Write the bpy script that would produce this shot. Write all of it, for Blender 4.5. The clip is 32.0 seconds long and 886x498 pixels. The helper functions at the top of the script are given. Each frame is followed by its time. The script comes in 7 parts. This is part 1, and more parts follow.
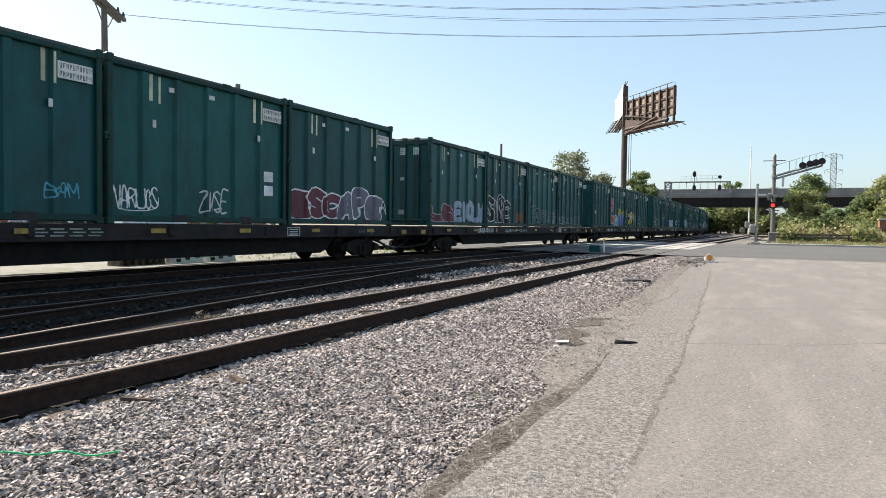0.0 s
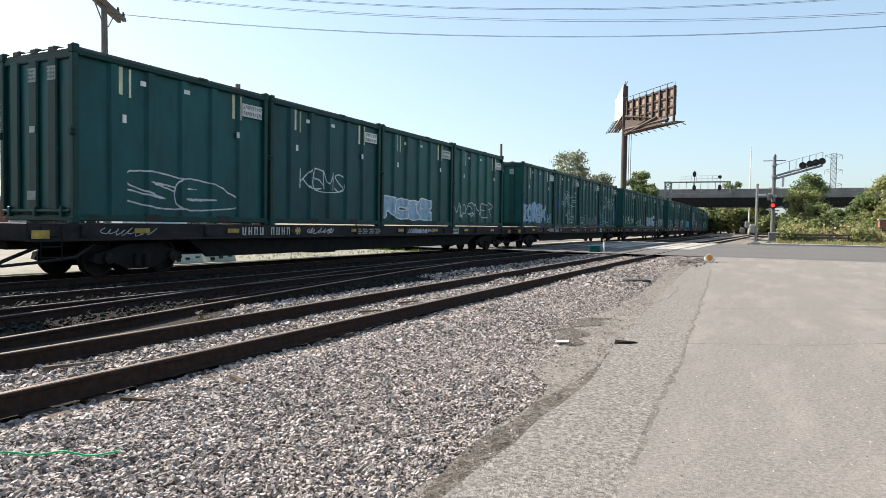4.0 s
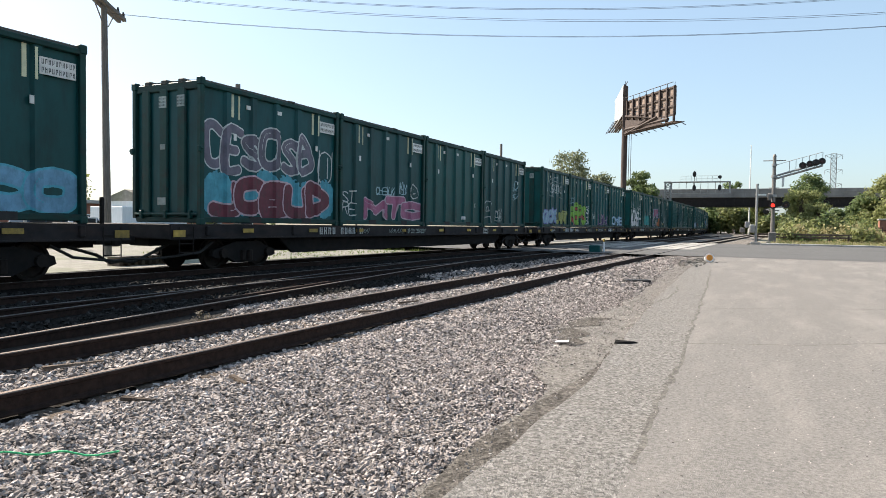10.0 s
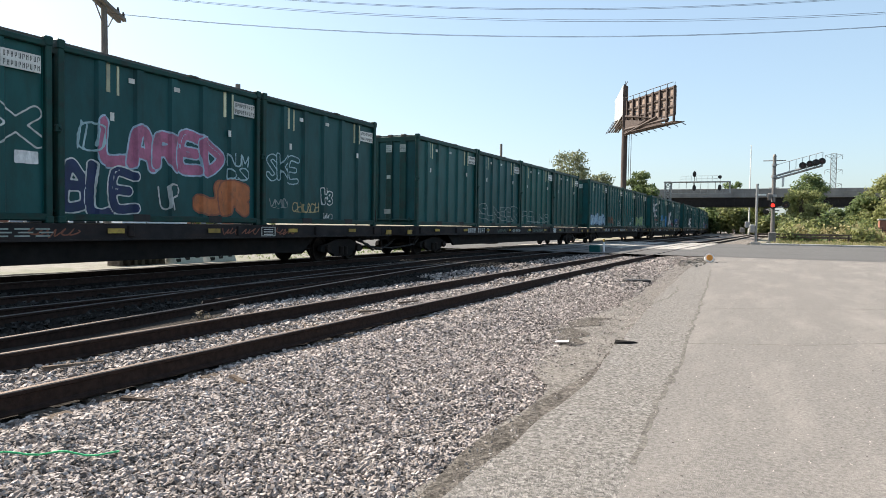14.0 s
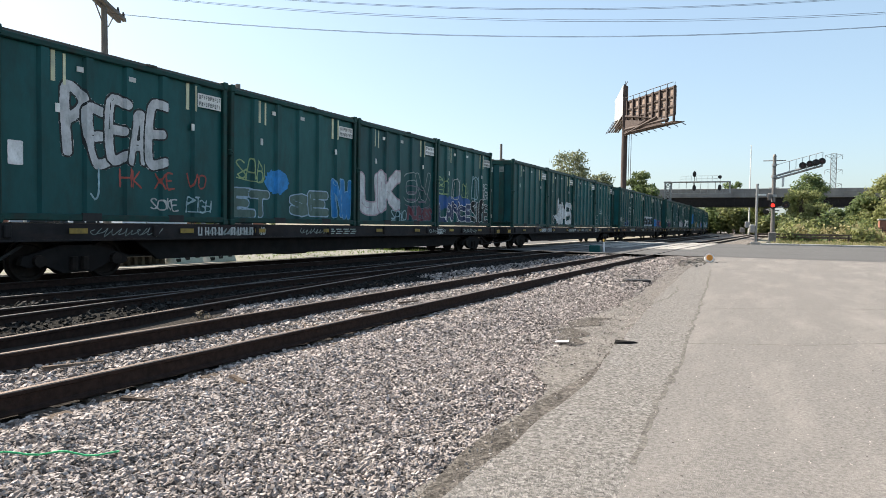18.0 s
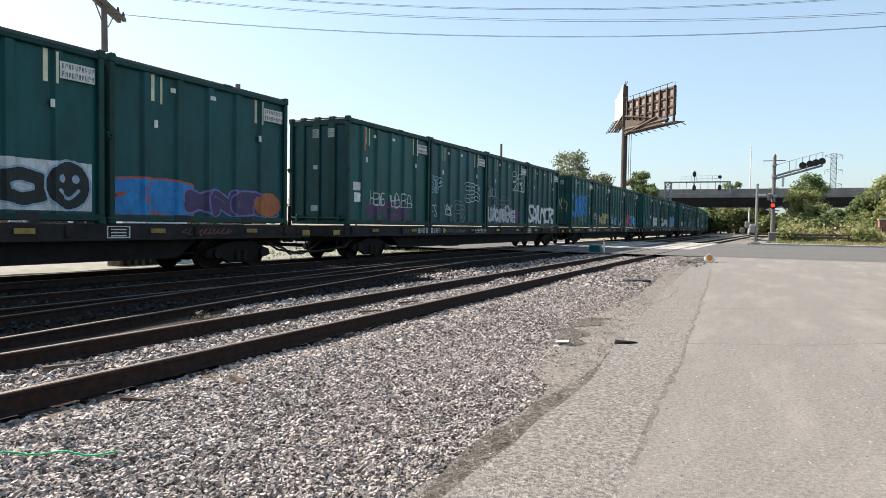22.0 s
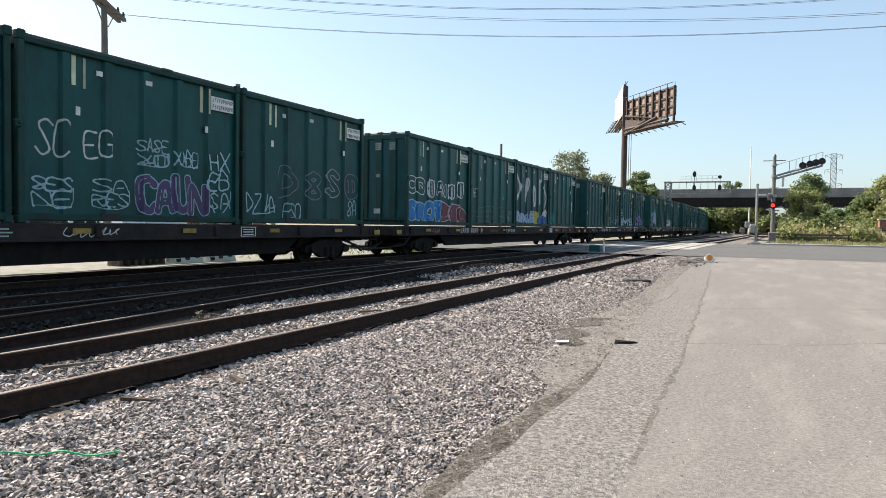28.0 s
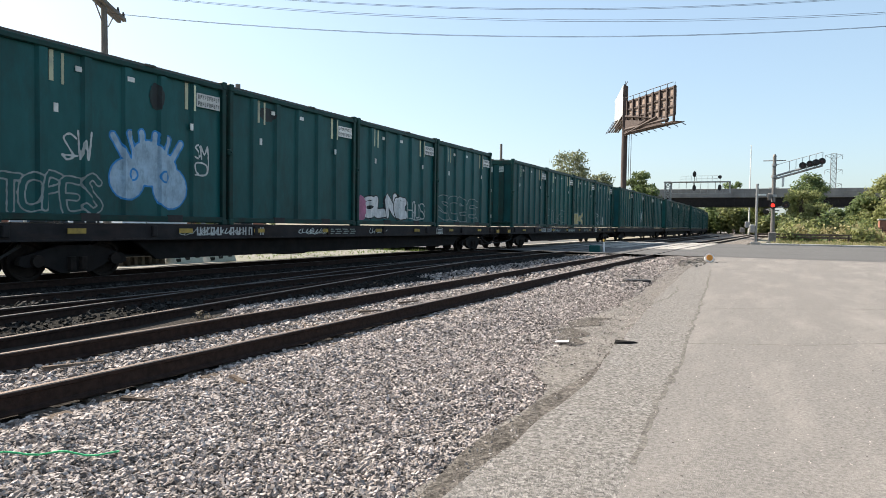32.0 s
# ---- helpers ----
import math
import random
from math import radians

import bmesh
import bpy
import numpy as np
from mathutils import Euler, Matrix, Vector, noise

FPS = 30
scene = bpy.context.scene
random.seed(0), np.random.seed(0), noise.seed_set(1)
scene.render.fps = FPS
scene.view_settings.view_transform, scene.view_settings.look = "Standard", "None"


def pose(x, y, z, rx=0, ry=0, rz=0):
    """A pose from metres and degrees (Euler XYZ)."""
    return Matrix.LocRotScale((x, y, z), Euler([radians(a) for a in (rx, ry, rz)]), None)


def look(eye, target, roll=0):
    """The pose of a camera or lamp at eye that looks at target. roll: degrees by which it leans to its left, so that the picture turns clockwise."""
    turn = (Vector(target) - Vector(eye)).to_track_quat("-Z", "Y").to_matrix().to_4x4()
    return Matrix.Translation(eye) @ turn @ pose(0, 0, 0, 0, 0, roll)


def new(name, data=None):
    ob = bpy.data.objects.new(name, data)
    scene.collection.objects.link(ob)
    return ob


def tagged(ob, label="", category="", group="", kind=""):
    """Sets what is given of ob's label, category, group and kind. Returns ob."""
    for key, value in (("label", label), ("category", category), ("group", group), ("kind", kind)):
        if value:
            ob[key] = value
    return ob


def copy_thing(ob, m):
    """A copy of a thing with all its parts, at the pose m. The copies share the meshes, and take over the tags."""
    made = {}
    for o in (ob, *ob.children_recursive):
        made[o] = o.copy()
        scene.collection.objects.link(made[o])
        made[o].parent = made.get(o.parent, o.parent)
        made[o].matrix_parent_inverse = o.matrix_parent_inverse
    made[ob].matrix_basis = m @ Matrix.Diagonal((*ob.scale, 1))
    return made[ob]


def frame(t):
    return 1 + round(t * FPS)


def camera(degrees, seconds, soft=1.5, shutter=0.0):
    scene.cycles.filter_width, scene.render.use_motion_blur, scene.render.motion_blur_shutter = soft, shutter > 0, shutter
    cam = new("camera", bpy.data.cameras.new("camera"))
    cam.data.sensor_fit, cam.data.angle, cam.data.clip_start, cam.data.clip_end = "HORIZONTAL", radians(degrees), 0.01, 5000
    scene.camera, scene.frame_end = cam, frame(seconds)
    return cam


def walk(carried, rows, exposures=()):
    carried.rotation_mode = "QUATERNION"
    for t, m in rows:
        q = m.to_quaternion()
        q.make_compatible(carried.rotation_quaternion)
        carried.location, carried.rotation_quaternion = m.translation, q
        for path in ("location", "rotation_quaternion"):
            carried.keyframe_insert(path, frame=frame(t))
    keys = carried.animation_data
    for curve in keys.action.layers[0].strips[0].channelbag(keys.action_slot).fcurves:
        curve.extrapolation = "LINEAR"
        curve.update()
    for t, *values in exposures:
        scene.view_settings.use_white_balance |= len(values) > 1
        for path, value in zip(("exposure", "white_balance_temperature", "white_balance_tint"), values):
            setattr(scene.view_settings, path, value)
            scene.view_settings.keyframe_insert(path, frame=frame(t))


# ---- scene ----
# ---------- camera: stands still beside the road, 1.45 m above it ----------
EYE = Vector((0, 0, 1.45))
YAW, PITCH, ROLL = 0.4613, -0.0364, 0.877
AIM = EYE + 50 * Vector((-math.sin(YAW) * math.cos(PITCH), math.cos(YAW) * math.cos(PITCH), math.sin(PITCH)))
cam = camera(66.09, 32.0, soft=0.75)
walk(cam, [(0, look(EYE, AIM, ROLL)), (32, look(EYE, AIM, ROLL))])

# ---------- light: sun from behind the train, square to the track ----------
SUN_EL, SUN_AZ = 41.5, 274.0        # degrees above the horizon; clockwise from +y
sky_world = bpy.data.worlds.new("sky")
scene.world = sky_world
sky_world.use_nodes = True
wn = sky_world.node_tree.nodes
sky = wn.new("ShaderNodeTexSky")
sky.sky_type, sky.sun_disc = "NISHITA", False
sky.sun_elevation, sky.sun_rotation = radians(SUN_EL), radians(SUN_AZ)
sky.air_density, sky.dust_density, sky.ozone_density = 1.0, 1.6, 3.0
haze = wn.new("ShaderNodeMix")      # thin even haze over the whole sky
haze.data_type = "RGBA"
haze.inputs[0].default_value = 0.38
haze.inputs[7].default_value = (2.45, 3.45, 4.25, 1)
sky_world.node_tree.links.new(sky.outputs[0], haze.inputs[6])
sky_world.node_tree.links.new(haze.outputs[2], wn["Background"].inputs[0])
wn["Background"].inputs[1].default_value = 0.099
sun = new("sun", bpy.data.lights.new("sun", "SUN"))
sun.data.energy, sun.data.angle, sun.data.color = 4.7, radians(0.53), (1.0, 0.93, 0.84)
sun_dir = Vector((math.sin(radians(SUN_AZ)) * math.cos(radians(SUN_EL)), math.cos(radians(SUN_AZ)) * math.cos(radians(SUN_EL)), math.sin(radians(SUN_EL))))
sun.matrix_world = look(sun_dir * 60, (0, 0, 0))
scene.view_settings.exposure = 1.24
scene.view_settings.use_white_balance = True
scene.view_settings.white_balance_temperature, scene.view_settings.white_balance_tint = 6950, 10


# ---------- materials ----------
def nmat(name, a, b, scale=6.0, rough=0.7, metal=0.0, bump=0.0, bump_scale=40.0, dirt=None, dirt_amount=0.0, dirt_scale=1.2, stretch=(1, 1, 1), rand=0.0, island=False, spec=0.5, dirt_stretch=None, grain=None, hue=0.0):
    """A surface that wanders between two colours, with fine relief, stains of a third colour and a change from piece to piece."""
    m = bpy.data.materials.new(name)
    m.use_nodes = True
    n, l = m.node_tree.nodes, m.node_tree.links
    bsdf = n["Principled BSDF"]
    bsdf.inputs["Roughness"].default_value, bsdf.inputs["Metallic"].default_value = rough, metal
    bsdf.inputs["Specular IOR Level"].default_value = spec
    co = n.new("ShaderNodeTexCoord")
    mp = n.new("ShaderNodeMapping")
    mp.inputs["Scale"].default_value = stretch
    l.new(co.outputs["Object"], mp.inputs[0])
    t1 = n.new("ShaderNodeTexNoise")
    t1.inputs["Scale"].default_value, t1.inputs["Detail"].default_value, t1.inputs["Roughness"].default_value = scale, 6, 0.62
    l.new(mp.outputs[0], t1.inputs[0])
    ramp = n.new("ShaderNodeValToRGB")
    ramp.color_ramp.elements[0].position, ramp.color_ramp.elements[1].position = 0.32, 0.68
    ramp.color_ramp.elements[0].color, ramp.color_ramp.elements[1].color = (*a, 1), (*b, 1)
    l.new(t1.outputs[0], ramp.inputs[0])
    out = ramp.outputs[0]
    if dirt:
        t2 = n.new("ShaderNodeTexNoise")
        t2.inputs["Scale"].default_value, t2.inputs["Detail"].default_value, t2.inputs["Roughness"].default_value = dirt_scale, 8, 0.7
        if dirt_stretch:
            m2 = n.new("ShaderNodeMapping")
            m2.inputs["Scale"].default_value = dirt_stretch
            l.new(co.outputs["Object"], m2.inputs[0])
            l.new(m2.outputs[0], t2.inputs[0])
        else:
            l.new(mp.outputs[0], t2.inputs[0])
        r2 = n.new("ShaderNodeMapRange")
        r2.inputs["From Min"].default_value, r2.inputs["From Max"].default_value, r2.inputs["To Max"].default_value = 0.48, 0.7, dirt_amount
        l.new(t2.outputs[0], r2.inputs[0])
        mx = n.new("ShaderNodeMix")
        mx.data_type = "RGBA"
        l.new(r2.outputs[0], mx.inputs[0])
        l.new(out, mx.inputs[6])
        mx.inputs[7].default_value = (*dirt, 1)
        out = mx.outputs[2]
    if grain:
        vo = n.new("ShaderNodeTexVoronoi")
        vo.inputs["Scale"].default_value = grain[0]
        l.new(co.outputs["Object"], vo.inputs["Vector"])
        sp = n.new("ShaderNodeSeparateColor")
        l.new(vo.outputs["Color"], sp.inputs[0])
        gr = n.new("ShaderNodeMapRange")
        gr.inputs["To Min"].default_value, gr.inputs["To Max"].default_value = 1 - grain[1], 1 + grain[1]
        l.new(sp.outputs[0], gr.inputs[0])
        gh = n.new("ShaderNodeHueSaturation")
        l.new(gr.outputs[0], gh.inputs["Value"])
        l.new(out, gh.inputs["Color"])
        out = gh.outputs[0]
    if rand:
        src = n.new("ShaderNodeNewGeometry").outputs["Random Per Island"] if island else n.new("ShaderNodeObjectInfo").outputs["Random"]
        mr = n.new("ShaderNodeMapRange")
        mr.inputs["To Min"].default_value, mr.inputs["To Max"].default_value = 1 - rand, 1 + rand
        l.new(src, mr.inputs[0])
        hsv = n.new("ShaderNodeHueSaturation")
        l.new(mr.outputs[0], hsv.inputs["Value"])
        if hue:
            wn_ = n.new("ShaderNodeTexWhiteNoise")
            wn_.noise_dimensions = "1D"
            l.new(src, wn_.inputs["W"])
            mh = n.new("ShaderNodeMapRange")
            mh.inputs["To Min"].default_value, mh.inputs["To Max"].default_value = 0.5 - hue, 0.5 + hue
            l.new(wn_.outputs["Value"], mh.inputs[0])
            l.new(mh.outputs[0], hsv.inputs["Hue"])
        l.new(out, hsv.inputs["Color"])
        out = hsv.outputs[0]
    l.new(out, bsdf.inputs["Base Color"])
    if bump:
        t3 = n.new("ShaderNodeTexNoise")
        t3.inputs["Scale"].default_value, t3.inputs["Detail"].default_value = bump_scale, 5
        l.new(co.outputs["Object"], t3.inputs[0])
        bp = n.new("ShaderNodeBump")
        bp.inputs["Strength"].default_value, bp.inputs["Distance"].default_value = bump, 0.03
        l.new(t3.outputs[0], bp.inputs["Height"])
        l.new(bp.outputs[0], bsdf.inputs["Normal"])
    return m


def glow(name, colour, strength):
    m = bpy.data.materials.new(name)
    m.use_nodes = True
    b = m.node_tree.nodes["Principled BSDF"]
    b.inputs["Base Color"].default_value = (*colour, 1)
    b.inputs["Emission Color"].default_value, b.inputs["Emission Strength"].default_value = (*colour, 1), strength
    return m


M_ASPHALT = nmat("worn_asphalt", (0.125, 0.117, 0.109), (0.228, 0.213, 0.200), 30, 0.93, bump=0.5, bump_scale=110, dirt=(0.262, 0.240, 0.221), dirt_amount=0.75, dirt_scale=1.1, dirt_stretch=(1, 0.22, 1), spec=0.25, grain=(80, 0.17))
M_OLDASPHALT = nmat("old_coarse_asphalt", (0.115, 0.108, 0.100), (0.265, 0.25, 0.235), 22, 0.95, bump=0.8, bump_scale=70, dirt=(0.175, 0.160, 0.146), dirt_amount=0.6, dirt_scale=1.6, spec=0.2, grain=(52, 0.4))
M_SOIL = nmat("dark_gritty_soil", (0.06, 0.053, 0.047), (0.135, 0.122, 0.108), 12, 0.97, bump=1.0, bump_scale=60, dirt=(0.19, 0.171, 0.152), dirt_amount=0.7, dirt_scale=2.2, spec=0.1, grain=(45, 0.5))
M_STREET = nmat("street_asphalt", (0.085, 0.083, 0.082), (0.125, 0.122, 0.12), 30, 0.9, bump=0.4, bump_scale=90, dirt=(0.065, 0.065, 0.066), dirt_amount=0.6, dirt_scale=0.3, dirt_stretch=(0.2, 1, 1), spec=0.25)
M_SEAM = nmat("tar_seam", (0.06, 0.054, 0.047), (0.135, 0.123, 0.108), 16, 0.9, bump=0.5, dirt=(0.2, 0.184, 0.166), dirt_amount=0.7, dirt_scale=3.5, grain=(60, 0.4))
M_DIRT = nmat("dirt_verge", (0.125, 0.115, 0.105), (0.235, 0.218, 0.200), 9, 0.97, bump=0.9, bump_scale=60, dirt=(0.26, 0.238, 0.216), dirt_amount=0.7, dirt_scale=1.0, spec=0.1, grain=(50, 0.35))
# far darker than the stones: the shade of the gaps is in this colour
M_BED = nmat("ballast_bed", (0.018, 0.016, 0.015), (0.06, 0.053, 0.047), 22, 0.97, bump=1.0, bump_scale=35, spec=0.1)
M_FARBED = nmat("pale_stone_bed", (0.10, 0.09, 0.08), (0.23, 0.205, 0.185), 3, 0.97, bump=0.8, bump_scale=14, spec=0.1, grain=(9, 0.5))
M_STONE = nmat("ballast_stone", (0.180, 0.159, 0.148), (0.400, 0.354, 0.332), 7, 0.95, bump=0.3, bump_scale=60, rand=0.68, island=True, spec=0.15)
# ballast with the train's shadow put into its colour: near-black stones and bed
M_SHADESTONE = nmat("shade_dark_stone", (0.012, 0.012, 0.012), (0.04, 0.038, 0.036), 7, 0.85, rand=0.5, island=True, spec=0.1)
M_SHADEBED = nmat("shade_dark_bed", (0.007, 0.007, 0.007), (0.02, 0.019, 0.018), 16, 0.92, bump=1.0, bump_scale=30, dirt=(0.035, 0.032, 0.028), dirt_amount=0.5, dirt_scale=1.0, spec=0.05)
M_EARTH = nmat("earth", (0.16, 0.14, 0.10), (0.24, 0.21, 0.16), 0.6, 0.97, bump=0.6, bump_scale=6, dirt=(0.10, 0.12, 0.045), dirt_amount=0.8, dirt_scale=0.12)
M_LOT = nmat("pale_gravel_lot", (0.15, 0.14, 0.12), (0.245, 0.227, 0.2), 3, 0.95, bump=0.5, bump_scale=25, dirt=(0.09, 0.11, 0.045), dirt_amount=0.8, dirt_scale=0.35)
M_PANEL = nmat("crossing_panel", (0.26, 0.245, 0.225), (0.35, 0.335, 0.31), 5, 0.9, bump=0.3, dirt=(0.16, 0.15, 0.14), dirt_amount=0.6, dirt_scale=1, rand=0.2)
M_RAIL = nmat("rusty_rail", (0.020, 0.0125, 0.0105), (0.042, 0.026, 0.021), 14, 0.85, bump=0.3, bump_scale=60, spec=0.12)
M_RAILTOP = nmat("worn_railhead", (0.13, 0.095, 0.075), (0.26, 0.20, 0.165), 5, 0.5, 0.45, stretch=(8, 0.4, 1), spec=0.3)
M_RAILDULL = nmat("dull_railhead", (0.05, 0.045, 0.042), (0.10, 0.09, 0.085), 5, 0.6, 0.3, spec=0.3)
M_TIE = nmat("weathered_tie", (0.05, 0.037, 0.029), (0.15, 0.118, 0.095), 5, 0.95, bump=0.7, bump_scale=30, stretch=(1, 6, 1), rand=0.35, spec=0.15)
M_GREEN = nmat("container_green", (0.0035, 0.057, 0.058), (0.0075, 0.080, 0.082), 1.7, 0.38, bump=0.10, bump_scale=3, dirt=(0.008, 0.036, 0.035), dirt_amount=0.8, dirt_scale=1.3, stretch=(1, 1, 0.45), dirt_stretch=(1, 1.4, 0.5), rand=0.2, hue=0.014, spec=0.2)
M_GREEN2 = nmat("frame_green", (0.004, 0.036, 0.032), (0.008, 0.050, 0.044), 3, 0.5, bump=0.1, bump_scale=12, dirt=(0.022, 0.022, 0.019), dirt_amount=0.75, dirt_scale=2.5, rand=0.2, spec=0.2)
M_LID = nmat("dark_lid", (0.035, 0.04, 0.035), (0.075, 0.07, 0.06), 4, 0.8, bump=0.3, bump_scale=20)
M_STEEL = nmat("black_steel", (0.009, 0.009, 0.009), (0.019, 0.017, 0.017), 3, 0.8, bump=0.15, bump_scale=20, dirt=(0.022, 0.015, 0.012), dirt_amount=0.5, dirt_scale=1.4, spec=0.12)
M_SILL = nmat("deck_steel", (0.015, 0.014, 0.015), (0.032, 0.029, 0.030), 2, 0.72, bump=0.15, bump_scale=18, dirt=(0.055, 0.034, 0.027), dirt_amount=0.45, dirt_scale=1.6, dirt_stretch=(1, 0.6, 2.5), spec=0.15)
M_WHEEL = nmat("wheel_steel", (0.012, 0.010, 0.009), (0.03, 0.023, 0.02), 5, 0.75, 0.2, bump=0.2, spec=0.15)
M_YELLOW = nmat("faded_yellow", (0.26, 0.17, 0.03), (0.40, 0.27, 0.05), 6, 0.6, dirt=(0.10, 0.075, 0.035), dirt_amount=0.8, dirt_scale=5, rand=0.35)
M_PALEYEL = nmat("reflector_tape", (0.38, 0.40, 0.28), (0.54, 0.54, 0.36), 4, 0.55, dirt=(0.26, 0.30, 0.25), dirt_amount=0.7, dirt_scale=3, rand=0.35)
M_WHITE = nmat("placard_white", (0.50, 0.52, 0.50), (0.66, 0.67, 0.65), 5, 0.6, dirt=(0.30, 0.34, 0.31), dirt_amount=0.5, dirt_scale=4, rand=0.2)
M_NUMBER = nmat("number_white", (0.34, 0.36, 0.36), (0.5, 0.52, 0.52), 5, 0.6, dirt=(0.10, 0.10, 0.10), dirt_amount=0.6, dirt_scale=6)
M_INK = nmat("ink", (0.02, 0.03, 0.03), (0.04, 0.05, 0.05), 5, 0.7)
M_BLACK = nmat("black_rubber", (0.012, 0.012, 0.012), (0.022, 0.022, 0.022), 8, 0.75)
M_RUBBER = nmat("matt_rubber", (0.010, 0.010, 0.010), (0.02, 0.019, 0.018), 8, 0.95, spec=0.05)
M_GALV = nmat("galvanised_steel", (0.20, 0.205, 0.205), (0.32, 0.325, 0.325), 4, 0.55, 0.4, bump=0.1)
M_POLE = nmat("weathered_pole", (0.10, 0.088, 0.080), (0.19, 0.170, 0.155), 6, 0.95, bump=0.5, bump_scale=20, stretch=(3, 3, 0.3))
M_BROWNSTEEL = nmat("brown_steel", (0.045, 0.030, 0.027), (0.075, 0.052, 0.045), 2, 0.8)
M_PLY = nmat("billboard_back", (0.15, 0.105, 0.085), (0.30, 0.235, 0.20), 1.2, 0.85, dirt=(0.20, 0.14, 0.10), dirt_amount=0.7, dirt_scale=0.7, rand=0.2)
M_BILLFACE = nmat("billboard_vinyl", (0.16, 0.19, 0.22), (0.62, 0.62, 0.62), 0.9, 0.6, dirt=(0.12, 0.10, 0.09), dirt_amount=0.6, dirt_scale=1.1)
M_CONC = nmat("old_concrete", (0.30, 0.29, 0.27), (0.42, 0.41, 0.39), 0.8, 0.92, bump=0.2, bump_scale=8, dirt=(0.2, 0.19, 0.18), dirt_amount=0.5, dirt_scale=0.3)
M_GIRDER = nmat("bridge_girder", (0.010, 0.009, 0.010), (0.02, 0.018, 0.018), 1.5, 0.75, spec=0.2)
M_PARAPET = nmat("parapet_concrete", (0.15, 0.15, 0.15), (0.22, 0.22, 0.215), 0.5, 0.92, dirt=(0.09, 0.09, 0.09), dirt_amount=0.6, dirt_scale=0.25, dirt_stretch=(1, 1, 0.3))
M_MAST = nmat("weathered_mast", (0.11, 0.105, 0.10), (0.20, 0.19, 0.18), 3, 0.6, 0.2, dirt=(0.10, 0.07, 0.05), dirt_amount=0.6, dirt_scale=2)
M_PLACARD = nmat("faded_placard", (0.24, 0.30, 0.28), (0.36, 0.40, 0.38), 5, 0.6, dirt=(0.10, 0.17, 0.15), dirt_amount=0.8, dirt_scale=4, rand=0.4)
M_BARK = nmat("bark", (0.06, 0.045, 0.032), (0.12, 0.095, 0.07), 9, 0.95, bump=0.6, bump_scale=25)
def leafy(name, a, b, rand=0.35):
    """Leaves: part of the light that falls on them shines through."""
    m = nmat(name, a, b, 1.5, 0.6, rand=rand, island=True)
    n, l = m.node_tree.nodes, m.node_tree.links
    bsdf, out = n["Principled BSDF"], n["Material Output"]
    tr, mx = n.new("ShaderNodeBsdfTranslucent"), n.new("ShaderNodeMixShader")
    mx.inputs[0].default_value = 0.5
    l.new(bsdf.inputs["Base Color"].links[0].from_socket, tr.inputs["Color"])
    l.new(bsdf.outputs[0], mx.inputs[1])
    l.new(tr.outputs[0], mx.inputs[2])
    l.new(mx.outputs[0], out.inputs["Surface"])
    return m


M_LEAF = leafy("leaf_green", (0.095, 0.14, 0.05), (0.16, 0.205, 0.082), 0.35)
M_LEAFY = leafy("leaf_yellow_green", (0.185, 0.21, 0.078), (0.285, 0.30, 0.125), 0.35)
M_LEAFG = leafy("leaf_grey_green", (0.141, 0.160, 0.090), (0.218, 0.237, 0.141), 0.3)
M_WEED = leafy("dry_weeds", (0.27, 0.255, 0.12), (0.42, 0.36, 0.19), 0.4)
M_GRASS = leafy("grass", (0.084, 0.131, 0.029), (0.147, 0.200, 0.053), 0.4)
M_DRYWEED = leafy("dry_grey_weed", (0.09, 0.078, 0.062), (0.16, 0.14, 0.11), 0.3)
M_BRICK = nmat("red_brick", (0.22, 0.09, 0.06), (0.32, 0.14, 0.095), 3, 0.9, bump=0.3)
M_SHED = nmat("white_corrugated", (0.62, 0.66, 0.68), (0.74, 0.77, 0.78), 2, 0.6, stretch=(6, 6, 0.4))
M_CARBLUE = nmat("car_paint_dark", (0.02, 0.04, 0.06), (0.03, 0.05, 0.075), 2, 0.25)
M_CARWHITE = nmat("car_paint_white", (0.62, 0.63, 0.64), (0.7, 0.7, 0.71), 2, 0.3)
M_CARRED = nmat("car_paint_red", (0.25, 0.03, 0.03), (0.3, 0.04, 0.04), 2, 0.3)
M_GLASS = nmat("dark_glass", (0.02, 0.025, 0.03), (0.03, 0.035, 0.04), 2, 0.08)
M_ORANGE = nmat("orange_plastic", (0.62, 0.22, 0.02), (0.72, 0.30, 0.04), 9, 0.6)
M_PAPER = nmat("litter_white", (0.62, 0.62, 0.62), (0.75, 0.75, 0.74), 9, 0.7)
M_ROPE = nmat("green_cord", (0.02, 0.32, 0.12), (0.04, 0.45, 0.18), 9, 0.6)
M_REDGLOW = glow("lit_red_lens", (1.0, 0.03, 0.02), 1.1)
M_REDDARK = nmat("unlit_red_lens", (0.03, 0.008, 0.008), (0.045, 0.010, 0.010), 9, 0.2)


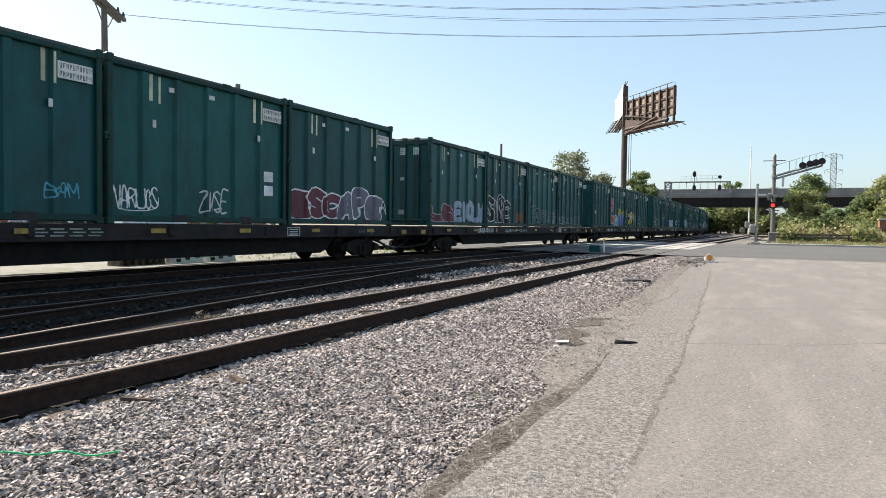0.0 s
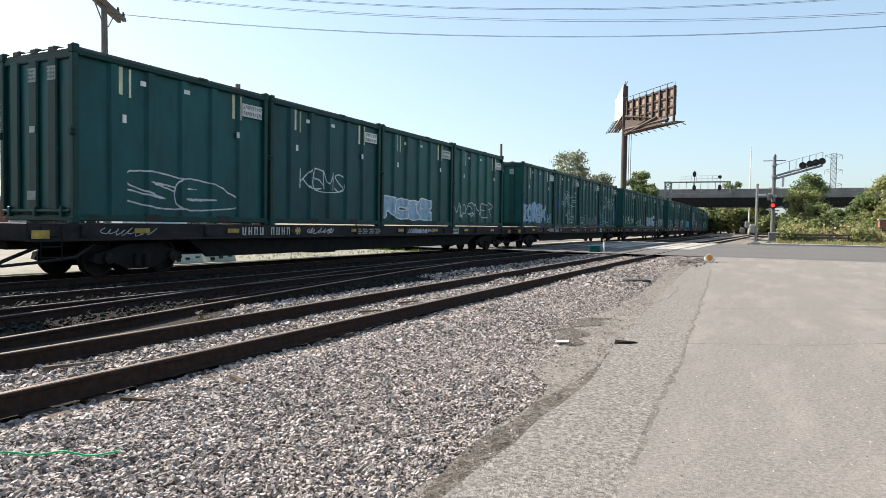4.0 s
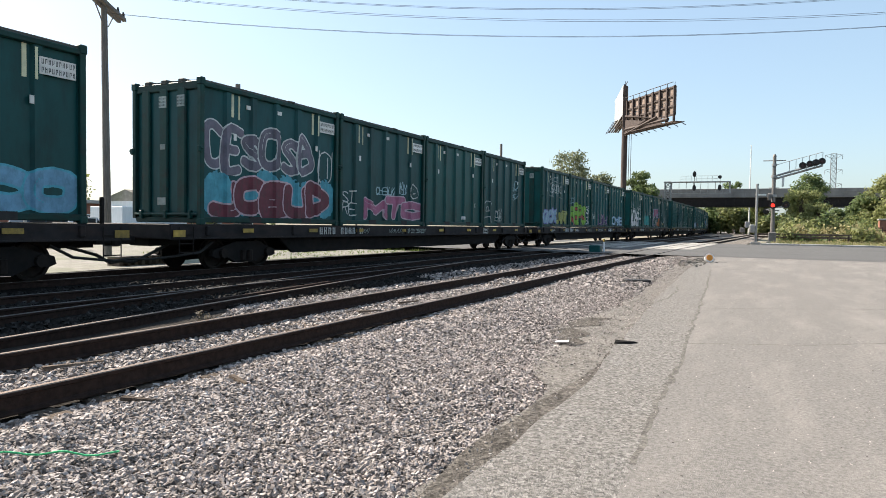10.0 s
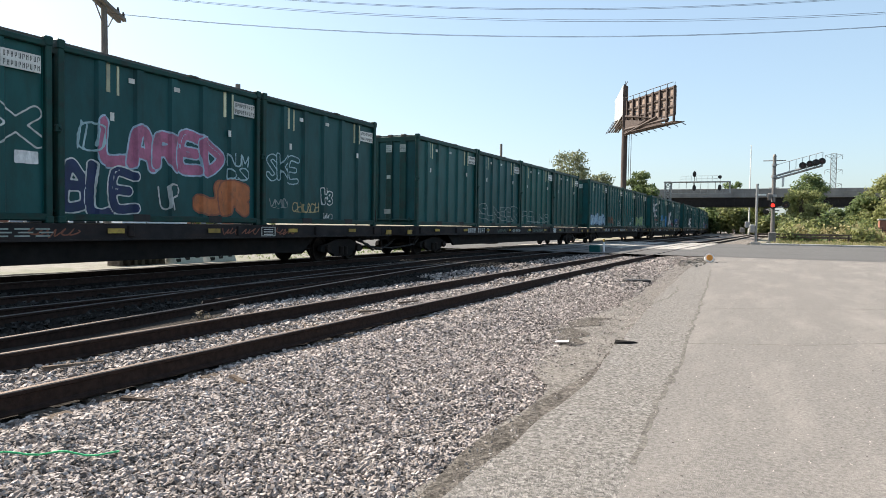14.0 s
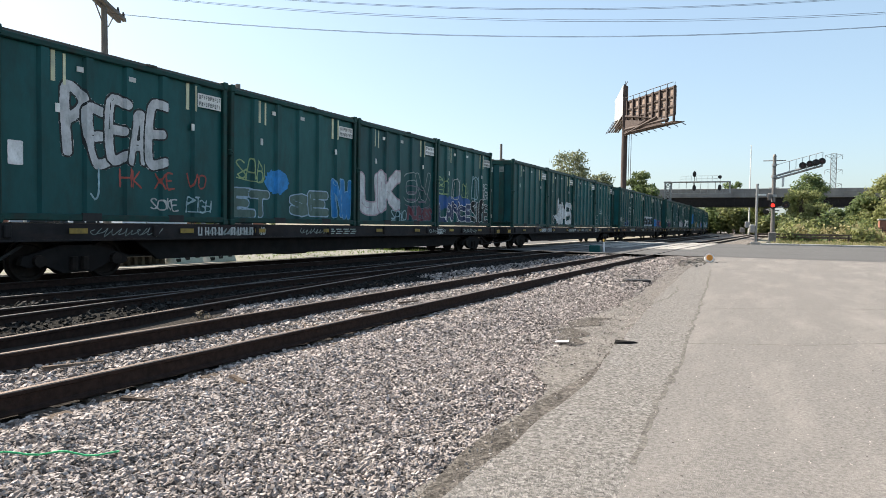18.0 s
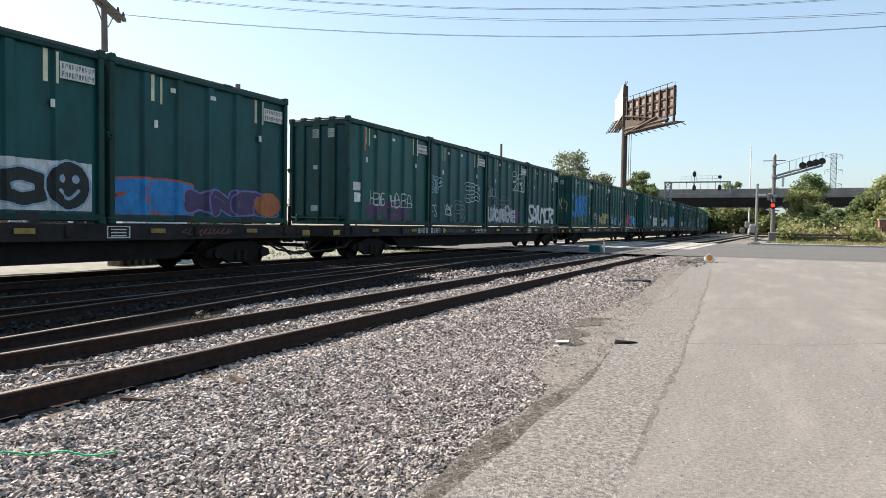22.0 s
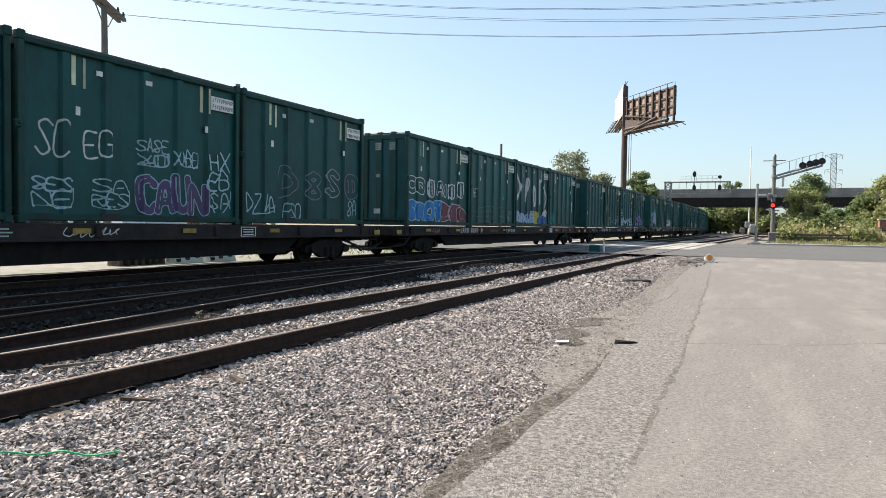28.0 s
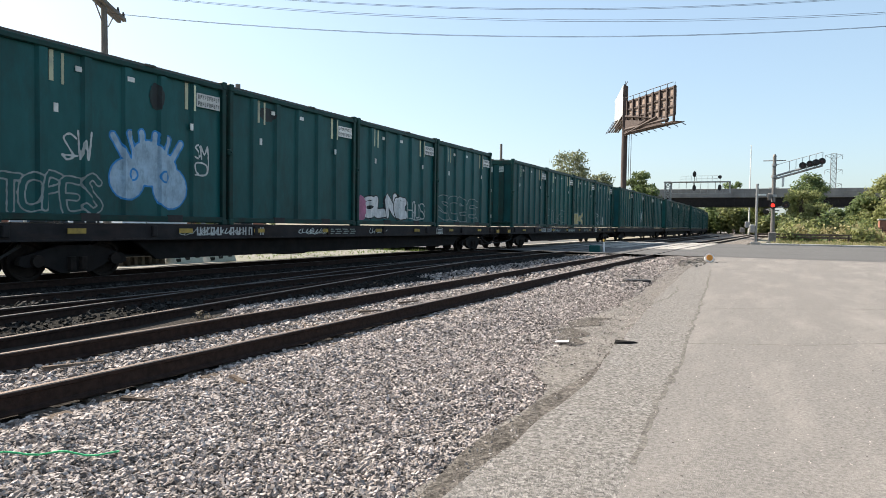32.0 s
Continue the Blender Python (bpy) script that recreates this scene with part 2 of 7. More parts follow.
# ---------- mesh helpers ----------
class Geo:
    """Collects corners and faces for one mesh."""

    def __init__(self):
        self.v, self.f = [], []

    def add(self, verts, faces):
        b = len(self.v)
        self.v.extend(tuple(p) for p in verts)
        self.f.extend(tuple(b + i for i in f) for f in faces)
        return self

    def box(self, a, b, ch=0.0):
        x0, x1 = sorted((a[0], b[0]))
        y0, y1 = sorted((a[1], b[1]))
        z0, z1 = sorted((a[2], b[2]))
        ch = min(ch, (x1 - x0) * 0.45, (y1 - y0) * 0.45, (z1 - z0) * 0.45)
        if ch <= 0:
            p = [(x, y, z) for z in (z0, z1) for x, y in ((x0, y0), (x1, y0), (x1, y1), (x0, y1))]
            return self.add(p, [(3, 2, 1, 0), (4, 5, 6, 7), (0, 1, 5, 4), (1, 2, 6, 5), (2, 3, 7, 6), (3, 0, 4, 7)])
        rings = []
        for z, i in ((z0, ch), (z0 + ch, 0), (z1 - ch, 0), (z1, ch)):
            xa, xb, ya, yb = x0 + i, x1 - i, y0 + i, y1 - i
            c = ch * (0.99 if i == 0 else 0.5)
            rings.append([(xa + c, ya, z), (xb - c, ya, z), (xb, ya + c, z), (xb, yb - c, z), (xb - c, yb, z), (xa + c, yb, z), (xa, yb - c, z), (xa, ya + c, z)])
        return self.loft(rings)

    def loft(self, rings, cap=True):
        n = len(rings[0])
        faces = []
        for r in range(len(rings) - 1):
            for i in range(n):
                j = (i + 1) % n
                faces.append((r * n + i, r * n + j, (r + 1) * n + j, (r + 1) * n + i))
        if cap:
            faces.append(tuple(range(n - 1, -1, -1)))
            faces.append(tuple((len(rings) - 1) * n + i for i in range(n)))
        return self.add([p for ring in rings for p in ring], faces)

    def tube(self, pts, r, seg=8, cap=True):
        pts = [Vector(p) for p in pts]
        rs = r if isinstance(r, (list, tuple)) else [r] * len(pts)
        rings = []
        for i, p in enumerate(pts):
            d = (pts[min(i + 1, len(pts) - 1)] - pts[max(i - 1, 0)]).normalized()
            u = d.cross(Vector((0, 0, 1)) if abs(d.z) < 0.9 else Vector((1, 0, 0))).normalized()
            w = u.cross(d)
            rings.append([p + rs[i] * (math.cos(a) * u + math.sin(a) * w) for a in (2 * math.pi * k / seg for k in range(seg))])
        return self.loft(rings, cap)

    def prism(self, loop, axis, a, b):
        """A flat outline pushed out from a to b along an axis: 0, 1 or 2."""
        def put(p, t):
            q = list(p)
            q.insert(axis, t)
            return q
        return self.loft([[put(p, a) for p in loop], [put(p, b) for p in loop]])

    def mesh(self, name):
        me = bpy.data.meshes.new(name)
        me.from_pydata(self.v, [], self.f)
        return me


def smooth(me):
    me.polygons.foreach_set("use_smooth", [True] * len(me.polygons))
    return me


def part(name, geo, material, parent=None, label="", soft=False):
    me = geo.mesh(name) if isinstance(geo, Geo) else geo
    if not me.materials:
        me.materials.append(material)
    if soft:
        smooth(me)
    ob = new(name, me)
    if parent is not None:
        ob.parent = parent
    if label:
        ob["label"] = label
    return ob


def thing(name, m=None, label="", category="", group="", kind=""):
    ob = new(name)
    ob.empty_display_size = 0.2
    if m is not None:
        ob.matrix_world = m
    return tagged(ob, label, category, group, kind)


def solo(name, geo, material, label="", category="", group="", kind="", soft=False, m=None):
    ob = tagged(part(name, geo, material, None, "", soft), label, category, group, kind)
    if m is not None:
        ob.matrix_world = m
    return ob


# ---------- ground ----------
RAIL_Z = 0.14                      # top of rail
TRACK_A, TRACK_C = -14.67, -10.75  # centre lines: the train's track, the middle track
CURVE_Y, CURVE_R = 103.0, 950.0    # the train's track bends away beyond this


def track_a(y):
    """x of the train's centre line, and its heading, at y along the track."""
    if y <= CURVE_Y:
        return TRACK_A, 0.0
    a = math.asin(min(1.0, (y - CURVE_Y) / CURVE_R))
    return TRACK_A - CURVE_R * (1 - math.cos(a)), a


def along(s):
    """Point on the train's track, and heading in degrees, at s metres along its line."""
    if s <= CURVE_Y:
        return TRACK_A, s, 0.0
    a = (s - CURVE_Y) / CURVE_R
    return TRACK_A - CURVE_R * (1 - math.cos(a)), CURVE_Y + CURVE_R * math.sin(a), math.degrees(a)


def track_b(y):
    """x of the near track's centre line."""
    ys = (-60, 0, 20, 45, 62, 90, 180, 500)
    xs = (-4.95, -5.89, -6.2, -6.47, -6.4, -6.1, -5.7, -4.4)
    return float(np.interp(y, ys, xs))


g = Geo()
cuts = [-1500, -700, -300, -120, -60, -25, -19, 19, 60, 120, 300, 700, 1500]
rows_y = [-1500, -500, -150, -60, -20, 20, 75, 110, 160, 300, 700, 1500, 3000]
vv = [(x, y, -0.14) for y in rows_y for x in cuts]
n = len(cuts)
g.add(vv, [(j * n + i, j * n + i + 1, (j + 1) * n + i + 1, (j + 1) * n + i) for j in range(len(rows_y) - 1) for i in range(n - 1)])
solo("ground", g, M_EARTH, "dry earth with patches of grass", "ground", kind="structure")


def road_edge(y):
    """x of the ragged edge between asphalt and dirt."""
    return float(np.interp(y, (-700, 3, 5, 6.2, 7.3, 10, 15.5, 24, 31, 36), (-1.5, -1.57, -1.58, -1.57, -1.68, -1.9, -2.33, -2.84, -3.0, -3.1)))


def strip_sheet(name, left, right, ys, z, nx, material, label, category, bumps=0.0, kind="structure", lift=None):
    """A sheet between two edge lines, with small unevenness."""
    g = Geo()
    pts = []
    for y in ys:
        a, b = left(y), right(y)
        for i in range(nx + 1):
            x = a + (b - a) * i / nx
            zz = (z(x, y) if callable(z) else z) + (bumps * noise.noise(Vector((x * 0.9, y * 0.9, 3.1))) if bumps else 0)
            pts.append((x, y, zz))
    k = nx + 1
    g.add(pts, [(j * k + i, j * k + i + 1, (j + 1) * k + i + 1, (j + 1) * k + i) for j in range(len(ys) - 1) for i in range(nx)])
    return solo(name, g, material, label, category, kind=kind, soft=True)


def ramp(y):
    return float(np.interp(y, (18, 34.4), (0.0, 0.106)))


def bed_z(x, y):
    """The ballast's own surface: level between the tracks, falling a little to the road."""
    e = road_edge(y)
    fall = max(0.0, min(1.0, (x + 4.6) / (e + 4.6 + 1e-6)))
    c = track_b(y)
    d = abs(x - c)
    trough = -0.065 * max(0.0, min(1.0, (1.0 - d) / 0.12)) if d < 0.76 else -0.085 * max(0.0, min(1.0, (1.55 - d) / 0.5))
    return trough - 0.015 + 0.02 * (1 - fall) - 0.05 * fall + ramp(y) * fall + 0.03 * noise.noise(Vector((x * 0.8, y * 0.8, 0.3)))


ys_near = [-15 + 0.35 * i for i in range(0, 88)] + [16 + 1.0 * i for i in range(0, 20)]
def seam_x(y):
    """x of the seam between the old edge of the road and its newer surface."""
    return float(np.interp(y, (-700, 3.0, 4.0, 5.23, 7.74, 9.36, 11.86, 16.81, 24.7, 36), (-0.7, -0.72, -0.77, -0.84, -0.94, -1.07, -1.22, -1.55, -2.12, -3.0))) + 0.03 * noise.noise(Vector((y * 1.7, 3, 0)))


def ragged_edge(y):
    return road_edge(y) + 0.035 * noise.noise(Vector((y * 1.3, 0, 0))) + 0.035 * noise.noise(Vector((y * 6, 2, 0)))


strip_sheet("old_road_edge", ragged_edge, lambda y: max(seam_x(y), ragged_edge(y) + 0.02), ys_near, lambda x, y: ramp(y), 4, M_OLDASPHALT, "old coarse asphalt along the road's ragged edge", "road")
strip_sheet("dark_soil", lambda y: road_edge(y) - float(np.interp(y, (3.5, 5.5, 7.4), (0.2, 0.2, 0.0))) - 0.10 * noise.noise(Vector((y * 1.1, 8, 0))) - 0.05 * noise.noise(Vector((y * 5, 1, 0))), lambda y: road_edge(y) + float(np.interp(y, (6, 8), (0.2, 0.02))), ys_near, lambda x, y: ramp(y) - 0.006 - 0.02 * max(0, (road_edge(y) - x)), 4, M_SOIL, "dark gritty soil along the road's edge", "soil", bumps=0.010)
strip_sheet("dark_soil_patch", lambda y: road_edge(y) - 0.95 - 0.35 * noise.noise(Vector((y * 1.9, 2, 0))), lambda y: road_edge(y) - 0.55 + 0.4 * noise.noise(Vector((y * 1.6, 7, 0))), [8.2 + 0.12 * i for i in range(24)], lambda x, y: ramp(y) - 0.008 - 0.02 * max(0, (road_edge(y) - x)), 4, M_SOIL, "patch of dark gritty soil on the packed dirt", "soil", bumps=0.012)
strip_sheet("road", lambda y: max(seam_x(y), ragged_edge(y) + 0.02), lambda y: 16.0, ys_near, lambda x, y: ramp(y), 10, M_ASPHALT, "worn pale asphalt road", "road")
strip_sheet("dirt_verge", lambda y: road_edge(y) - float(np.interp(y, (6.0, 8.0, 11, 13, 30), (0.25, 1.15, 1.1, 0.45, 0.7))) - 0.2 * noise.noise(Vector((y * 0.7, 5, 0))), lambda y: road_edge(y) + 0.35, ys_near, lambda x, y: ramp(y) - 0.016 - 0.02 * max(0, (road_edge(y) - x)), 6, M_DIRT, "strip of packed dirt beside the road", "dirt", bumps=0.012)
# dark sheet shows between the loose stones as their gap shade
strip_sheet("ballast_bed", lambda y: -8.0 + 0.4 * noise.noise(Vector((y * 0.5, 9, 0))), lambda y: road_edge(y) - 0.35, ys_near + [37 + i for i in range(0, 7)], bed_z, 60, M_BED, "bed of crushed stone under the tracks, dark for the shaded gaps", "ballast")
# near-black sheet deepens the train's shadow over the middle and far tracks
strip_sheet("oily_ballast_bed", lambda y: -17.4, lambda y: -7.8 + 0.4 * noise.noise(Vector((y * 0.5, 9, 0))), ys_near + [37 + i for i in range(0, 7)], lambda x, y: bed_z(x, y) - 0.006, 24, M_SHADEBED, "ballast under the busy tracks, coloured dark for the train's shadow", "ballast")
strip_sheet("ballast_bed_far", lambda y: track_a(y)[0] - 3, lambda y: -3.0 + 0.0 * y, [65 + 5 * i for i in range(170)], lambda x, y: -0.03, 8, M_FARBED, "pale bed of crushed stone beyond the crossing", "ballast")
strip_sheet("street", lambda y: -80.0, lambda y: 90.0, [34.5 + 0.3 * i for i in range(0, 99)], lambda x, y: 0.118 - 0.0005 * abs(y - 50), 24, M_STREET, "grey asphalt street over the level crossing", "road")
strip_sheet("lot", lambda y: -140.0, lambda y: -17.2, [-60 + 3.1 * i for i in range(31)], lambda x, y: -0.06, 24, M_LOT, "bright pale gravel lot", "lot", bumps=0.03)
# takes the same shadow-darkened bed colour
strip_sheet("ballast_bed_behind", lambda y: -17.4, lambda y: -2.0, [-700, -500, -300, -150, -80, -40, -15], lambda x, y: -0.03, 6, M_SHADEBED, "ballast under the tracks behind the viewer", "ballast")
strip_sheet("road_behind", lambda y: -1.9, lambda y: 16.0, [-700, -300, -100, -40, -15], lambda x, y: 0.0, 4, M_ASPHALT, "worn asphalt road behind the viewer", "road")

# tar seam and thin dark lines on the road
def road_line(name, pts, w, label, jitter=0.03):
    g = Geo()
    out = []
    for i in range(len(pts) - 1):
        a, b = Vector(pts[i]), Vector(pts[i + 1])
        k = max(2, int((b - a).length / 0.15))
        out += [a.lerp(b, j / k) for j in range(k)]
    out.append(Vector(pts[-1]))
    vs = []
    for i, p in enumerate(out):
        d = (out[min(i + 1, len(out) - 1)] - out[max(i - 1, 0)]).normalized()
        nrm = Vector((-d.y, d.x))
        o = jitter * noise.noise(Vector((p.x * 4, p.y * 4, 1)))
        ww = w * (0.6 + 0.7 * abs(noise.noise(Vector((p.x * 5, p.y * 5, 7)))))
        q1, q2 = p + nrm * (o + ww), p + nrm * (o - ww)
        vs += [(q1.x, q1.y, ramp(p.y) + 0.0012), (q2.x, q2.y, ramp(p.y) + 0.0012)]
    g.add(vs, [(2 * i, 2 * i + 1, 2 * i + 3, 2 * i + 2) for i in range(len(out) - 1)])
    solo(name, g, M_SEAM, label, "crack", kind="structure")


road_line("tar_seam", [(-0.78, 4.2), (-0.84, 5.23), (-0.94, 7.74), (-1.07, 9.36), (-1.22, 11.86), (-1.55, 16.81), (-2.12, 24.7)], 0.03, "dark worn seam along the road's old edge", 0.06)
road_line("road_crack", [(-1.0, 9.0), (0.4, 9.7), (1.25, 10.4), (3.5, 12.0), (9, 15.5)], 0.026, "thin dark line across the asphalt")
road_line("road_crack", [(-1.3, 13.1), (0.3, 14.0), (1.8, 14.9), (4.5, 16.6), (11, 20.5)], 0.026, "thin dark line across the asphalt")
road_line("road_crack", [(-1.55, 5.3), (-1.2, 5.25), (-1.0, 5.4), (-0.86, 5.35)], 0.008, "thin dark line across the asphalt", 0.06)
road_line("road_crack", [(-2.3, 35.2), (1.0, 36.6), (4.5, 38.3), (12, 41)], 0.05, "thin dark line across the asphalt")
road_line("road_crack", [(-2.2, 13.0), (-2.05, 14.6), (-2.15, 16.6), (-2.3, 18)], 0.03, "thin dark line across the asphalt", 0.1)

# ---------- tracks ----------
RAIL_WEB = [(-0.07, 0), (0.07, 0), (0.07, 0.012), (0.012, 0.032), (0.012, 0.125), (0.034, 0.138), (0.034, 0.164), (-0.034, 0.164), (-0.034, 0.138), (-0.012, 0.125), (-0.012, 0.032), (-0.07, 0.012)]
RAIL_HEAD = [(-0.033, 0.164), (0.033, 0.164), (0.026, 0.172), (-0.026, 0.172)]


def rail(parent, line, head=M_RAILDULL, name="rail"):
    """One rail along a line of (x, y): a rusty web and foot, a polished running band on its head."""
    for prof, mat, nm, lab in ((RAIL_WEB, M_RAIL, name, "brown rusted steel rail"), (RAIL_HEAD, head, "rail_head", "worn shiny rail head")):
        rings = []
        for i, (x, y) in enumerate(line):
            x0, y0 = line[max(i - 1, 0)]
            x1, y1 = line[min(i + 1, len(line) - 1)]
            d = Vector((x1 - x0, y1 - y0)).normalized()
            rings.append([(x + d.y * u, y - d.x * u, RAIL_Z - 0.172 + v) for u, v in prof])
        if nm == name:
            web = part(nm, Geo().loft(rings), mat, parent, lab)
        else:
            part(nm, Geo().loft(rings), mat, web, lab)


def tie_mesh():
    return Geo().box((-1.3, -0.115, -0.16), (1.3, 0.115, 0.0), 0.015).mesh("tie")


TIE = tie_mesh()
TIE.materials.append(M_TIE)


def ties(parent, line_at, y0, y1, step=0.52, single=True):
    g = Geo()
    y, k = y0, 0
    while y < y1:
        x, a = line_at(y)
        jit = 0.03 * noise.noise(Vector((y * 3, 0.5, 1)))
        if single:
            t = new("tie", TIE)
            t.parent = parent
            t.matrix_local = pose(x + jit, y, RAIL_Z - 0.172 - 0.016 + 0.012 * noise.noise(Vector((y * 7, 3, 1))), 0, 0, math.degrees(a) + 1.5 * jit * 30)
        else:
            g.box((x - 1.3, y - 0.115, RAIL_Z - 0.33), (x + 1.3, y + 0.115, RAIL_Z - 0.178), 0.0)
        y += step
    if not single:
        tagged(part("ties", g, M_TIE, parent, "weathered timber ties"), kind="stuff")


def dense(f, y0, y1, step):
    k = int((y1 - y0) / step) + 1
    return [(f(y0 + (y1 - y0) * i / k), y0 + (y1 - y0) * i / k) for i in range(k + 1)]


near_track = thing("railway_track", None, "near railway track with brown rusted rails", "railway track", "tracks", "structure")
for off in (0.7525, -0.7525):
    rail(near_track, dense(lambda y: track_b(y) + off, -25, 400, 4), M_RAILTOP)
ties(near_track, lambda y: (track_b(y), 0), 0.2, 43.5)
ties(near_track, lambda y: (track_b(y), 0), 66, 150, 0.6, False)

mid_track = thing("railway_track", None, "middle railway track lying in the train's shadow", "railway track", "tracks", "structure")
for off in (0.7525, -0.7525):
    rail(mid_track, dense(lambda y: TRACK_C + off, -25, 130, 5))
ties(mid_track, lambda y: (TRACK_C, 0), 0, 43.5, 0.55, False)

train_track = thing("railway_track", None, "railway track under the train, bending away", "railway track", "tracks", "structure")
for off in (0.7525, -0.7525):
    rail(train_track, [(TRACK_A + off, -690), (TRACK_A + off, -300)] + [(along(s)[0] + off * math.cos(radians(along(s)[2])), along(s)[1] + off * math.sin(radians(along(s)[2]))) for s in range(-120, 880, 6)])
ties(train_track, lambda y: track_a(y), -25, 43.5, 0.55, False)


def turnout(y):
    """Centre line of the connecting track between the near and the middle one."""
    return float(np.interp(y, (-8, 4.5, 10, 17, 22, 26), (-6.7, -8.35, -9.15, -10.2, -10.72, -10.75)))


switch = thing("railway_turnout", None, "connecting track branching off between two tracks", "railway track", "tracks", "structure")
for off in (0.76, -0.76):
    rail(switch, dense(lambda y: turnout(y) + off, -4, 22, 1.0), M_RAILTOP if off > 0 else M_RAILDULL)
part("guard_rail", Geo().loft([[(-8.55 + u, 8.3, z), (-8.5 + u, 8.6, z), (-9.35 + u, 14.5, z), (-9.4 + u, 14.5, z)][0:4] for u, z in ((0, -0.02), (0, 0.13))]), M_RAIL, switch, "short guard rail")
ties(switch, lambda y: (turnout(y), 0), -3, 21, 0.55, False)

# crossing panels between and beside the rails
crossing = thing("crossing_surface", None, "pale concrete panels of the level crossing", "level crossing", kind="structure")
for base, fx in ((0, track_b), (1, lambda y: TRACK_C), (2, lambda y: TRACK_A)):
    for a, b in ((-1.55, -0.84), (-0.66, -0.02), (0.02, 0.66), (0.84, 1.55)):
        for i in range(8):
            y0 = 44.2 + i * 2.46
            x = fx(y0 + 1.2)
            part("panel", Geo().box((x + a, y0, -0.05), (x + b, y0 + 2.42, RAIL_Z - 0.006), 0.012), M_PANEL, crossing)

# kerb and verge beyond the street
kerb = thing("kerb", None, "pale concrete kerb of the far side of the street", "kerb", kind="structure")
for i in range(12):
    part("kerb_stone", Geo().box((-1.6 + i * 3.0, 63.9 + 0.0 * i, 0.0), (1.36 + i * 3.0, 64.15, 0.26), 0.03), M_CONC, kerb)

# ---------- ballast stones: uneven, piled, dense near the road ----------
def stones(name, spots, sizes, label, mat=M_STONE):
    """Loose crushed stones, each an uneven broken block."""
    k = len(spots)
    rng = np.random.default_rng(len(spots))
    solid = np.array([(x, y, z) for z in (-0.62, 0.62) for x, y in ((-0.8, -0.7), (0.8, -0.7), (0.8, 0.7), (-0.8, 0.7))])
    tri = np.array([4, 5, 6, 4, 6, 7, 0, 1, 5, 0, 5, 4, 1, 2, 6, 1, 6, 5, 2, 3, 7, 2, 7, 6, 3, 0, 4, 3, 4, 7])
    v = np.repeat(solid[None], k, 0) * (1 + rng.uniform(-0.52, 0.3, (k, 8, 3)))
    v *= np.stack([rng.uniform(0.85, 1.4, k), rng.uniform(0.65, 1.05, k), rng.uniform(0.46, 0.92, k)], 1)[:, None, :]
    a, b = rng.uniform(0, 6.28, k), rng.uniform(-0.8, 0.8, k)
    ca, sa, cb, sb = np.cos(a), np.sin(a), np.cos(b), np.sin(b)
    x, z = v[..., 0] * cb[:, None] + v[..., 2] * sb[:, None], -v[..., 0] * sb[:, None] + v[..., 2] * cb[:, None]
    y = v[..., 1]
    v = np.stack([x * ca[:, None] - y * sa[:, None], x * sa[:, None] + y * ca[:, None], z], 2) * sizes[:, None, None] + spots[:, None, :]
    me = bpy.data.meshes.new(name)
    nv, nt = k * 8, k * 10
    me.vertices.add(nv)
    me.vertices.foreach_set("co", v.reshape(-1).astype(np.float32))
    idx = (tri[None] + (np.arange(k) * 8)[:, None]).reshape(-1).astype(np.int32)
    me.loops.add(nt * 3)
    me.loops.foreach_set("vertex_index", idx)
    me.polygons.add(nt)
    me.polygons.foreach_set("loop_start", np.arange(0, nt * 3, 3, dtype=np.int32))
    me.update(calc_edges=True)
    me.shade_flat()
    return solo(name, me, mat, label, "ballast", kind="stuff")


def scatter(y0, y1, density, size, x_left, x_right, seed, thin=False):
    """Spots on the ballast bed between two lines, and stone sizes."""
    rng = np.random.default_rng(seed)
    k = int((y1 - y0) * density * 4.5)
    ys = rng.uniform(y0, y1, k)
    out, sz = [], []
    for y, u, w, s, h in zip(ys, rng.random(k), rng.random(k), rng.uniform(0.5, 1.3, k), rng.uniform(-0.6, 0.95, k)):
        a, b = x_left(y), x_right(y)
        x = a + (b - a) * u
        if w > (b - a) / 4.5 or x < -1.72 * y - 0.4 or 0.895 * y - 0.445 * x < 3.2:
            continue
        wide = float(np.interp(y, (5, 8, 12, 24, 32), (0.04, 0.25, 0.7, 0.45, 0.4)))
        if thin and b - x < wide and s > 0.5 + 0.8 * ((b - x) / wide + 0.05) ** 1.9:
            continue
        c = track_b(y)
        if abs(abs(x - c) - 0.7525) < 0.10 or abs(abs(x - TRACK_C) - 0.7525) < 0.075:
            continue
        if thin:
            s *= float(np.interp(x - a, (0.0, 0.5, 1.6), (1.3, 1.12, 0.88)))
        out.append((x, y, bed_z(x, y) + h * s * size))
        sz.append(s * size)
    return np.array(out), np.array(sz)


near_side = lambda y: track_b(y) + 0.88
verge_side = lambda y: road_edge(y) + float(np.interp(y, (7, 8, 11, 12, 30), (-0.17, -0.5, -0.5, -0.05, -0.3))) + 0.10 * noise.noise(Vector((y * 1.7, 4, 0)))
p, s = scatter(1.6, 8, 4600, 0.0168, near_side, verge_side, 1, True)
stones("ballast_stones", p, s, "loose grey crushed stones beside the track")
p, s = scatter(8, 16, 1900, 0.022, near_side, verge_side, 2, True)
stones("ballast_stones", p, s, "loose grey crushed stones beside the track")
p, s = scatter(16, 43, 360, 0.039, near_side, verge_side, 3, True)
stones("ballast_stones", p, s, "loose grey crushed stones beside the track")
p, s = scatter(2, 16, 1200, 0.026, lambda y: float(np.interp(y, (6.0, 8.5), (-6.6, -8.0))), near_side, 4)
stones("ballast_stones", p, s, "loose grey crushed stones between the rails")
p, s = scatter(16, 43, 260, 0.042, lambda y: -8.8, near_side, 5)
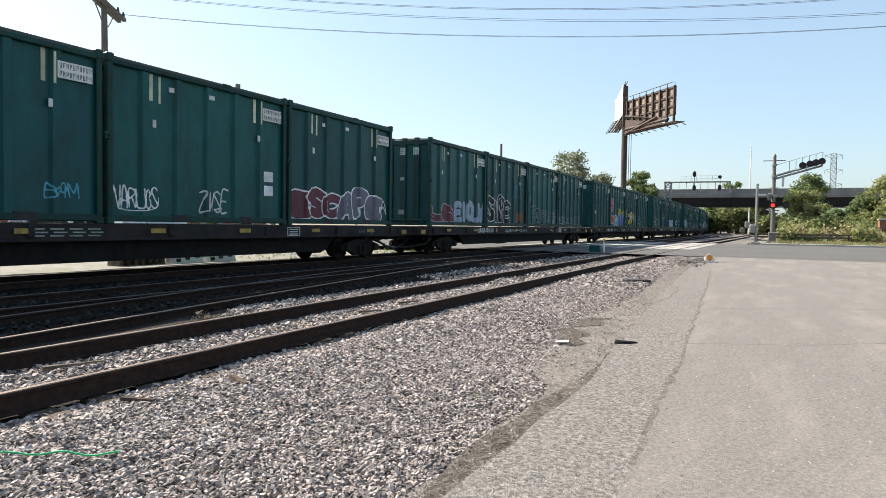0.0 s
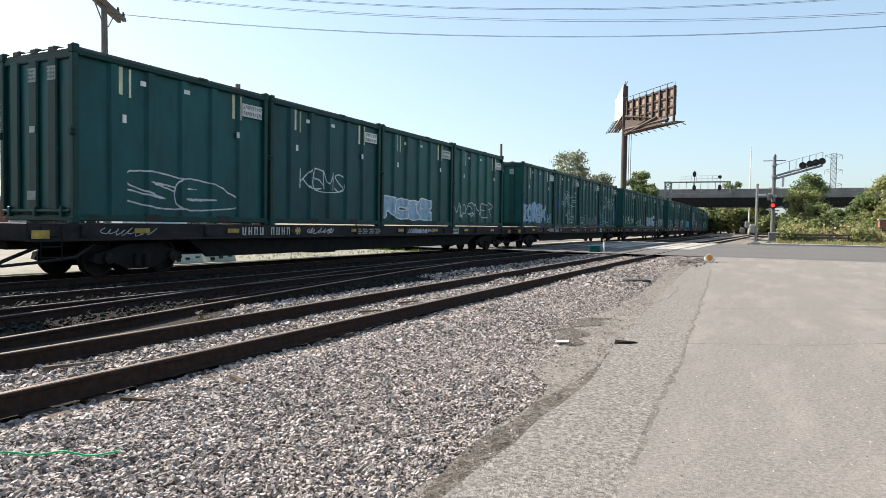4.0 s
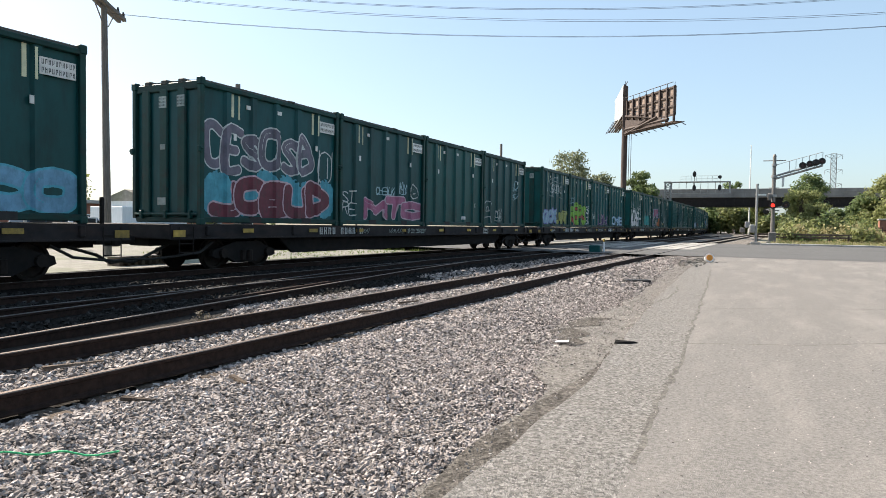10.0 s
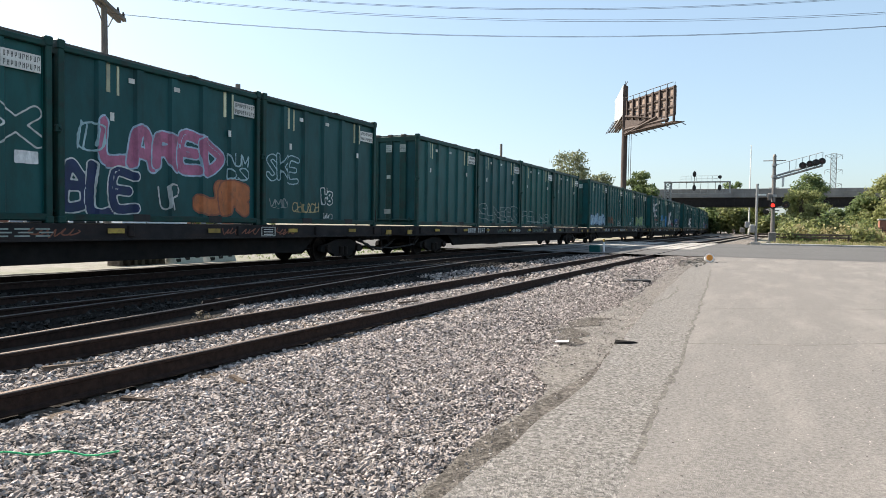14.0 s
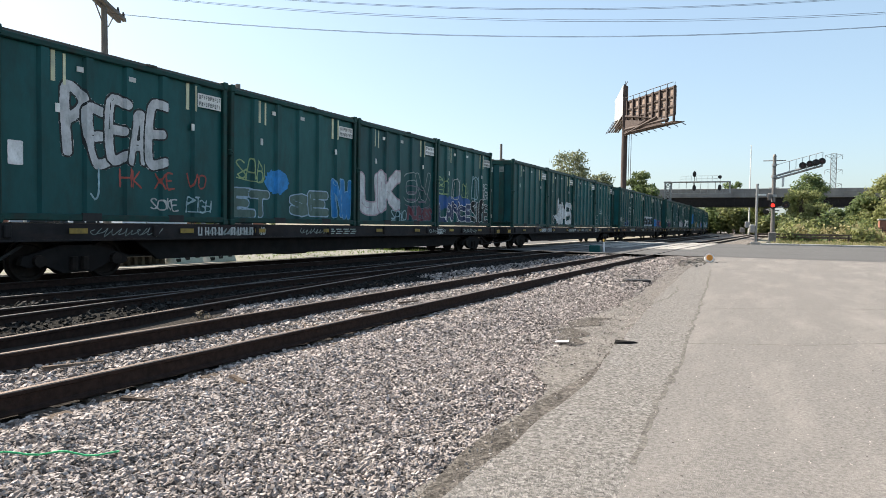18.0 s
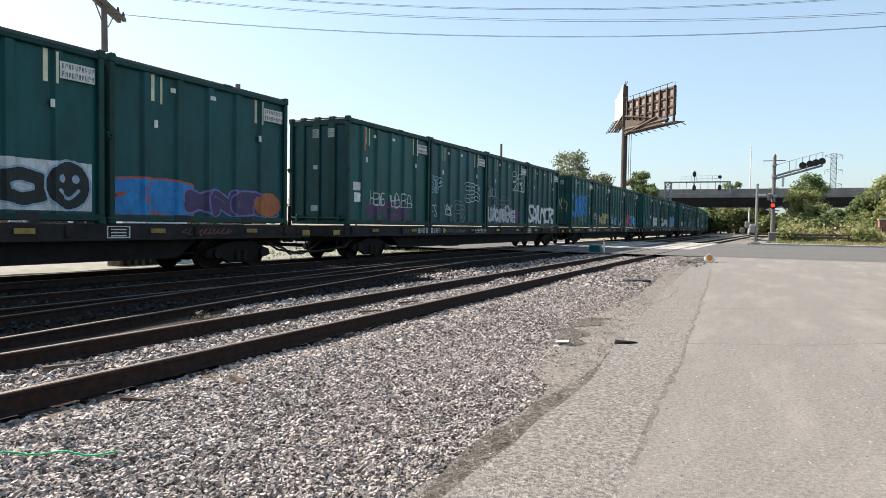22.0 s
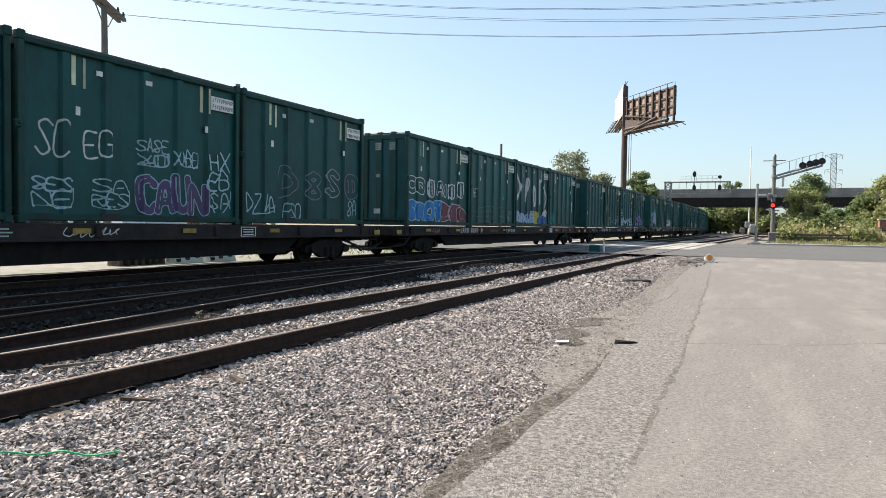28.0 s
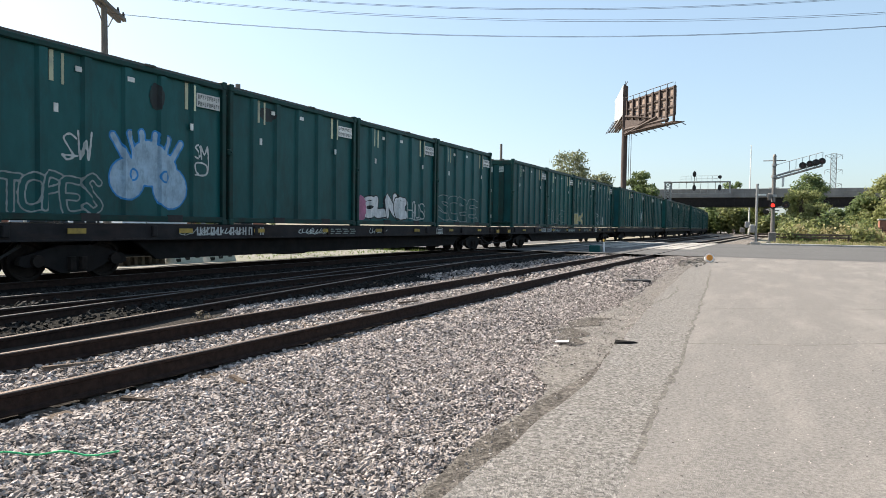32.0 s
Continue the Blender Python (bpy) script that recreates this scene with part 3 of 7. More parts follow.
stones("ballast_stones", p, s, "loose grey crushed stones between the rails")
# stones in the train's shadow, their colour darkened to match it
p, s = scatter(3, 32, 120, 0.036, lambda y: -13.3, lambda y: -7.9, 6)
stones("dark_ballast_stones", p, s, "stones between the tracks, coloured dark for the train's shadow", M_SHADESTONE)

p, s = scatter(1.8, 34, 170, 0.009, lambda y: road_edge(y) - 1.4, lambda y: road_edge(y) + 0.12 + 0.2 * abs(noise.noise(Vector((y * 0.9, 6, 0)))), 7)
p[:, 2] = [ramp(q[1]) - 0.004 for q in p]
stones("loose_grit", p, s, "fine loose grit on the dirt and the road's edge")
p, s = scatter(2.2, 20, 40, 0.0055, lambda y: -1.5, lambda y: 3.4, 8)
p[:, 2] = [ramp(q[1]) + 0.002 for q in p]
stones("loose_grit", p, s, "fine loose grit strewn over the asphalt")
rng = np.random.default_rng(77)
p = np.stack([-3.0 + rng.normal(0, 0.27, 130), 29.6 + rng.normal(0, 1.5, 130), np.zeros(130)], 1)
p[:, 2] = [ramp(q[1]) + 0.01 for q in p]
stones("rubble", p, rng.uniform(0.025, 0.085, 130), "broken brown rubble beside the drum lid", M_DIRT)

# ---------- the train: flat wagons, each with four tall green waste containers ----------
PITCH_CAR, PITCH_BOX, BOX_L, BOX_W, BOX_H = 27.811, 6.185, 6.06, 2.546, 3.68
SPEED, START = 17.964, 25.644      # metres a second towards -y; where wagon 0's first box begins at 0 s
DECK_Z, BOX_Z = 1.335, 1.388
FIRST, LAST = -2, 28
RIBS = (0.17, 0.335, 0.5, 0.665, 0.83)
HX = BOX_W / 2
FACE = HX - 0.115
RIB, RIB_HALF, RIB_SLOPE = 0.08, 0.085, 0.05


def side_x(y):
    """How far the ribbed side wall stands out at y along the box."""
    for r in RIBS:
        d = abs(y - (r - 0.5) * BOX_L)
        if d < RIB_HALF:
            return FACE + RIB
        if d < RIB_HALF + RIB_SLOPE:
            return FACE + RIB * (RIB_HALF + RIB_SLOPE - d) / RIB_SLOPE
    return FACE


def master_container(simple=False):
    box = thing("waste_container", None, "tall dark green steel waste container on a flat wagon", "container", "containers on the train")
    g = Geo()
    # side walls with pressed ribs
    ys = [-BOX_L / 2 + 0.1]
    for r in RIBS:
        c = (r - 0.5) * BOX_L
        ys += [c - RIB_HALF - RIB_SLOPE, c - RIB_HALF, c + RIB_HALF, c + RIB_HALF + RIB_SLOPE]
    ys.append(BOX_L / 2 - 0.1)
    for sgn in (1, -1):
        g2 = Geo()
        v = [(sgn * side_x(y), y, z) for z in (0.14, BOX_H - 0.12) for y in ys] + [(sgn * (FACE - 0.02), y, z) for z in (0.14, BOX_H - 0.12) for y in ys]
        n = len(ys)
        q = [(i, i + 1, n + i + 1, n + i) for i in range(n - 1)]
        f = [t if sgn > 0 else t[::-1] for t in q] + [tuple(2 * n + a for a in (t[::-1] if sgn > 0 else t)) for t in q]
        g2.add(v, f)
        part("side_wall", g2, M_GREEN, box, "dark green ribbed steel wall")
    # ends: panel with two deep posts
    for sgn, nm in ((-1, "door_end"), (1, "rear_end")):
        e = sgn * (BOX_L / 2)
        g2 = Geo().box((-HX + 0.1, e - sgn * 0.16, 0.14), (HX - 0.1, e - sgn * 0.10, BOX_H - 0.14))
        pe = part(nm, g2, M_GREEN, box, "dark green end wall with raised posts")
        for x in ((-0.78, -0.12, 0.54) if sgn < 0 else ()):
            part("post", Geo().box((x - 0.15, e - sgn * 0.10, 0.14), (x + 0.15, e - sgn * 0.02, BOX_H - 0.14), 0.03), M_GREEN2, pe)
        if sgn < 0 and not simple:
            gl = Geo().tube([(-HX + 0.12, e + 0.01, 0.22), (HX - 0.12, e + 0.01, 0.22)], 0.04, 8)
            for x in (-0.9, 0.0, 0.9):
                gl.box((x - 0.05, e - 0.05, 0.1), (x + 0.05, e + 0.06, 0.32), 0.015)
            part("lock_bar", gl, M_GREEN2, pe, "door lock bar with brackets")
            for x, z, w, h in ((-0.12, BOX_H - 0.5, 0.27, 0.3), (0.54, BOX_H - 0.5, 0.27, 0.3), (-0.12, 2.0, 0.18, 0.14), (-0.16, 0.56, 0.3, 0.2)):
                pl = part("placard", Geo().box((x - w / 2, e + 0.008, z - h / 2), (x + w / 2, e + 0.022, z + h / 2)), M_PLACARD, pe, "faded white placard")
                if h < 0.25:
                    continue
                gb = Geo()
                for r in range(3 if h > 0.25 else 1):
                    for c in range(5):
                        xx, zz = x - w * 0.36 + c * w * 0.18, z + h * 0.28 - r * h * 0.28
                        gb.box((xx - w * 0.05, e + 0.004, zz - h * 0.09), (xx - w * 0.02, e + 0.009, zz + h * 0.09)).box((xx - w * 0.02, e + 0.004, zz - h * 0.02), (xx + w * 0.05, e + 0.009, zz + h * 0.02))
                tagged(part("lettering", gb, M_INK, pl, "dark unreadable lettering"), kind="stuff")
        for x in (() if sgn > 0 else (HX - 0.03,) if simple else (-HX + 0.03, HX - 0.03)):
            part("latch", Geo().box((x - 0.07, e - 0.06, 1.82), (x + 0.07, e + 0.06, 2.0), 0.03).tube([(x, e, 1.9), (x + 0.11 * (1 if x > 0 else -1), e, 1.93)], 0.03, 6), M_GREEN2, pe, "door latch at half height")
    # corner posts, rails, castings
    for sx in (1, -1):
        for sy in (1, -1):
            x, y = sx * (HX - 0.07), sy * (BOX_L / 2 - 0.07)
            if sx < 0 and sy > 0:
                continue
            part("corner_post", Geo().box((x - 0.07, y - 0.07, 0.1), (x + 0.07, y + 0.07, BOX_H - 0.1), 0.018), M_GREEN2, box)
            for z in ((-0.045, BOX_H - 0.13) if sx > 0 else (BOX_H - 0.13,) if sy < 0 else ()):
                part("corner_casting", Geo().box((x - 0.088, y - 0.09, z), (x + 0.088, y + 0.09, z + (0.2 if z > 1 else 0.16)), 0.022), M_GREEN2, box)
        x = sx * (HX - 0.055)
        part("top_rail", Geo().box((x - 0.055, -BOX_L / 2 + 0.1, BOX_H - 0.16), (x + 0.055, BOX_L / 2 - 0.1, BOX_H - 0.03), 0.02), M_GREEN2, box)
        if sx > 0:
            part("bottom_rail", Geo().box((x - 0.05, -BOX_L / 2 + 0.1, 0.012), (x + 0.05, BOX_L / 2 - 0.1, 0.16), 0.02), M_GREEN2, box)
    for sy in (1, -1):
        y = sy * (BOX_L / 2 - 0.09)
        if sy > 0:
            continue
        part("end_rail", Geo().box((-HX + 0.1, y - 0.06, BOX_H - 0.22), (HX - 0.1, y + 0.06, BOX_H - 0.005), 0.02), M_GREEN2, box)
        part("end_rail", Geo().box((-HX + 0.1, y - 0.06, 0.0), (HX - 0.1, y + 0.06, 0.15), 0.02), M_GREEN2, box)
    # floor and lid with its clamps
    part("floor", Geo().box((-HX + 0.1, -BOX_L / 2 + 0.12, 0.05), (HX - 0.1, BOX_L / 2 - 0.12, 0.13)), M_STEEL, box)
    lid = part("lid", Geo().loft([[(-HX + 0.03, y, BOX_H - 0.03), (HX - 0.03, y, BOX_H - 0.03), (HX - 0.04, y, BOX_H + 0.02), (0, y, BOX_H + 0.06), (-HX + 0.04, y, BOX_H + 0.02)] for y in (-BOX_L / 2 + 0.12, BOX_L / 2 - 0.12)]), M_LID, box, "dark weathered lid")
    for x in (() if simple else (-0.72, -0.1, 0.52)):
        part("clamp", Geo().box((x - 0.11, -BOX_L / 2 + 0.02, BOX_H - 0.06), (x + 0.11, -BOX_L / 2 + 0.30, BOX_H + 0.085), 0.03), M_LID, lid)
    for y in (() if simple else (0.6,)):
        part("clamp", Geo().box((HX - 0.18, y - 0.16, BOX_H - 0.03), (HX - 0.005, y + 0.16, BOX_H + 0.035), 0.02), M_LID, lid)
    # reflective tapes, placards, labels and pockets on the side that is seen
    def flat(name, u0, u1, v0, v1, mat, label, up=0.012):
        y0, y1 = (u0 - 0.5) * BOX_L, (u1 - 0.5) * BOX_L
        x = max(side_x(y0), side_x(y1), side_x((y0 + y1) / 2))
        return part(name, Geo().box((x - 0.01, y0, v0 * BOX_H), (x + up, y1, v1 * BOX_H)), mat, box, label), x + up
    flat("tape", 0.196, 0.212, 0.785, 0.955, M_PALEYEL, "faded yellow reflective tape")
    flat("tape", 0.240, 0.250, 0.775, 0.95, M_PALEYEL, "faded yellow reflective tape")
    flat("tape", 0.781, 0.797, 0.775, 0.955, M_PALEYEL, "faded yellow reflective tape")
    flat("tape", 0.818, 0.827, 0.77, 0.945, M_PALEYEL, "faded yellow reflective tape")
    pl, x = flat("placard", 0.832, 0.962, 0.805, 0.90, M_WHITE, "white numbered placard")
    gb = Geo()
    for r in range(2):
        for c in range(10):
            y = (0.838 - 0.5) * BOX_L + c * 0.075
            z = (0.876 - r * 0.046) * BOX_H
            k = (c * 7 + r * 3) % 4
            gb.box((x - 0.004, y + 0.008, z - 0.055), (x + 0.003, y + 0.02, z + 0.05)).box((x - 0.004, y + 0.038, z - 0.055 + 0.04 * (k % 2)), (x + 0.003, y + 0.05, z + 0.05))
            gb.box((x - 0.004, y + 0.02, z - 0.055 + 0.03 * k), (x + 0.003, y + 0.038, z - 0.04 + 0.03 * k))
    tagged(part("lettering", gb, M_INK, pl, "dark unreadable lettering"), kind="stuff")
    if simple:
        return box
    flat("label", 0.212, 0.229, 0.615, 0.665, M_WHITE, "small white label")
    flat("label", 0.29, 0.315, 0.865, 0.895, M_WHITE, "small white plate")
    flat("label", 0.495, 0.525, 0.872, 0.90, M_WHITE, "small white plate")
    flat("label", 0.80, 0.815, 0.635, 0.68, M_WHITE, "small white label")
    for u in (0.30, 0.68):
        flat("forklift_pocket", u, u + 0.075, 0.004, 0.05, M_BLACK, "black forklift pocket", 0.04)
    return box


def master_wagon(simple=False):
    """Origin on the rail head, at the start of its first box; it runs towards +y."""
    w = thing("flat_wagon", None, "long dark steel flat wagon carrying four containers", "wagon", "wagons of the train")
    y0, y1 = -1.02, 3 * PITCH_BOX + BOX_L + 1.02
    mid = (y0 + y1) / 2
    z = DECK_Z - RAIL_Z
    part("deck", Geo().box((-1.3, y0, z - 0.10), (1.3, y1, z), 0.01), M_SILL, w, "black steel deck")
    for s in (1, -1):
        part("side_sill", Geo().loft([[(s * 1.32, y, z + 0.01), (s * 1.25, y, z + 0.01), (s * 1.25, y, z - 0.34), (s * 1.32, y, z - 0.34)] for y in (y0 + 0.02, y1 - 0.02)]).box((s * 1.25, y0, z - 0.36), (s * 1.37, y1, z - 0.325)), M_SILL, w, "black side sill with faded marks")
        # deep belly between the bogies
        belly = [(y0 + 4.3, z - 0.34), (y0 + 5.0, z - 0.84), (y1 - 5.0, z - 0.84), (y1 - 4.3, z - 0.34)]
        part("belly_sill", Geo().loft([[(s * 0.95, y, zz) for y, zz in belly], [(s * 1.05, y, zz) for y, zz in belly]]), M_STEEL, w)
        for i in range(8 if s > 0 and not simple else 0):
            yy = y0 + 1.2 + i * (y1 - y0 - 2.4) / 7
            part("stake_pocket", Geo().box((s * 1.30, yy - 0.07, z - 0.28), (s * 1.40, yy + 0.07, z - 0.02), 0.02), M_SILL, w)
    part("centre_sill", Geo().box((-0.35, y0 + 0.2, z - 0.55), (0.35, y1 - 0.2, z - 0.08)), M_STEEL, w)
    part("brake_gear", Geo().box((0.3, mid - 3.4, 0.30), (0.85, mid - 2.2, 0.62), 0.05).tube([(0.5, mid - 2, 0.5), (0.5, mid + 1, 0.5)], 0.17, 10).tube([(0.75, y0 + 4, 0.45), (0.75, y1 - 4, 0.45)], 0.03, 6), M_STEEL, w)
    # bogies
    for c, sgn in ((y0 + 2.85, 1), (y1 - 2.85, -1)):
        bog = part("bogie", Geo().box((-0.9, c - 0.2, 0.35), (0.9, c + 0.2, 0.72), 0.04), M_STEEL, w, "black cast bogie")
        for s in (1, -1):
            side = [(-1.25, 0.36), (-1.1, 0.30), (-0.75, 0.34), (-0.35, 0.16), (0.35, 0.16), (0.75, 0.34), (1.1, 0.30), (1.25, 0.36), (1.2, 0.52), (0.9, 0.6), (0.4, 0.74), (-0.4, 0.74), (-0.9, 0.6), (-1.2, 0.52)]
            part("side_frame", Geo().prism([(c + a, b) for a, b in side], 0, s * 0.94, s * 1.10), M_STEEL, bog)
            if s < 0 or simple:
                continue
            part("spring_nest", Geo().tube([(s * 1.13, c - 0.13, 0.22), (s * 1.13, c - 0.13, 0.5)], 0.09, 8).tube([(s * 1.13, c + 0.13, 0.22), (s * 1.13, c + 0.13, 0.5)], 0.09, 8), M_WHEEL, bog)
            for d in (-0.89, 0.89):
                part("axle_box", Geo().tube([(s * 0.9, c + d, 0.43), (s * 1.2, c + d, 0.43)], 0.13, 10), M_WHEEL, bog)
        for d in (-0.89, 0.89):
            gw = Geo()
            for s in (1, -1):
                prof = ((0.0, 0.46), (0.03, 0.455), (0.03, 0.42), (0.13, 0.415), (0.13, 0.35), (0.07, 0.33), (0.08, 0.12), (0.14, 0.10))
                gw.loft([[(s * (0.685 + e), r * math.cos(a), r * math.sin(a)) for a in (2 * math.pi * k / 20 for k in range(20))] for e, r in prof])
            gw.tube([(-0.8, 0, 0), (0.8, 0, 0)], 0.08, 8)
            wh = part("wheelset", gw, M_WHEEL, w, "rusty steel wheels on an axle")
            wh.matrix_local = pose(0, c + d, 0.42)
        if simple:
            continue
        # coupler, hoses, ladder, hand brake
        e = y0 if sgn > 0 else y1
        part("coupler", Geo().box((-0.12, e, z - 0.50), (0.12, e - sgn * 0.62, z - 0.28), 0.04).box((-0.2, e - sgn * 0.45, z - 0.55), (0.2, e - sgn * 0.64, z - 0.24), 0.05), M_STEEL, w)
        part("air_hose", Geo().tube([(0.3, e + sgn * 0.9, z - 0.5), (0.45, e + sgn * 0.2, z - 0.72), (0.35, e - sgn * 0.25, z - 0.93), (0.2, e - sgn * 0.62, z - 0.90)], 0.04, 6), M_BLACK, w, "black brake hose")
        part("cushion_hose", Geo().tube([(1.0, e + sgn * 1.7, z - 0.45), (1.05, e + sgn * 1.2, z - 0.72), (0.95, e + sgn * 0.5, z - 0.80), (0.7, e - sgn * 0.1, z - 0.86), (0.45, e - sgn * 0.6, z - 0.84)], 0.035, 6), M_BLACK, w, "black hanging hose")
        gl = Geo()
        for k in range(3):
            gl.tube([(1.36, e + sgn * 0.25, z - 0.25 - 0.22 * k), (1.36, e + sgn * 0.70, z - 0.25 - 0.22 * k)], 0.014, 6)
        for yy in (0.25, 0.70):
            gl.tube([(1.36, e + sgn * yy, z - 0.05), (1.36, e + sgn * yy, z - 0.74)], 0.014, 6)
        part("sill_step", gl, M_STEEL, w)
        part("reflector", Geo().box((1.37, e + sgn * 0.05, z - 0.30), (1.385, e + sgn * 0.42, z - 0.13)), M_YELLOW, w, "yellow reflector")
        part("end_beam", Geo().box((-1.3, e, z - 0.36), (1.3, e + sgn * 0.12, z + 0.02), 0.02), M_SILL, w)
    if simple:
        return w
    part("brake_stand", Geo().box((0.72, y1 - 0.33, z), (0.82, y1 - 0.25, z + 0.62), 0.02), M_STEEL, w)
    for u in (0.10, 0.21, 0.31, 0.43, 0.55, 0.66, 0.78, 0.90):
        yy = y0 + u * (y1 - y0)
        part("reflector", Geo().box((1.37, yy - 0.21, z - 0.20), (1.384, yy + 0.21, z - 0.09)), M_YELLOW, w, "yellow reflector")
    # painted numbers and notices stay plain bars
    gb = Geo()
    for i in range(11):
        if i == 4:
            continue
        yy = y0 + 6.0 + i * 0.235
        gb.box((1.322, yy, z - 0.27), (1.328, yy + 0.045, z - 0.05)).box((1.322, yy + 0.1, z - 0.27), (1.328, yy + 0.145, z - 0.05)).box((1.322, yy + 0.045, z - 0.27 + 0.09 * (i % 3)), (1.328, yy + 0.1, z - 0.235 + 0.09 * (i % 3)))
    tagged(part("number_lettering", gb, M_NUMBER, w, "faded white painted bars"), kind="stuff")
    gb = Geo()
    for i in range(4):
        for r in range(3):
            yy = y0 + 11.6 + i * 0.42 + 0.07 * (r % 2)
            gb.box((1.322, yy, z - 0.12 - 0.07 * r), (1.327, yy + 0.3, z - 0.09 - 0.07 * r))
    tagged(part("notice_lettering", gb, M_PLACARD, w, "small faded white notice"), kind="stuff")
    gb = Geo().box((1.322, y1 - 7.2, z - 0.31), (1.327, y1 - 6.6, z - 0.29)).box((1.322, y1 - 7.2, z - 0.06), (1.327, y1 - 6.6, z - 0.04)).box((1.322, y1 - 7.2, z - 0.31), (1.327, y1 - 7.17, z - 0.04)).box((1.322, y1 - 6.63, z - 0.31), (1.327, y1 - 6.6, z - 0.04))
    for r in range(3):
        gb.box((1.322, y1 - 7.1, z - 0.13 - 0.07 * r), (1.327, y1 - 6.7, z - 0.10 - 0.07 * r))
    part("notice_frame", gb, M_WHITE, w, "small framed white notice")
    return w


# metres by which the train runs ahead of or behind an even pace
SLIP_T = (0, 1, 2, 2.4, 2.7, 3, 5.5, 7, 8, 10, 12, 13, 14.5, 15.2, 15.6, 16.5, 18, 20, 21, 22, 23, 24, 25.5, 27.5, 28, 29, 29.3, 29.6, 30, 31, 32)
SLIP = (0.03, 0.10, 0.22, 0.25, -0.32, -0.30, -0.16, -0.07, 0.05, 0.05, 0.08, 0.14, 0.22, 0.26, -0.42, -0.46, -0.41, -0.42, -0.38, -0.25, -0.18, -0.07, 0.17, 0.38, 0.45, 0.70, 0.74, 0.24, 0.27, 0.48, 0.75)


def place(ref, run, z):
    """A rigid body whose origin lies at run metres: it takes the line's heading at ref metres."""
    x, y, a = along(ref)
    d = run - ref
    return pose(x - math.sin(radians(a)) * d, y + math.cos(radians(a)) * d, z, 0, 0, a)


WAGON_MID = (3 * PITCH_BOX + BOX_L) / 2
wagons, boxes = {}, {}
w0, w1, b0, b1 = master_wagon(True), master_wagon(), master_container(True), master_container()
for n in range(FIRST, LAST + 1):
    far = n == FIRST or n > 21          # never near: fewer fittings
    wagons[n] = w0 if n == FIRST else w1 if n == FIRST + 1 else copy_thing(w0 if far else w1, Matrix())
    for k in range(4):
        boxes[n, k] = b0 if (n, k) == (FIRST, 0) else b1 if (n, k) == (FIRST + 1, 0) else copy_thing(b0 if far else b1, Matrix())


def start_of(n, t):
    return START + float(np.interp(t, SLIP_T, SLIP)) + n * PITCH_CAR - SPEED * t


def key_times(n):
    """The times at which the pace changes, and a row every second while the wagon is on the bend."""
    ts = set(float(t) for t in SLIP_T)
    leave = (START + n * PITCH_CAR + 30 - CURVE_Y) / SPEED
    t = 0.0
    while t < leave + 1.0 and t < 32.0:
        ts.add(round(t, 2))
        t += 1.0
    return sorted(ts)


def motions():
    for n in range(FIRST, LAST + 1):
        ts = key_times(n)
        walk(wagons[n], [(t, place(start_of(n, t) + WAGON_MID, start_of(n, t), RAIL_Z)) for t in ts])
        spin = SPEED / 0.42 / FPS       # turn of a wheel in one time step
        near = [i for i in range(0, 961) if -14 < start_of(n, i / FPS) + WAGON_MID < 34]
        for wh in [o for o in wagons[n].children if o.name.startswith("wheelset")]:
            at = wh.location.copy()
            turn = [(i / FPS, pose(at.x, at.y, at.z, math.degrees((i - near[0]) * spin) % 360)) for i in near]
            if turn:
                walk(wh, ([(0.0, turn[0][1])] if near[0] > 0 else []) + turn + ([(32.0, turn[-1][1])] if near[-1] < 960 else []))
        for k in range(4):
            run = k * PITCH_BOX + BOX_L / 2
            walk(boxes[n, k], [(t, place(start_of(n, t) + WAGON_MID, start_of(n, t) + run, BOX_Z)) for t in ts])

# ---------- background ----------
def leaves(geo, centre, radii, count, size, rng, squash=1.0):
    """Small leaf clumps on an uneven cloud round a centre."""
    for _ in range(count):
        d = Vector((rng.gauss(0, 1), rng.gauss(0, 1), rng.gauss(0, 1))).normalized()
        r = rng.triangular(0.15, 1.4, 0.85)
        p = Vector(centre) + Vector((d.x * radii[0] * r, d.y * radii[1] * r, d.z * radii[2] * r))
        s = size * rng.uniform(0.6, 1.4)
        a = Vector((rng.gauss(0, 1), rng.gauss(0, 1), rng.gauss(0, 1))).normalized()
        b = a.cross(d + Vector((0.01, 0.02, 0.3))).normalized()
        geo.add([p - a * s, p + b * s * 0.6, p + a * s, p - b * s * 0.6], [(0, 1, 2, 3)])


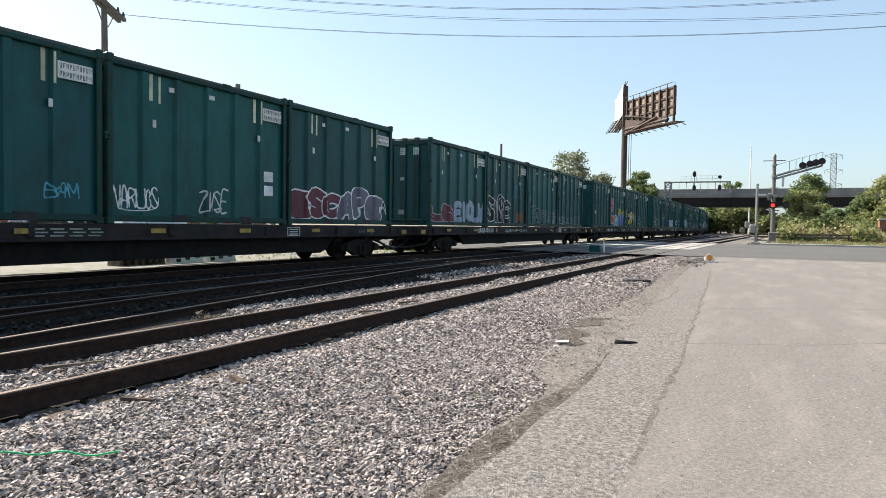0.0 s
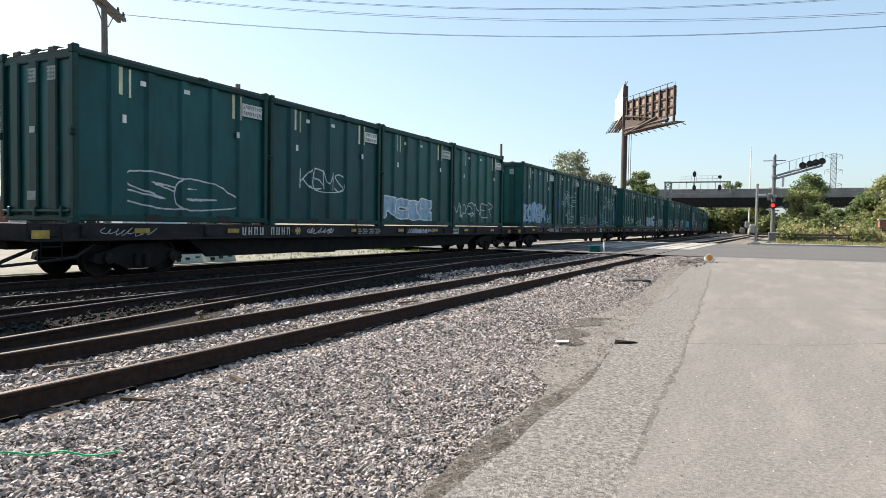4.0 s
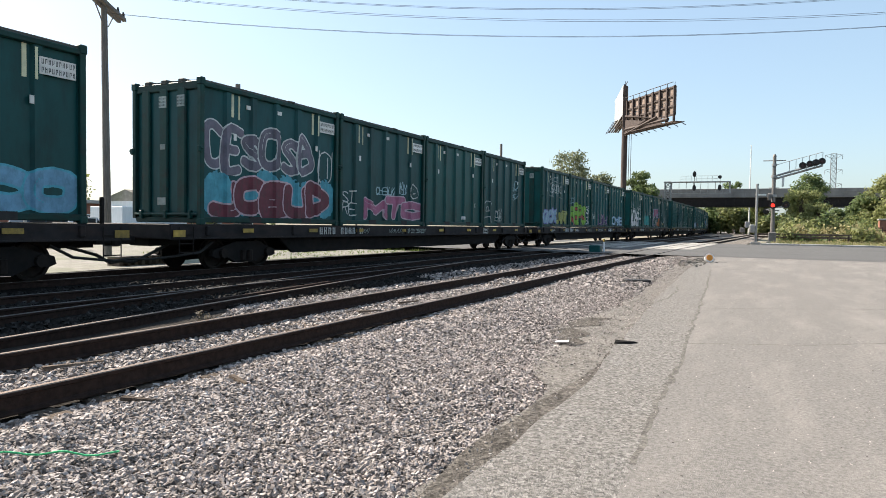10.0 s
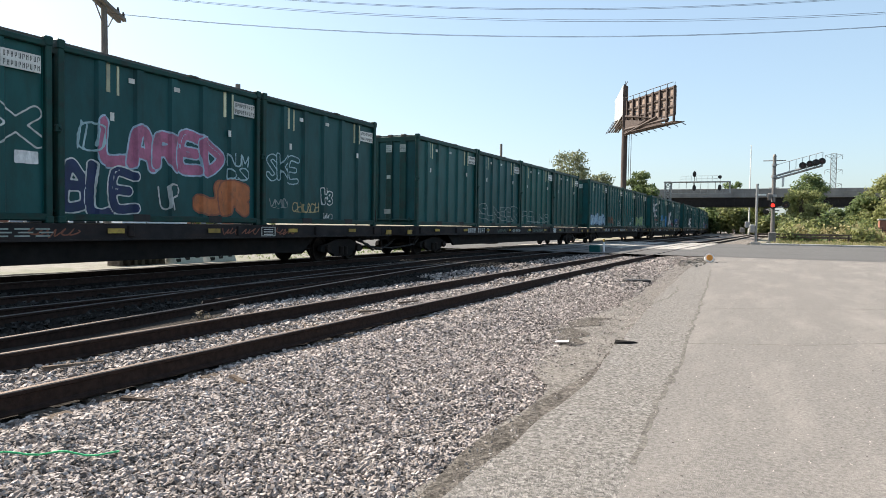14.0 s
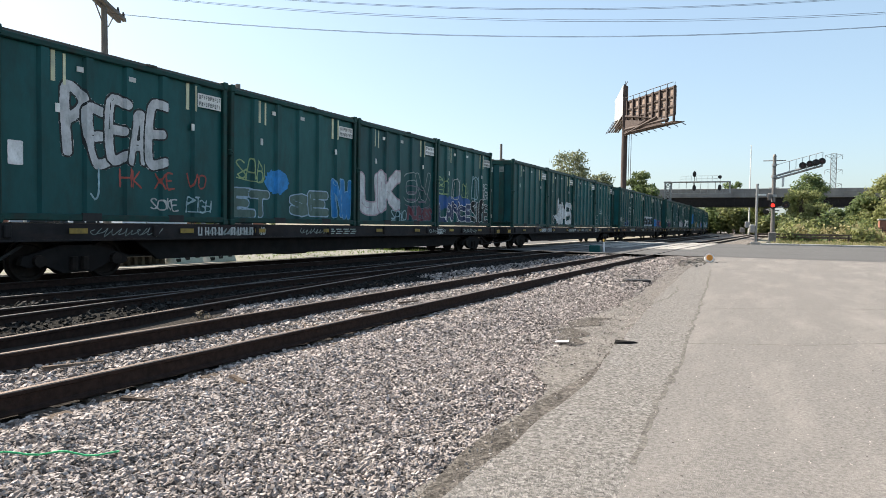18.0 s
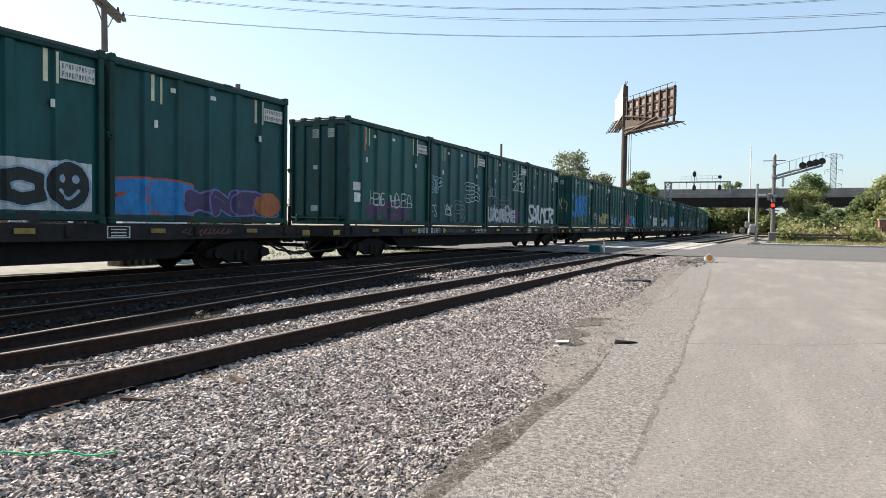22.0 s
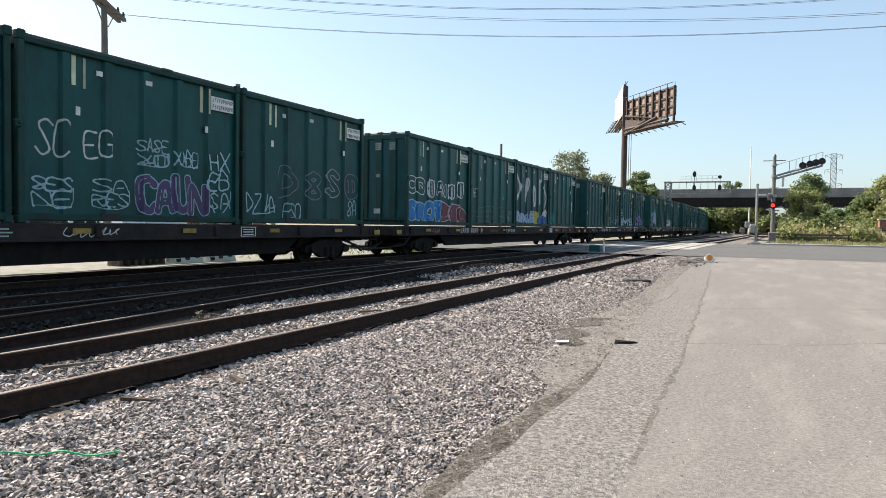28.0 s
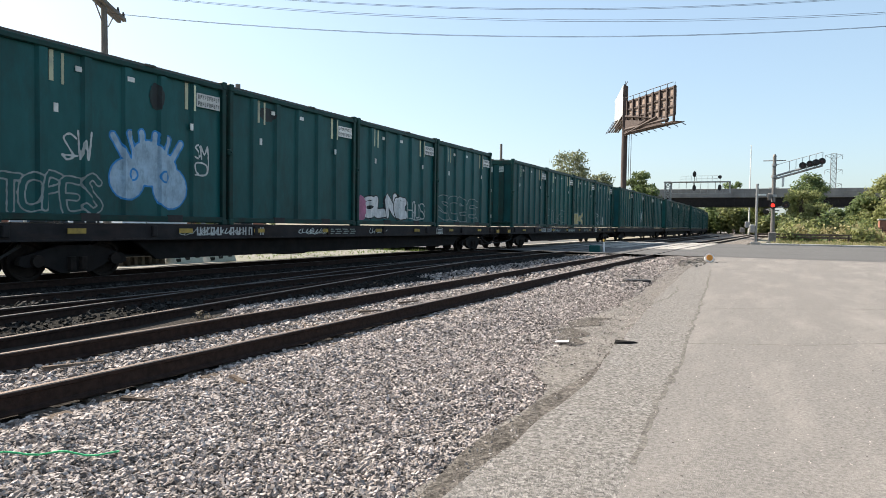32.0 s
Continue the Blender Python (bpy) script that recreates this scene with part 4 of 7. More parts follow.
def tree(x, y, height, spread, mat, seed, label, clumps=16, per=90, leaf=0.3, trunk=0.25, low=0.3, group="trees"):
    rng = random.Random(seed)
    t = thing("tree", pose(x, y, -0.14), label, "tree", group)
    top = height * 0.62
    tr = Geo().tube([(0, 0, -0.3), (rng.uniform(-.2, .2), rng.uniform(-.2, .2), top * 0.5), (rng.uniform(-.4, .4), rng.uniform(-.4, .4), top)], [trunk, trunk * 0.75, trunk * 0.4], 8)
    part("trunk", tr, M_BARK, t)
    limbs, crown = Geo(), Geo()
    for i in range(clumps):
        a = rng.uniform(0, 6.28)
        h = rng.uniform(low, 0.95)
        r = spread * (0.25 + 0.75 * math.sin(math.pi * min(1, (h - low * 0.6) / (1.05 - low * 0.6)))) * rng.uniform(0.35, 0.95)
        c = Vector((r * math.cos(a), r * math.sin(a), h * height))
        s = Vector((0, 0, min(top, c.z * 0.7)))
        limbs.tube([s, s.lerp(c, 0.5) + Vector((0, 0, 0.2)), c], [trunk * 0.35, trunk * 0.2, trunk * 0.06], 5)
        k = spread * (rng.uniform(0.28, 0.5) if clumps < 28 else rng.uniform(0.2, 0.36))
        leaves(crown, c, (k, k, k * 0.75), per, leaf, rng)
    part("limbs", limbs, M_BARK, t)
    part("crown", crown, mat, t)
    return t


def bush(x, y, w, h, mat, seed, label, per=420, leaf=0.16, name="bush"):
    rng = random.Random(seed)
    t = thing(name, pose(x, y, -0.14), label, "bush", "roadside bushes")
    g, st = Geo(), Geo()
    for i in range(7):
        c = (rng.uniform(-w, w) * 0.6, rng.uniform(-w, w) * 0.4, h * rng.uniform(0.3, 0.7))
        st.tube([(c[0] * 0.3, c[1] * 0.3, -0.2), c], [0.04, 0.015], 5)
        leaves(g, c, (w * 0.5, w * 0.4, h * 0.38), per // 7, leaf, rng)
    part("stems", st, M_BARK, t)
    part("foliage", g, mat, t)


# trees behind the train, near the billboard, and to the right
tree(-38.6, 135, 16.6, 5.2, M_LEAFG, 3, "tall thin-leaved grey-green tree", 40, 90, 0.24, 0.3, 0.5)
tree(-33.6, 138, 12.6, 3.2, M_LEAFG, 4, "smaller thin-leaved grey-green tree behind the train", 26, 110, 0.24, 0.25, 0.45)
tree(-27.2, 148, 13.8, 3.2, M_LEAF, 5, "round green tree beside the billboard", 60, 110, 0.25, 0.25, 0.35)
tree(-24.5, 146, 10.0, 2.2, M_LEAF, 6, "small green tree behind the train", 20, 120, 0.25, 0.2, 0.3)
tree(-14.0, 235, 17.6, 4.6, M_LEAF, 7, "green tree beyond the overpass", 30, 110, 0.4, 0.3, 0.3)
for i, (x, y, h, s) in enumerate(((-27, 208, 8, 4), (-21, 207, 8.5, 4), (-15.5, 206, 9, 4.2), (-11, 210, 9, 4), (-6.5, 208, 9.5, 4.2), (-18, 222, 9.5, 4.5), (-8, 224, 10, 4.5), (-30, 225, 9, 4.5))):
    tree(x, y, h, s, M_LEAF if i % 2 else M_LEAFY, 20 + i, "green tree under and behind the overpass", 18, 80, 0.42, 0.2, 0.12, "trees under the overpass")
tree(3.1, 108, 9.5, 2.9, M_LEAF, 31, "broad green tree beside the street", 70, 150, 0.145, 0.25, 0.3)
tree(2.2, 96, 6.5, 2.5, M_LEAFY, 32, "leafy yellow-green tree beside the street", 66, 150, 0.13, 0.18, 0.12)
tree(4.0, 95, 4.8, 1.8, M_LEAFY, 33, "low yellow-green tree beside the street", 52, 140, 0.13, 0.16, 0.1)
tree(6.2, 99, 4.3, 1.7, M_LEAF, 34, "low green tree beside the street", 52, 140, 0.13, 0.15, 0.1)
tree(8.4, 90, 6.0, 2.0, M_LEAF, 35, "green tree beside the street", 70, 150, 0.145, 0.2, 0.12)
tree(10.2, 88, 7.8, 2.7, M_LEAFY, 36, "tall yellow-green tree beside the street", 70, 150, 0.145, 0.22, 0.15)
tree(15.5, 95, 8.5, 3.2, M_LEAF, 37, "tall green tree beside the street", 26, 130, 0.22, 0.25, 0.15)
for i in range(15):
    rng = random.Random(300 + i)
    bush(0.3 + i * 0.9, rng.uniform(84, 90), rng.uniform(1.0, 1.5), rng.uniform(2.6, 4.0), (M_LEAF, M_LEAFY)[i % 2], 350 + i, "tall green bush behind the verge", 560, 0.15)
for i in range(22):
    rng = random.Random(100 + i)
    x = 0.6 + i * 0.72
    bush(x, rng.uniform(70, 80), rng.uniform(0.8, 1.5), rng.uniform(0.9, 2.3), (M_LEAFY, M_WEED, M_LEAF, M_WEED)[i % 4], 200 + i, ("yellow-green bush in the verge", "dry straw-coloured weeds in the verge", "green bush in the verge", "dry straw-coloured weeds in the verge")[i % 4])

for i in range(18):
    rng = random.Random(400 + i)
    bush(-27 + i * 2.2, rng.uniform(201, 206), rng.uniform(2.2, 3.2), rng.uniform(4.5, 7.5), (M_LEAFY, M_LEAFY, M_LEAF)[i % 3], 500 + i, "dense green bush under the overpass", 500, 0.5)

# grass tufts on the far verge and along the lot
def tufts(name, x0, x1, y0, y1, count, h, mat, seed, label):
    rng = random.Random(seed)
    g = Geo()
    for _ in range(count):
        x, y = rng.uniform(x0, x1), rng.uniform(y0, y1)
        for _ in range(5):
            a, l = rng.uniform(0, 6.28), h * rng.uniform(0.5, 1.3)
            dx, dy = math.cos(a), math.sin(a)
            w = 0.02 + h * 0.03
            g.add([(x - dy * w, y + dx * w, -0.16), (x + dy * w, y - dx * w, -0.16), (x + dx * l * 0.45, y + dy * l * 0.45, -0.14 + l)], [(0, 1, 2)])
    solo(name, g, mat, label, "grass", kind="stuff")


tufts("verge_grass", -1, 16, 64.5, 82, 2600, 0.5, M_GRASS, 1, "tall green verge grass")
tufts("dry_verge_grass", -1, 16, 64.4, 74, 2200, 0.55, M_WEED, 2, "dry straw-coloured verge grass")
tufts("lot_grass", -26, -17.6, 21, 44, 1500, 0.15, M_GRASS, 3, "short patchy grass beside the lot")

# overpass: concrete parapet on dark girders
bridge = thing("overpass", pose(0, 185, 0), "long road overpass with a concrete parapet on dark steel girders", "bridge")
part("parapet", Geo().box((-95, -0.3, 9.5), (110, 0.0, 11.4), 0.05).box((-95, -0.4, 9.2), (110, 0.2, 9.5), 0.05).box((-95, -0.34, 10.55), (110, -0.29, 10.7), 0.02), M_PARAPET, bridge, "grey concrete parapet")
part("deck", Geo().box((-95, 0.2, 9.21), (110, 11, 9.7)), M_CONC, bridge)
for j in range(4):
    part("girder", Geo().box((-95, 0.1 + j * 3, 7.2), (110, 0.5 + j * 3, 9.2)).box((-95, -0.15 + j * 3, 7.0), (110, 0.75 + j * 3, 7.2)), M_GIRDER, bridge, "dark steel girder")
for i in range(42):
    part("stiffener", Geo().box((-54 + i * 2.05, -0.02, 7.2), (-53.9 + i * 2.05, 0.12, 9.19)), M_GIRDER, bridge)
for x in (-62, -33, 4.5, 32, 60):
    part("pier", Geo().box((x - 0.8, 1, -0.2), (x + 0.8, 10, 7.0), 0.1), M_CONC, bridge)
# signal gantry over the tracks
gan = thing("signal_gantry", pose(0, 150, 0), "grey lattice signal gantry over the tracks with two signals", "signal gantry")
def lattice(geo, x0, x1, y0, y1, z0, z1, r, bays, upright=True):
    """A square lattice mast or beam."""
    for x in (x0, x1):
        for y in (y0, y1):
            if upright:
                geo.tube([(x, y, z0), (x, y, z1)], r, 5)
    for i in range(bays):
        a, b = z0 + (z1 - z0) * i / bays, z0 + (z1 - z0) * (i + 1) / bays
        for y in (y0, y1):
            geo.tube([(x0, y, a), (x1, y, b)], r * 0.6, 4).tube([(x1, y, a), (x0, y, b)], r * 0.6, 4).tube([(x0, y, b), (x1, y, b)], r * 0.6, 4)


g = Geo()
lattice(g, -22.4, -21.2, -0.5, 0.5, -0.2, 11.1, 0.09, 9)
part("mast", g, M_GALV, gan, "grey lattice mast")
g = Geo().box((-22.6, -0.5, 10.85), (-9.6, 0.5, 11.1), 0.03).box((-22.6, -0.06, 8.6), (-9.6, 0.06, 8.75))
for i in range(9):
    x = -21 + i * 1.42
    g.tube([(x, 0, 8.7), (x, 0, 10.9)], 0.05, 4)
part("beam", g, M_GALV, gan)
part("hanger", Geo().tube([(-9.8, 0, 8.6), (-9.8, 0, 11.1)], 0.13, 8), M_GALV, gan)
g = Geo()
for z in (11.6, 12.2):
    g.tube([(-19.2, -0.5, z), (-12, -0.5, z)], 0.03, 4)
for i in range(8):
    g.tube([(-19.2 + i * 1.03, -0.5, 11.1), (-19.2 + i * 1.03, -0.5, 12.2)], 0.03, 4)
part("railing", g, M_GALV, gan)
for x in (-16.5, -11.6):
    for z in (12.55, 9.75):
        if x > -12 and z > 12:
            z = 11.9
        hd = part("signal_head", Geo().loft([[(x + 0.36 * math.cos(a), -0.62, z + (0.62 if z < 11 or x < -12 else 0.36) * math.sin(a)) for a in (6.283 * k / 14 for k in range(14))], [(x + 0.36 * math.cos(a), -0.8, z + (0.62 if z < 11 or x < -12 else 0.36) * math.sin(a)) for a in (6.283 * k / 14 for k in range(14))]]), M_BLACK, gan, "black signal head")
        part("bracket", Geo().tube([(x, -0.6, z), (x, 0, 10.9)], 0.06, 5), M_BLACK, hd)

# billboard, double sided in a V on one post
bb = thing("billboard", pose(-21.35, 103, 0), "tall double-sided billboard seen from behind, on a brown steel post", "billboard")
part("post", Geo().tube([(0, 0, -0.2), (0, 0, 16.2)], 0.42, 14), M_BROWNSTEEL, bb, "thick brown steel post")
part("post_head", Geo().box((-0.33, -0.33, 15.8), (0.3, 0.33, 22.3), 0.05), M_BROWNSTEEL, bb)


def board(parent, p0, p1, z0, z1, back_sign, seed):
    """One panel with its frame, bays, walkway and struts, from p0 to p1 on plan."""
    a, b = Vector((*p0, 0)), Vector((*p1, 0))
    d = (b - a).normalized()
    nrm = Vector((-d.y, d.x, 0)) * back_sign
    L = (b - a).length
    def at(u, o, z):
        q = a + d * (u * L) + nrm * o
        return (q.x, q.y, z)
    def slab(geo, u0, u1, o0, o1, za, zb):
        geo.loft([[at(u0, o0, za), at(u1, o0, za), at(u1, o1, za), at(u0, o1, za)], [at(u0, o0, zb), at(u1, o0, zb), at(u1, o1, zb), at(u0, o1, zb)]])
    g = Geo()
    slab(g, 0, 1, -0.12, -0.08, z0, z1)
    face = part("face", g, M_BILLFACE, parent, "pale printed vinyl face")
    for i in range(7):
        for j in range(2):
            g = Geo()
            zz = z0 + (z1 - z0) * j / 2
            slab(g, i / 7 + 0.006, (i + 1) / 7 - 0.006, -0.07, -0.02, zz + 0.05, zz + (z1 - z0) / 2 - 0.05)
            part("back_panel", g, M_PLY, face)
    for i in range(8):
        g = Geo()
        slab(g, max(0, i / 7 - 0.013), min(1, i / 7 + 0.013), 0.0, 0.3, z0 - 0.9, z1 + 0.05)
        part("upright", g, M_BROWNSTEEL, parent)
        g = Geo().tube([at(i / 7, 0.15, z1), at(i / 7, 0.15, z1 + 0.5)], 0.04, 5)
        part("stanchion", g, M_BROWNSTEEL, parent)
    for z in (z0 + 0.1, z0 + (z1 - z0) * 0.33, z0 + (z1 - z0) * 0.66, z1 - 0.08):
        g = Geo()
        slab(g, 0, 1, 0.02, 0.15, z - 0.11, z + 0.11)
        part("stringer", g, M_BROWNSTEEL, parent)
    g = Geo()
    g.loft([[at(0.0, o, z0 - 1.3), at(0.78, o, z0 - 0.95), at(0.78, o, z0 + 0.1), at(0.4, o, z0 + 0.25), at(0.0, o, z0 + 1.0)] for o in (0.31, 0.4)])
    part("apron", g, M_BROWNSTEEL, parent, "dark brown apron")
    g = Geo()
    for q in (-0.9, -0.55, -0.2, 0.15, 0.5):
        slab(g, -0.03, 1.05, q - 0.1, q + 0.1, z0 - 0.95, z0 - 0.85)
    part("walkway", g, M_BROWNSTEEL, parent, "steel catwalk")
    g = Geo()
    for i in range(8):
        g.tube([at(i / 7, -0.9, z0 - 0.9), at(i / 7, -1.6, z0 - 1.2)], 0.05, 5)
    g.tube([at(0, 0.3, z0 - 0.9), at(0.55, 0.3, z0 + 0.4), at(0.0, 0.3, z0 + 1.6)], 0.2, 5).tube([at(0, 0.3, z0 - 0.4), at(0.9, 0.3, z0 - 0.4)], 0.25, 5).tube([at(0.02, 0.5, z0 - 1.1), at(0.7, 0.5, z0 + 0.2)], 0.16, 5).tube([at(0, 0.45, z1 + 0.45), at(1, 0.45, z1 + 0.45)], 0.05, 5)
    part("braces", g, M_BROWNSTEEL, parent)


board(bb, (0.45, -0.3), (8.4, -9.3), 16.2, 20.0, -1, 1)
board(bb, (-0.3, 0.4), (-4.2, 12.5), 18.2, 22.6, -1, 2)
part("ladder", Geo().tube([(0.75, -0.4, 6), (0.75, -0.4, 16)], 0.04, 5).tube([(1.05, -0.4, 6), (1.05, -0.4, 16)], 0.04, 5), M_BROWNSTEEL, bb)

# crossing signal: mast, cantilever arm with lamps, flashers
sg = thing("crossing_signal", pose(-0.77, 67.0, 0.1), "grey crossing signal mast with an overhead arm and red flashing lamps", "crossing signal")
part("mast", Geo().tube([(0, 0, 0), (0, 0, 7.75)], [0.18, 0.14], 12), M_MAST, sg, "grey steel mast")
part("base", Geo().box((-0.5, -0.5, -0.25), (0.5, 0.5, 0.25), 0.06).box((-0.32, -0.32, 0.2), (0.32, 0.32, 1.1), 0.05), M_MAST, sg)
g = Geo().tube([(0.1, 0, 6.05), (3.7, -0.3, 7.1)], 0.09, 8).tube([(0.1, 0, 5.8), (3.7, -0.3, 6.85)], 0.09, 8)
for i in range(7):
    u = i / 6
    g.tube([(0.1 + 3.6 * u, -0.3 * u, 5.8 + 1.05 * u), (0.1 + 3.6 * u, -0.3 * u, 6.05 + 1.05 * u)], 0.03, 5)
part("arm", g, M_GALV, sg, "grey cantilever arm")
g = Geo()
for i in range(6):
    u = 0.32 + 0.68 * i / 5
    g.tube([(3.7 * u, -0.3 * u, 6.1 + 1.05 * u), (3.7 * u, -0.3 * u, 7.0 + 1.0 * u)], 0.025, 5)
g.tube([(1.2, -0.1, 7.33), (3.7, -0.3, 8.0)], 0.025, 5).tube([(0.1, 0, 7.0), (1.2, -0.1, 7.33)], 0.02, 5)
part("arm_railing", g, M_GALV, sg)
g = Geo().tube([(-0.9, 0, 7.4), (0.9, 0, 7.4)], 0.05, 6).tube([(-0.4, 0, 5.0), (0.4, 0, 5.0)], 0.04, 6)
part("crossarm", g, M_GALV, sg)


def flasher(parent, x, y, z, lit, r=0.31, face=-1):
    def ring(rr, yy):
        return [(x + rr * math.cos(a), yy, z + rr * math.sin(a)) for a in (6.283 * k / 18 for k in range(18))]
    b = part("backplate", Geo().loft([ring(r, y), ring(r, y - face * 0.03)]), M_BLACK, parent, "round black backplate")
    part("lens", Geo().loft([ring(r * 0.52, y + face * 0.02), ring(r * 0.44, y + face * 0.08)]), M_REDGLOW if lit else M_REDDARK, b, "glowing red lens" if lit else "unlit red lens")
    half = [(x + r * 0.62 * math.cos(a), y + face * d, z + r * 0.62 * math.sin(a)) for d in (0.02, 0.3) for a in (3.1416 * k / 9 for k in range(10))]
    gg = Geo().add(half, [(i, i + 1, 11 + i, 10 + i) for i in range(9)])
    part("hood", gg, M_BLACK, b, "black hood")
    part("housing", Geo().tube([(x, y - face * 0.03, z), (x, y - face * 0.3, z)], r * 0.55, 10), M_BLACK, b)


flasher(sg, -0.02, -0.42, 3.45, True)
flasher(sg, 1.0, -0.42, 3.5, False)
part("lamp_bar", Geo().tube([(-0.55, -0.2, 3.05), (1.05, -0.2, 3.45)], 0.05, 6).tube([(-0.6, 0.1, 3.0), (0.5, 0.1, 3.0)], 0.05, 6), M_GALV, sg)
flasher(sg, -0.55, 0.3, 2.95, False, 0.27, 1)
for x, y in ((2.2, -0.45), (2.75, -0.5), (3.2, -0.5), (3.65, -0.45)):
    flasher(sg, x, y, 6.95 + 0.22 * (x - 2.5), False, 0.29, -1 if x != 3.2 else 1)
for z, r in ((4.2, 0.26), (5.9, 0.24), (6.9, 0.22)):
    part("collar", Geo().tube([(0, 0, z), (0, 0, z + 0.22)], r, 12), M_GALV, sg)
part("junction_box", Geo().box((-0.45, -0.35, 3.9), (-0.15, -0.1, 4.5), 0.04), M_MAST, sg)
part("bell", Geo().tube([(0, 0, 7.75), (0, 0, 7.95)], [0.16, 0.08], 12), M_MAST, sg)
part("sign_plate", Geo().box((0.62, -0.1, 5.1), (0.82, -0.06, 5.9), 0.02), M_WHITE, sg, "narrow white sign plate")

gp = thing("gate_post", pose(-2.1, 67.6, 0.1), "slim grey gate post with a short crossarm", "gate post")
part("post", Geo().tube([(0, 0, 0), (0, 0, 5.4)], 0.11, 8), M_GALV, gp)
part("crossarm", Geo().box((-0.1, -0.05, 4.35), (0.75, 0.05, 4.5), 0.02), M_WHITE, gp)
part("mechanism", Geo().box((-0.55, -0.25, 1.0), (-0.1, 0.25, 1.75), 0.08).box((-0.95, -0.12, 1.45), (-0.5, 0.12, 2.0), 0.06), M_GALV, gp, "pale gate mechanism")
part("counterweight", Geo().box((-1.35, -0.1, 1.0), (-0.9, 0.1, 1.45), 0.06), M_MAST, gp)
part("base", Geo().box((-0.4, -0.4, -0.25), (0.4, 0.4, 0.2), 0.05), M_GALV, gp)
fn = thing("timber_fence", pose(0, 71, -0.1), "low brown timber fence along the verge", "fence")
for i in range(6):
    part("post", Geo().box((-2.2 + i * 1.5, -0.08, 0), (-2.05 + i * 1.5, 0.08, 1.15), 0.02), M_TIE, fn)
for z in (0.75, 1.0):
    part("rail", Geo().box((-2.3, -0.14, z), (5.6, -0.09, z + 0.17), 0.01), M_TIE, fn)
bx = thing("brick_pillar", pose(9.4, 80, -0.1), "brown brick gate pillar among bushes", "pillar")
part("body", Geo().box((-0.8, -0.5, 0), (0.8, 0.5, 2.6), 0.04), M_BRICK, bx)
part("cap", Geo().box((-0.9, -0.6, 2.6), (0.9, 0.6, 2.75), 0.03), M_CONC, bx)
fc = thing("iron_fence", pose(9, 77, -0.1), "dark iron fence among the weeds", "fence")
for i in range(26):
    part("bar", Geo().tube([(i * 0.3 - 2.5, 0, 0), (i * 0.3 - 2.5, 0, 1.9)], 0.025, 5), M_BLACK, fc)
for z in (0.3, 1.6):
    part("rail", Geo().tube([(-2.6, 0, z), (5.2, 0, z)], 0.025, 5), M_BLACK, fc)

# transmission tower, far off
tw = thing("transmission_tower", pose(16.9, 300, 0), "grey lattice transmission tower far behind the trees", "pylon")
g = Geo()
lattice(g, -0.95, 0.95, -0.95, 0.95, 0, 30.6, 0.085, 16)
part("mast", g, M_GALV, tw)
for z in (18.8, 24.2, 29.8):
    for s in (1, -1):
        part("arm", Geo().tube([(s * 0.9, 0, z + 0.6), (s * 2.9, 0, z + 0.3)], 0.08, 5).tube([(s * 0.9, 0, z - 0.9), (s * 2.9, 0, z + 0.3)], 0.07, 5).tube([(s * 2.9, 0, z + 0.3), (s * 2.9, 0, z - 1.3)], 0.09, 5), M_GALV, tw)
am = thing("antenna_mast", pose(-8.0, 200, 0), "thin grey antenna mast", "mast")
part("pole", Geo().tube([(0, 0, -0.2), (0, 0, 23.8)], [0.22, 0.10], 8), M_WHITE, am)

# wooden utility poles along the far side of the train, wires over the tracks
def utility_pole(x, y, h, label, arms=True, lean=0.0, r=0.135):
    p = thing("utility_pole", pose(x, y, -0.1, 0, lean, 0), label, "utility pole", "utility poles")
    part("pole", Geo().tube([(0, 0, -0.2), (0, 0, h)], [r * 1.15, r * 0.8], 10), M_POLE, p)
    return p


p1 = utility_pole(-23.85, 18.2, 11.6, "weathered timber utility pole with a double crossarm", lean=-1.1)
for dy, dz in ((0.16, 9.95), (-0.16, 9.95)):
    arm = part("crossarm", Geo().loft([[(dy - 0.56 * q + a, 0.83 * q + a * 0.7, dz + b) for a, b in ((-0.06, -0.07), (0.06, -0.07), (0.06, 0.07), (-0.06, 0.07))] for q in (-2.1, 2.1)]), M_POLE, p1)
    for q in (-1.9, -0.8, 1.3, 1.95):
        part("insulator", Geo().tube([(dy - 0.56 * q, 0.83 * q, dz + 0.05), (dy - 0.56 * q, 0.83 * q, dz + 0.28)], [0.07, 0.04], 6), M_BLACK, arm)
part("brace", Geo().tube([(0.1, 0.1, 9.1), (-0.62, 0.95, 9.9)], 0.025, 5).tube([(0.1, -0.1, 9.1), (0.62, -0.95, 9.9)], 0.025, 5), M_POLE, p1)
utility_pole(-23.9, 25.4, 8.2, "weathered timber utility pole", r=0.15)
utility_pole(-29.6, 74.4, 11.0, "weathered timber utility pole", r=0.17)


def wire(a, b, sag, r=0.012):
    pts = []
    for i in range(25):
        u = i / 24
        pts.append((a[0] + (b[0] - a[0]) * u, a[1] + (b[1] - a[1]) * u, a[2] + (b[2] - a[2]) * u - sag * 4 * u * (1 - u)))
    solo("overhead_wire", Geo().tube(pts, r, 5), M_BLACK, "thin dark overhead wire", "wire", "overhead wires")

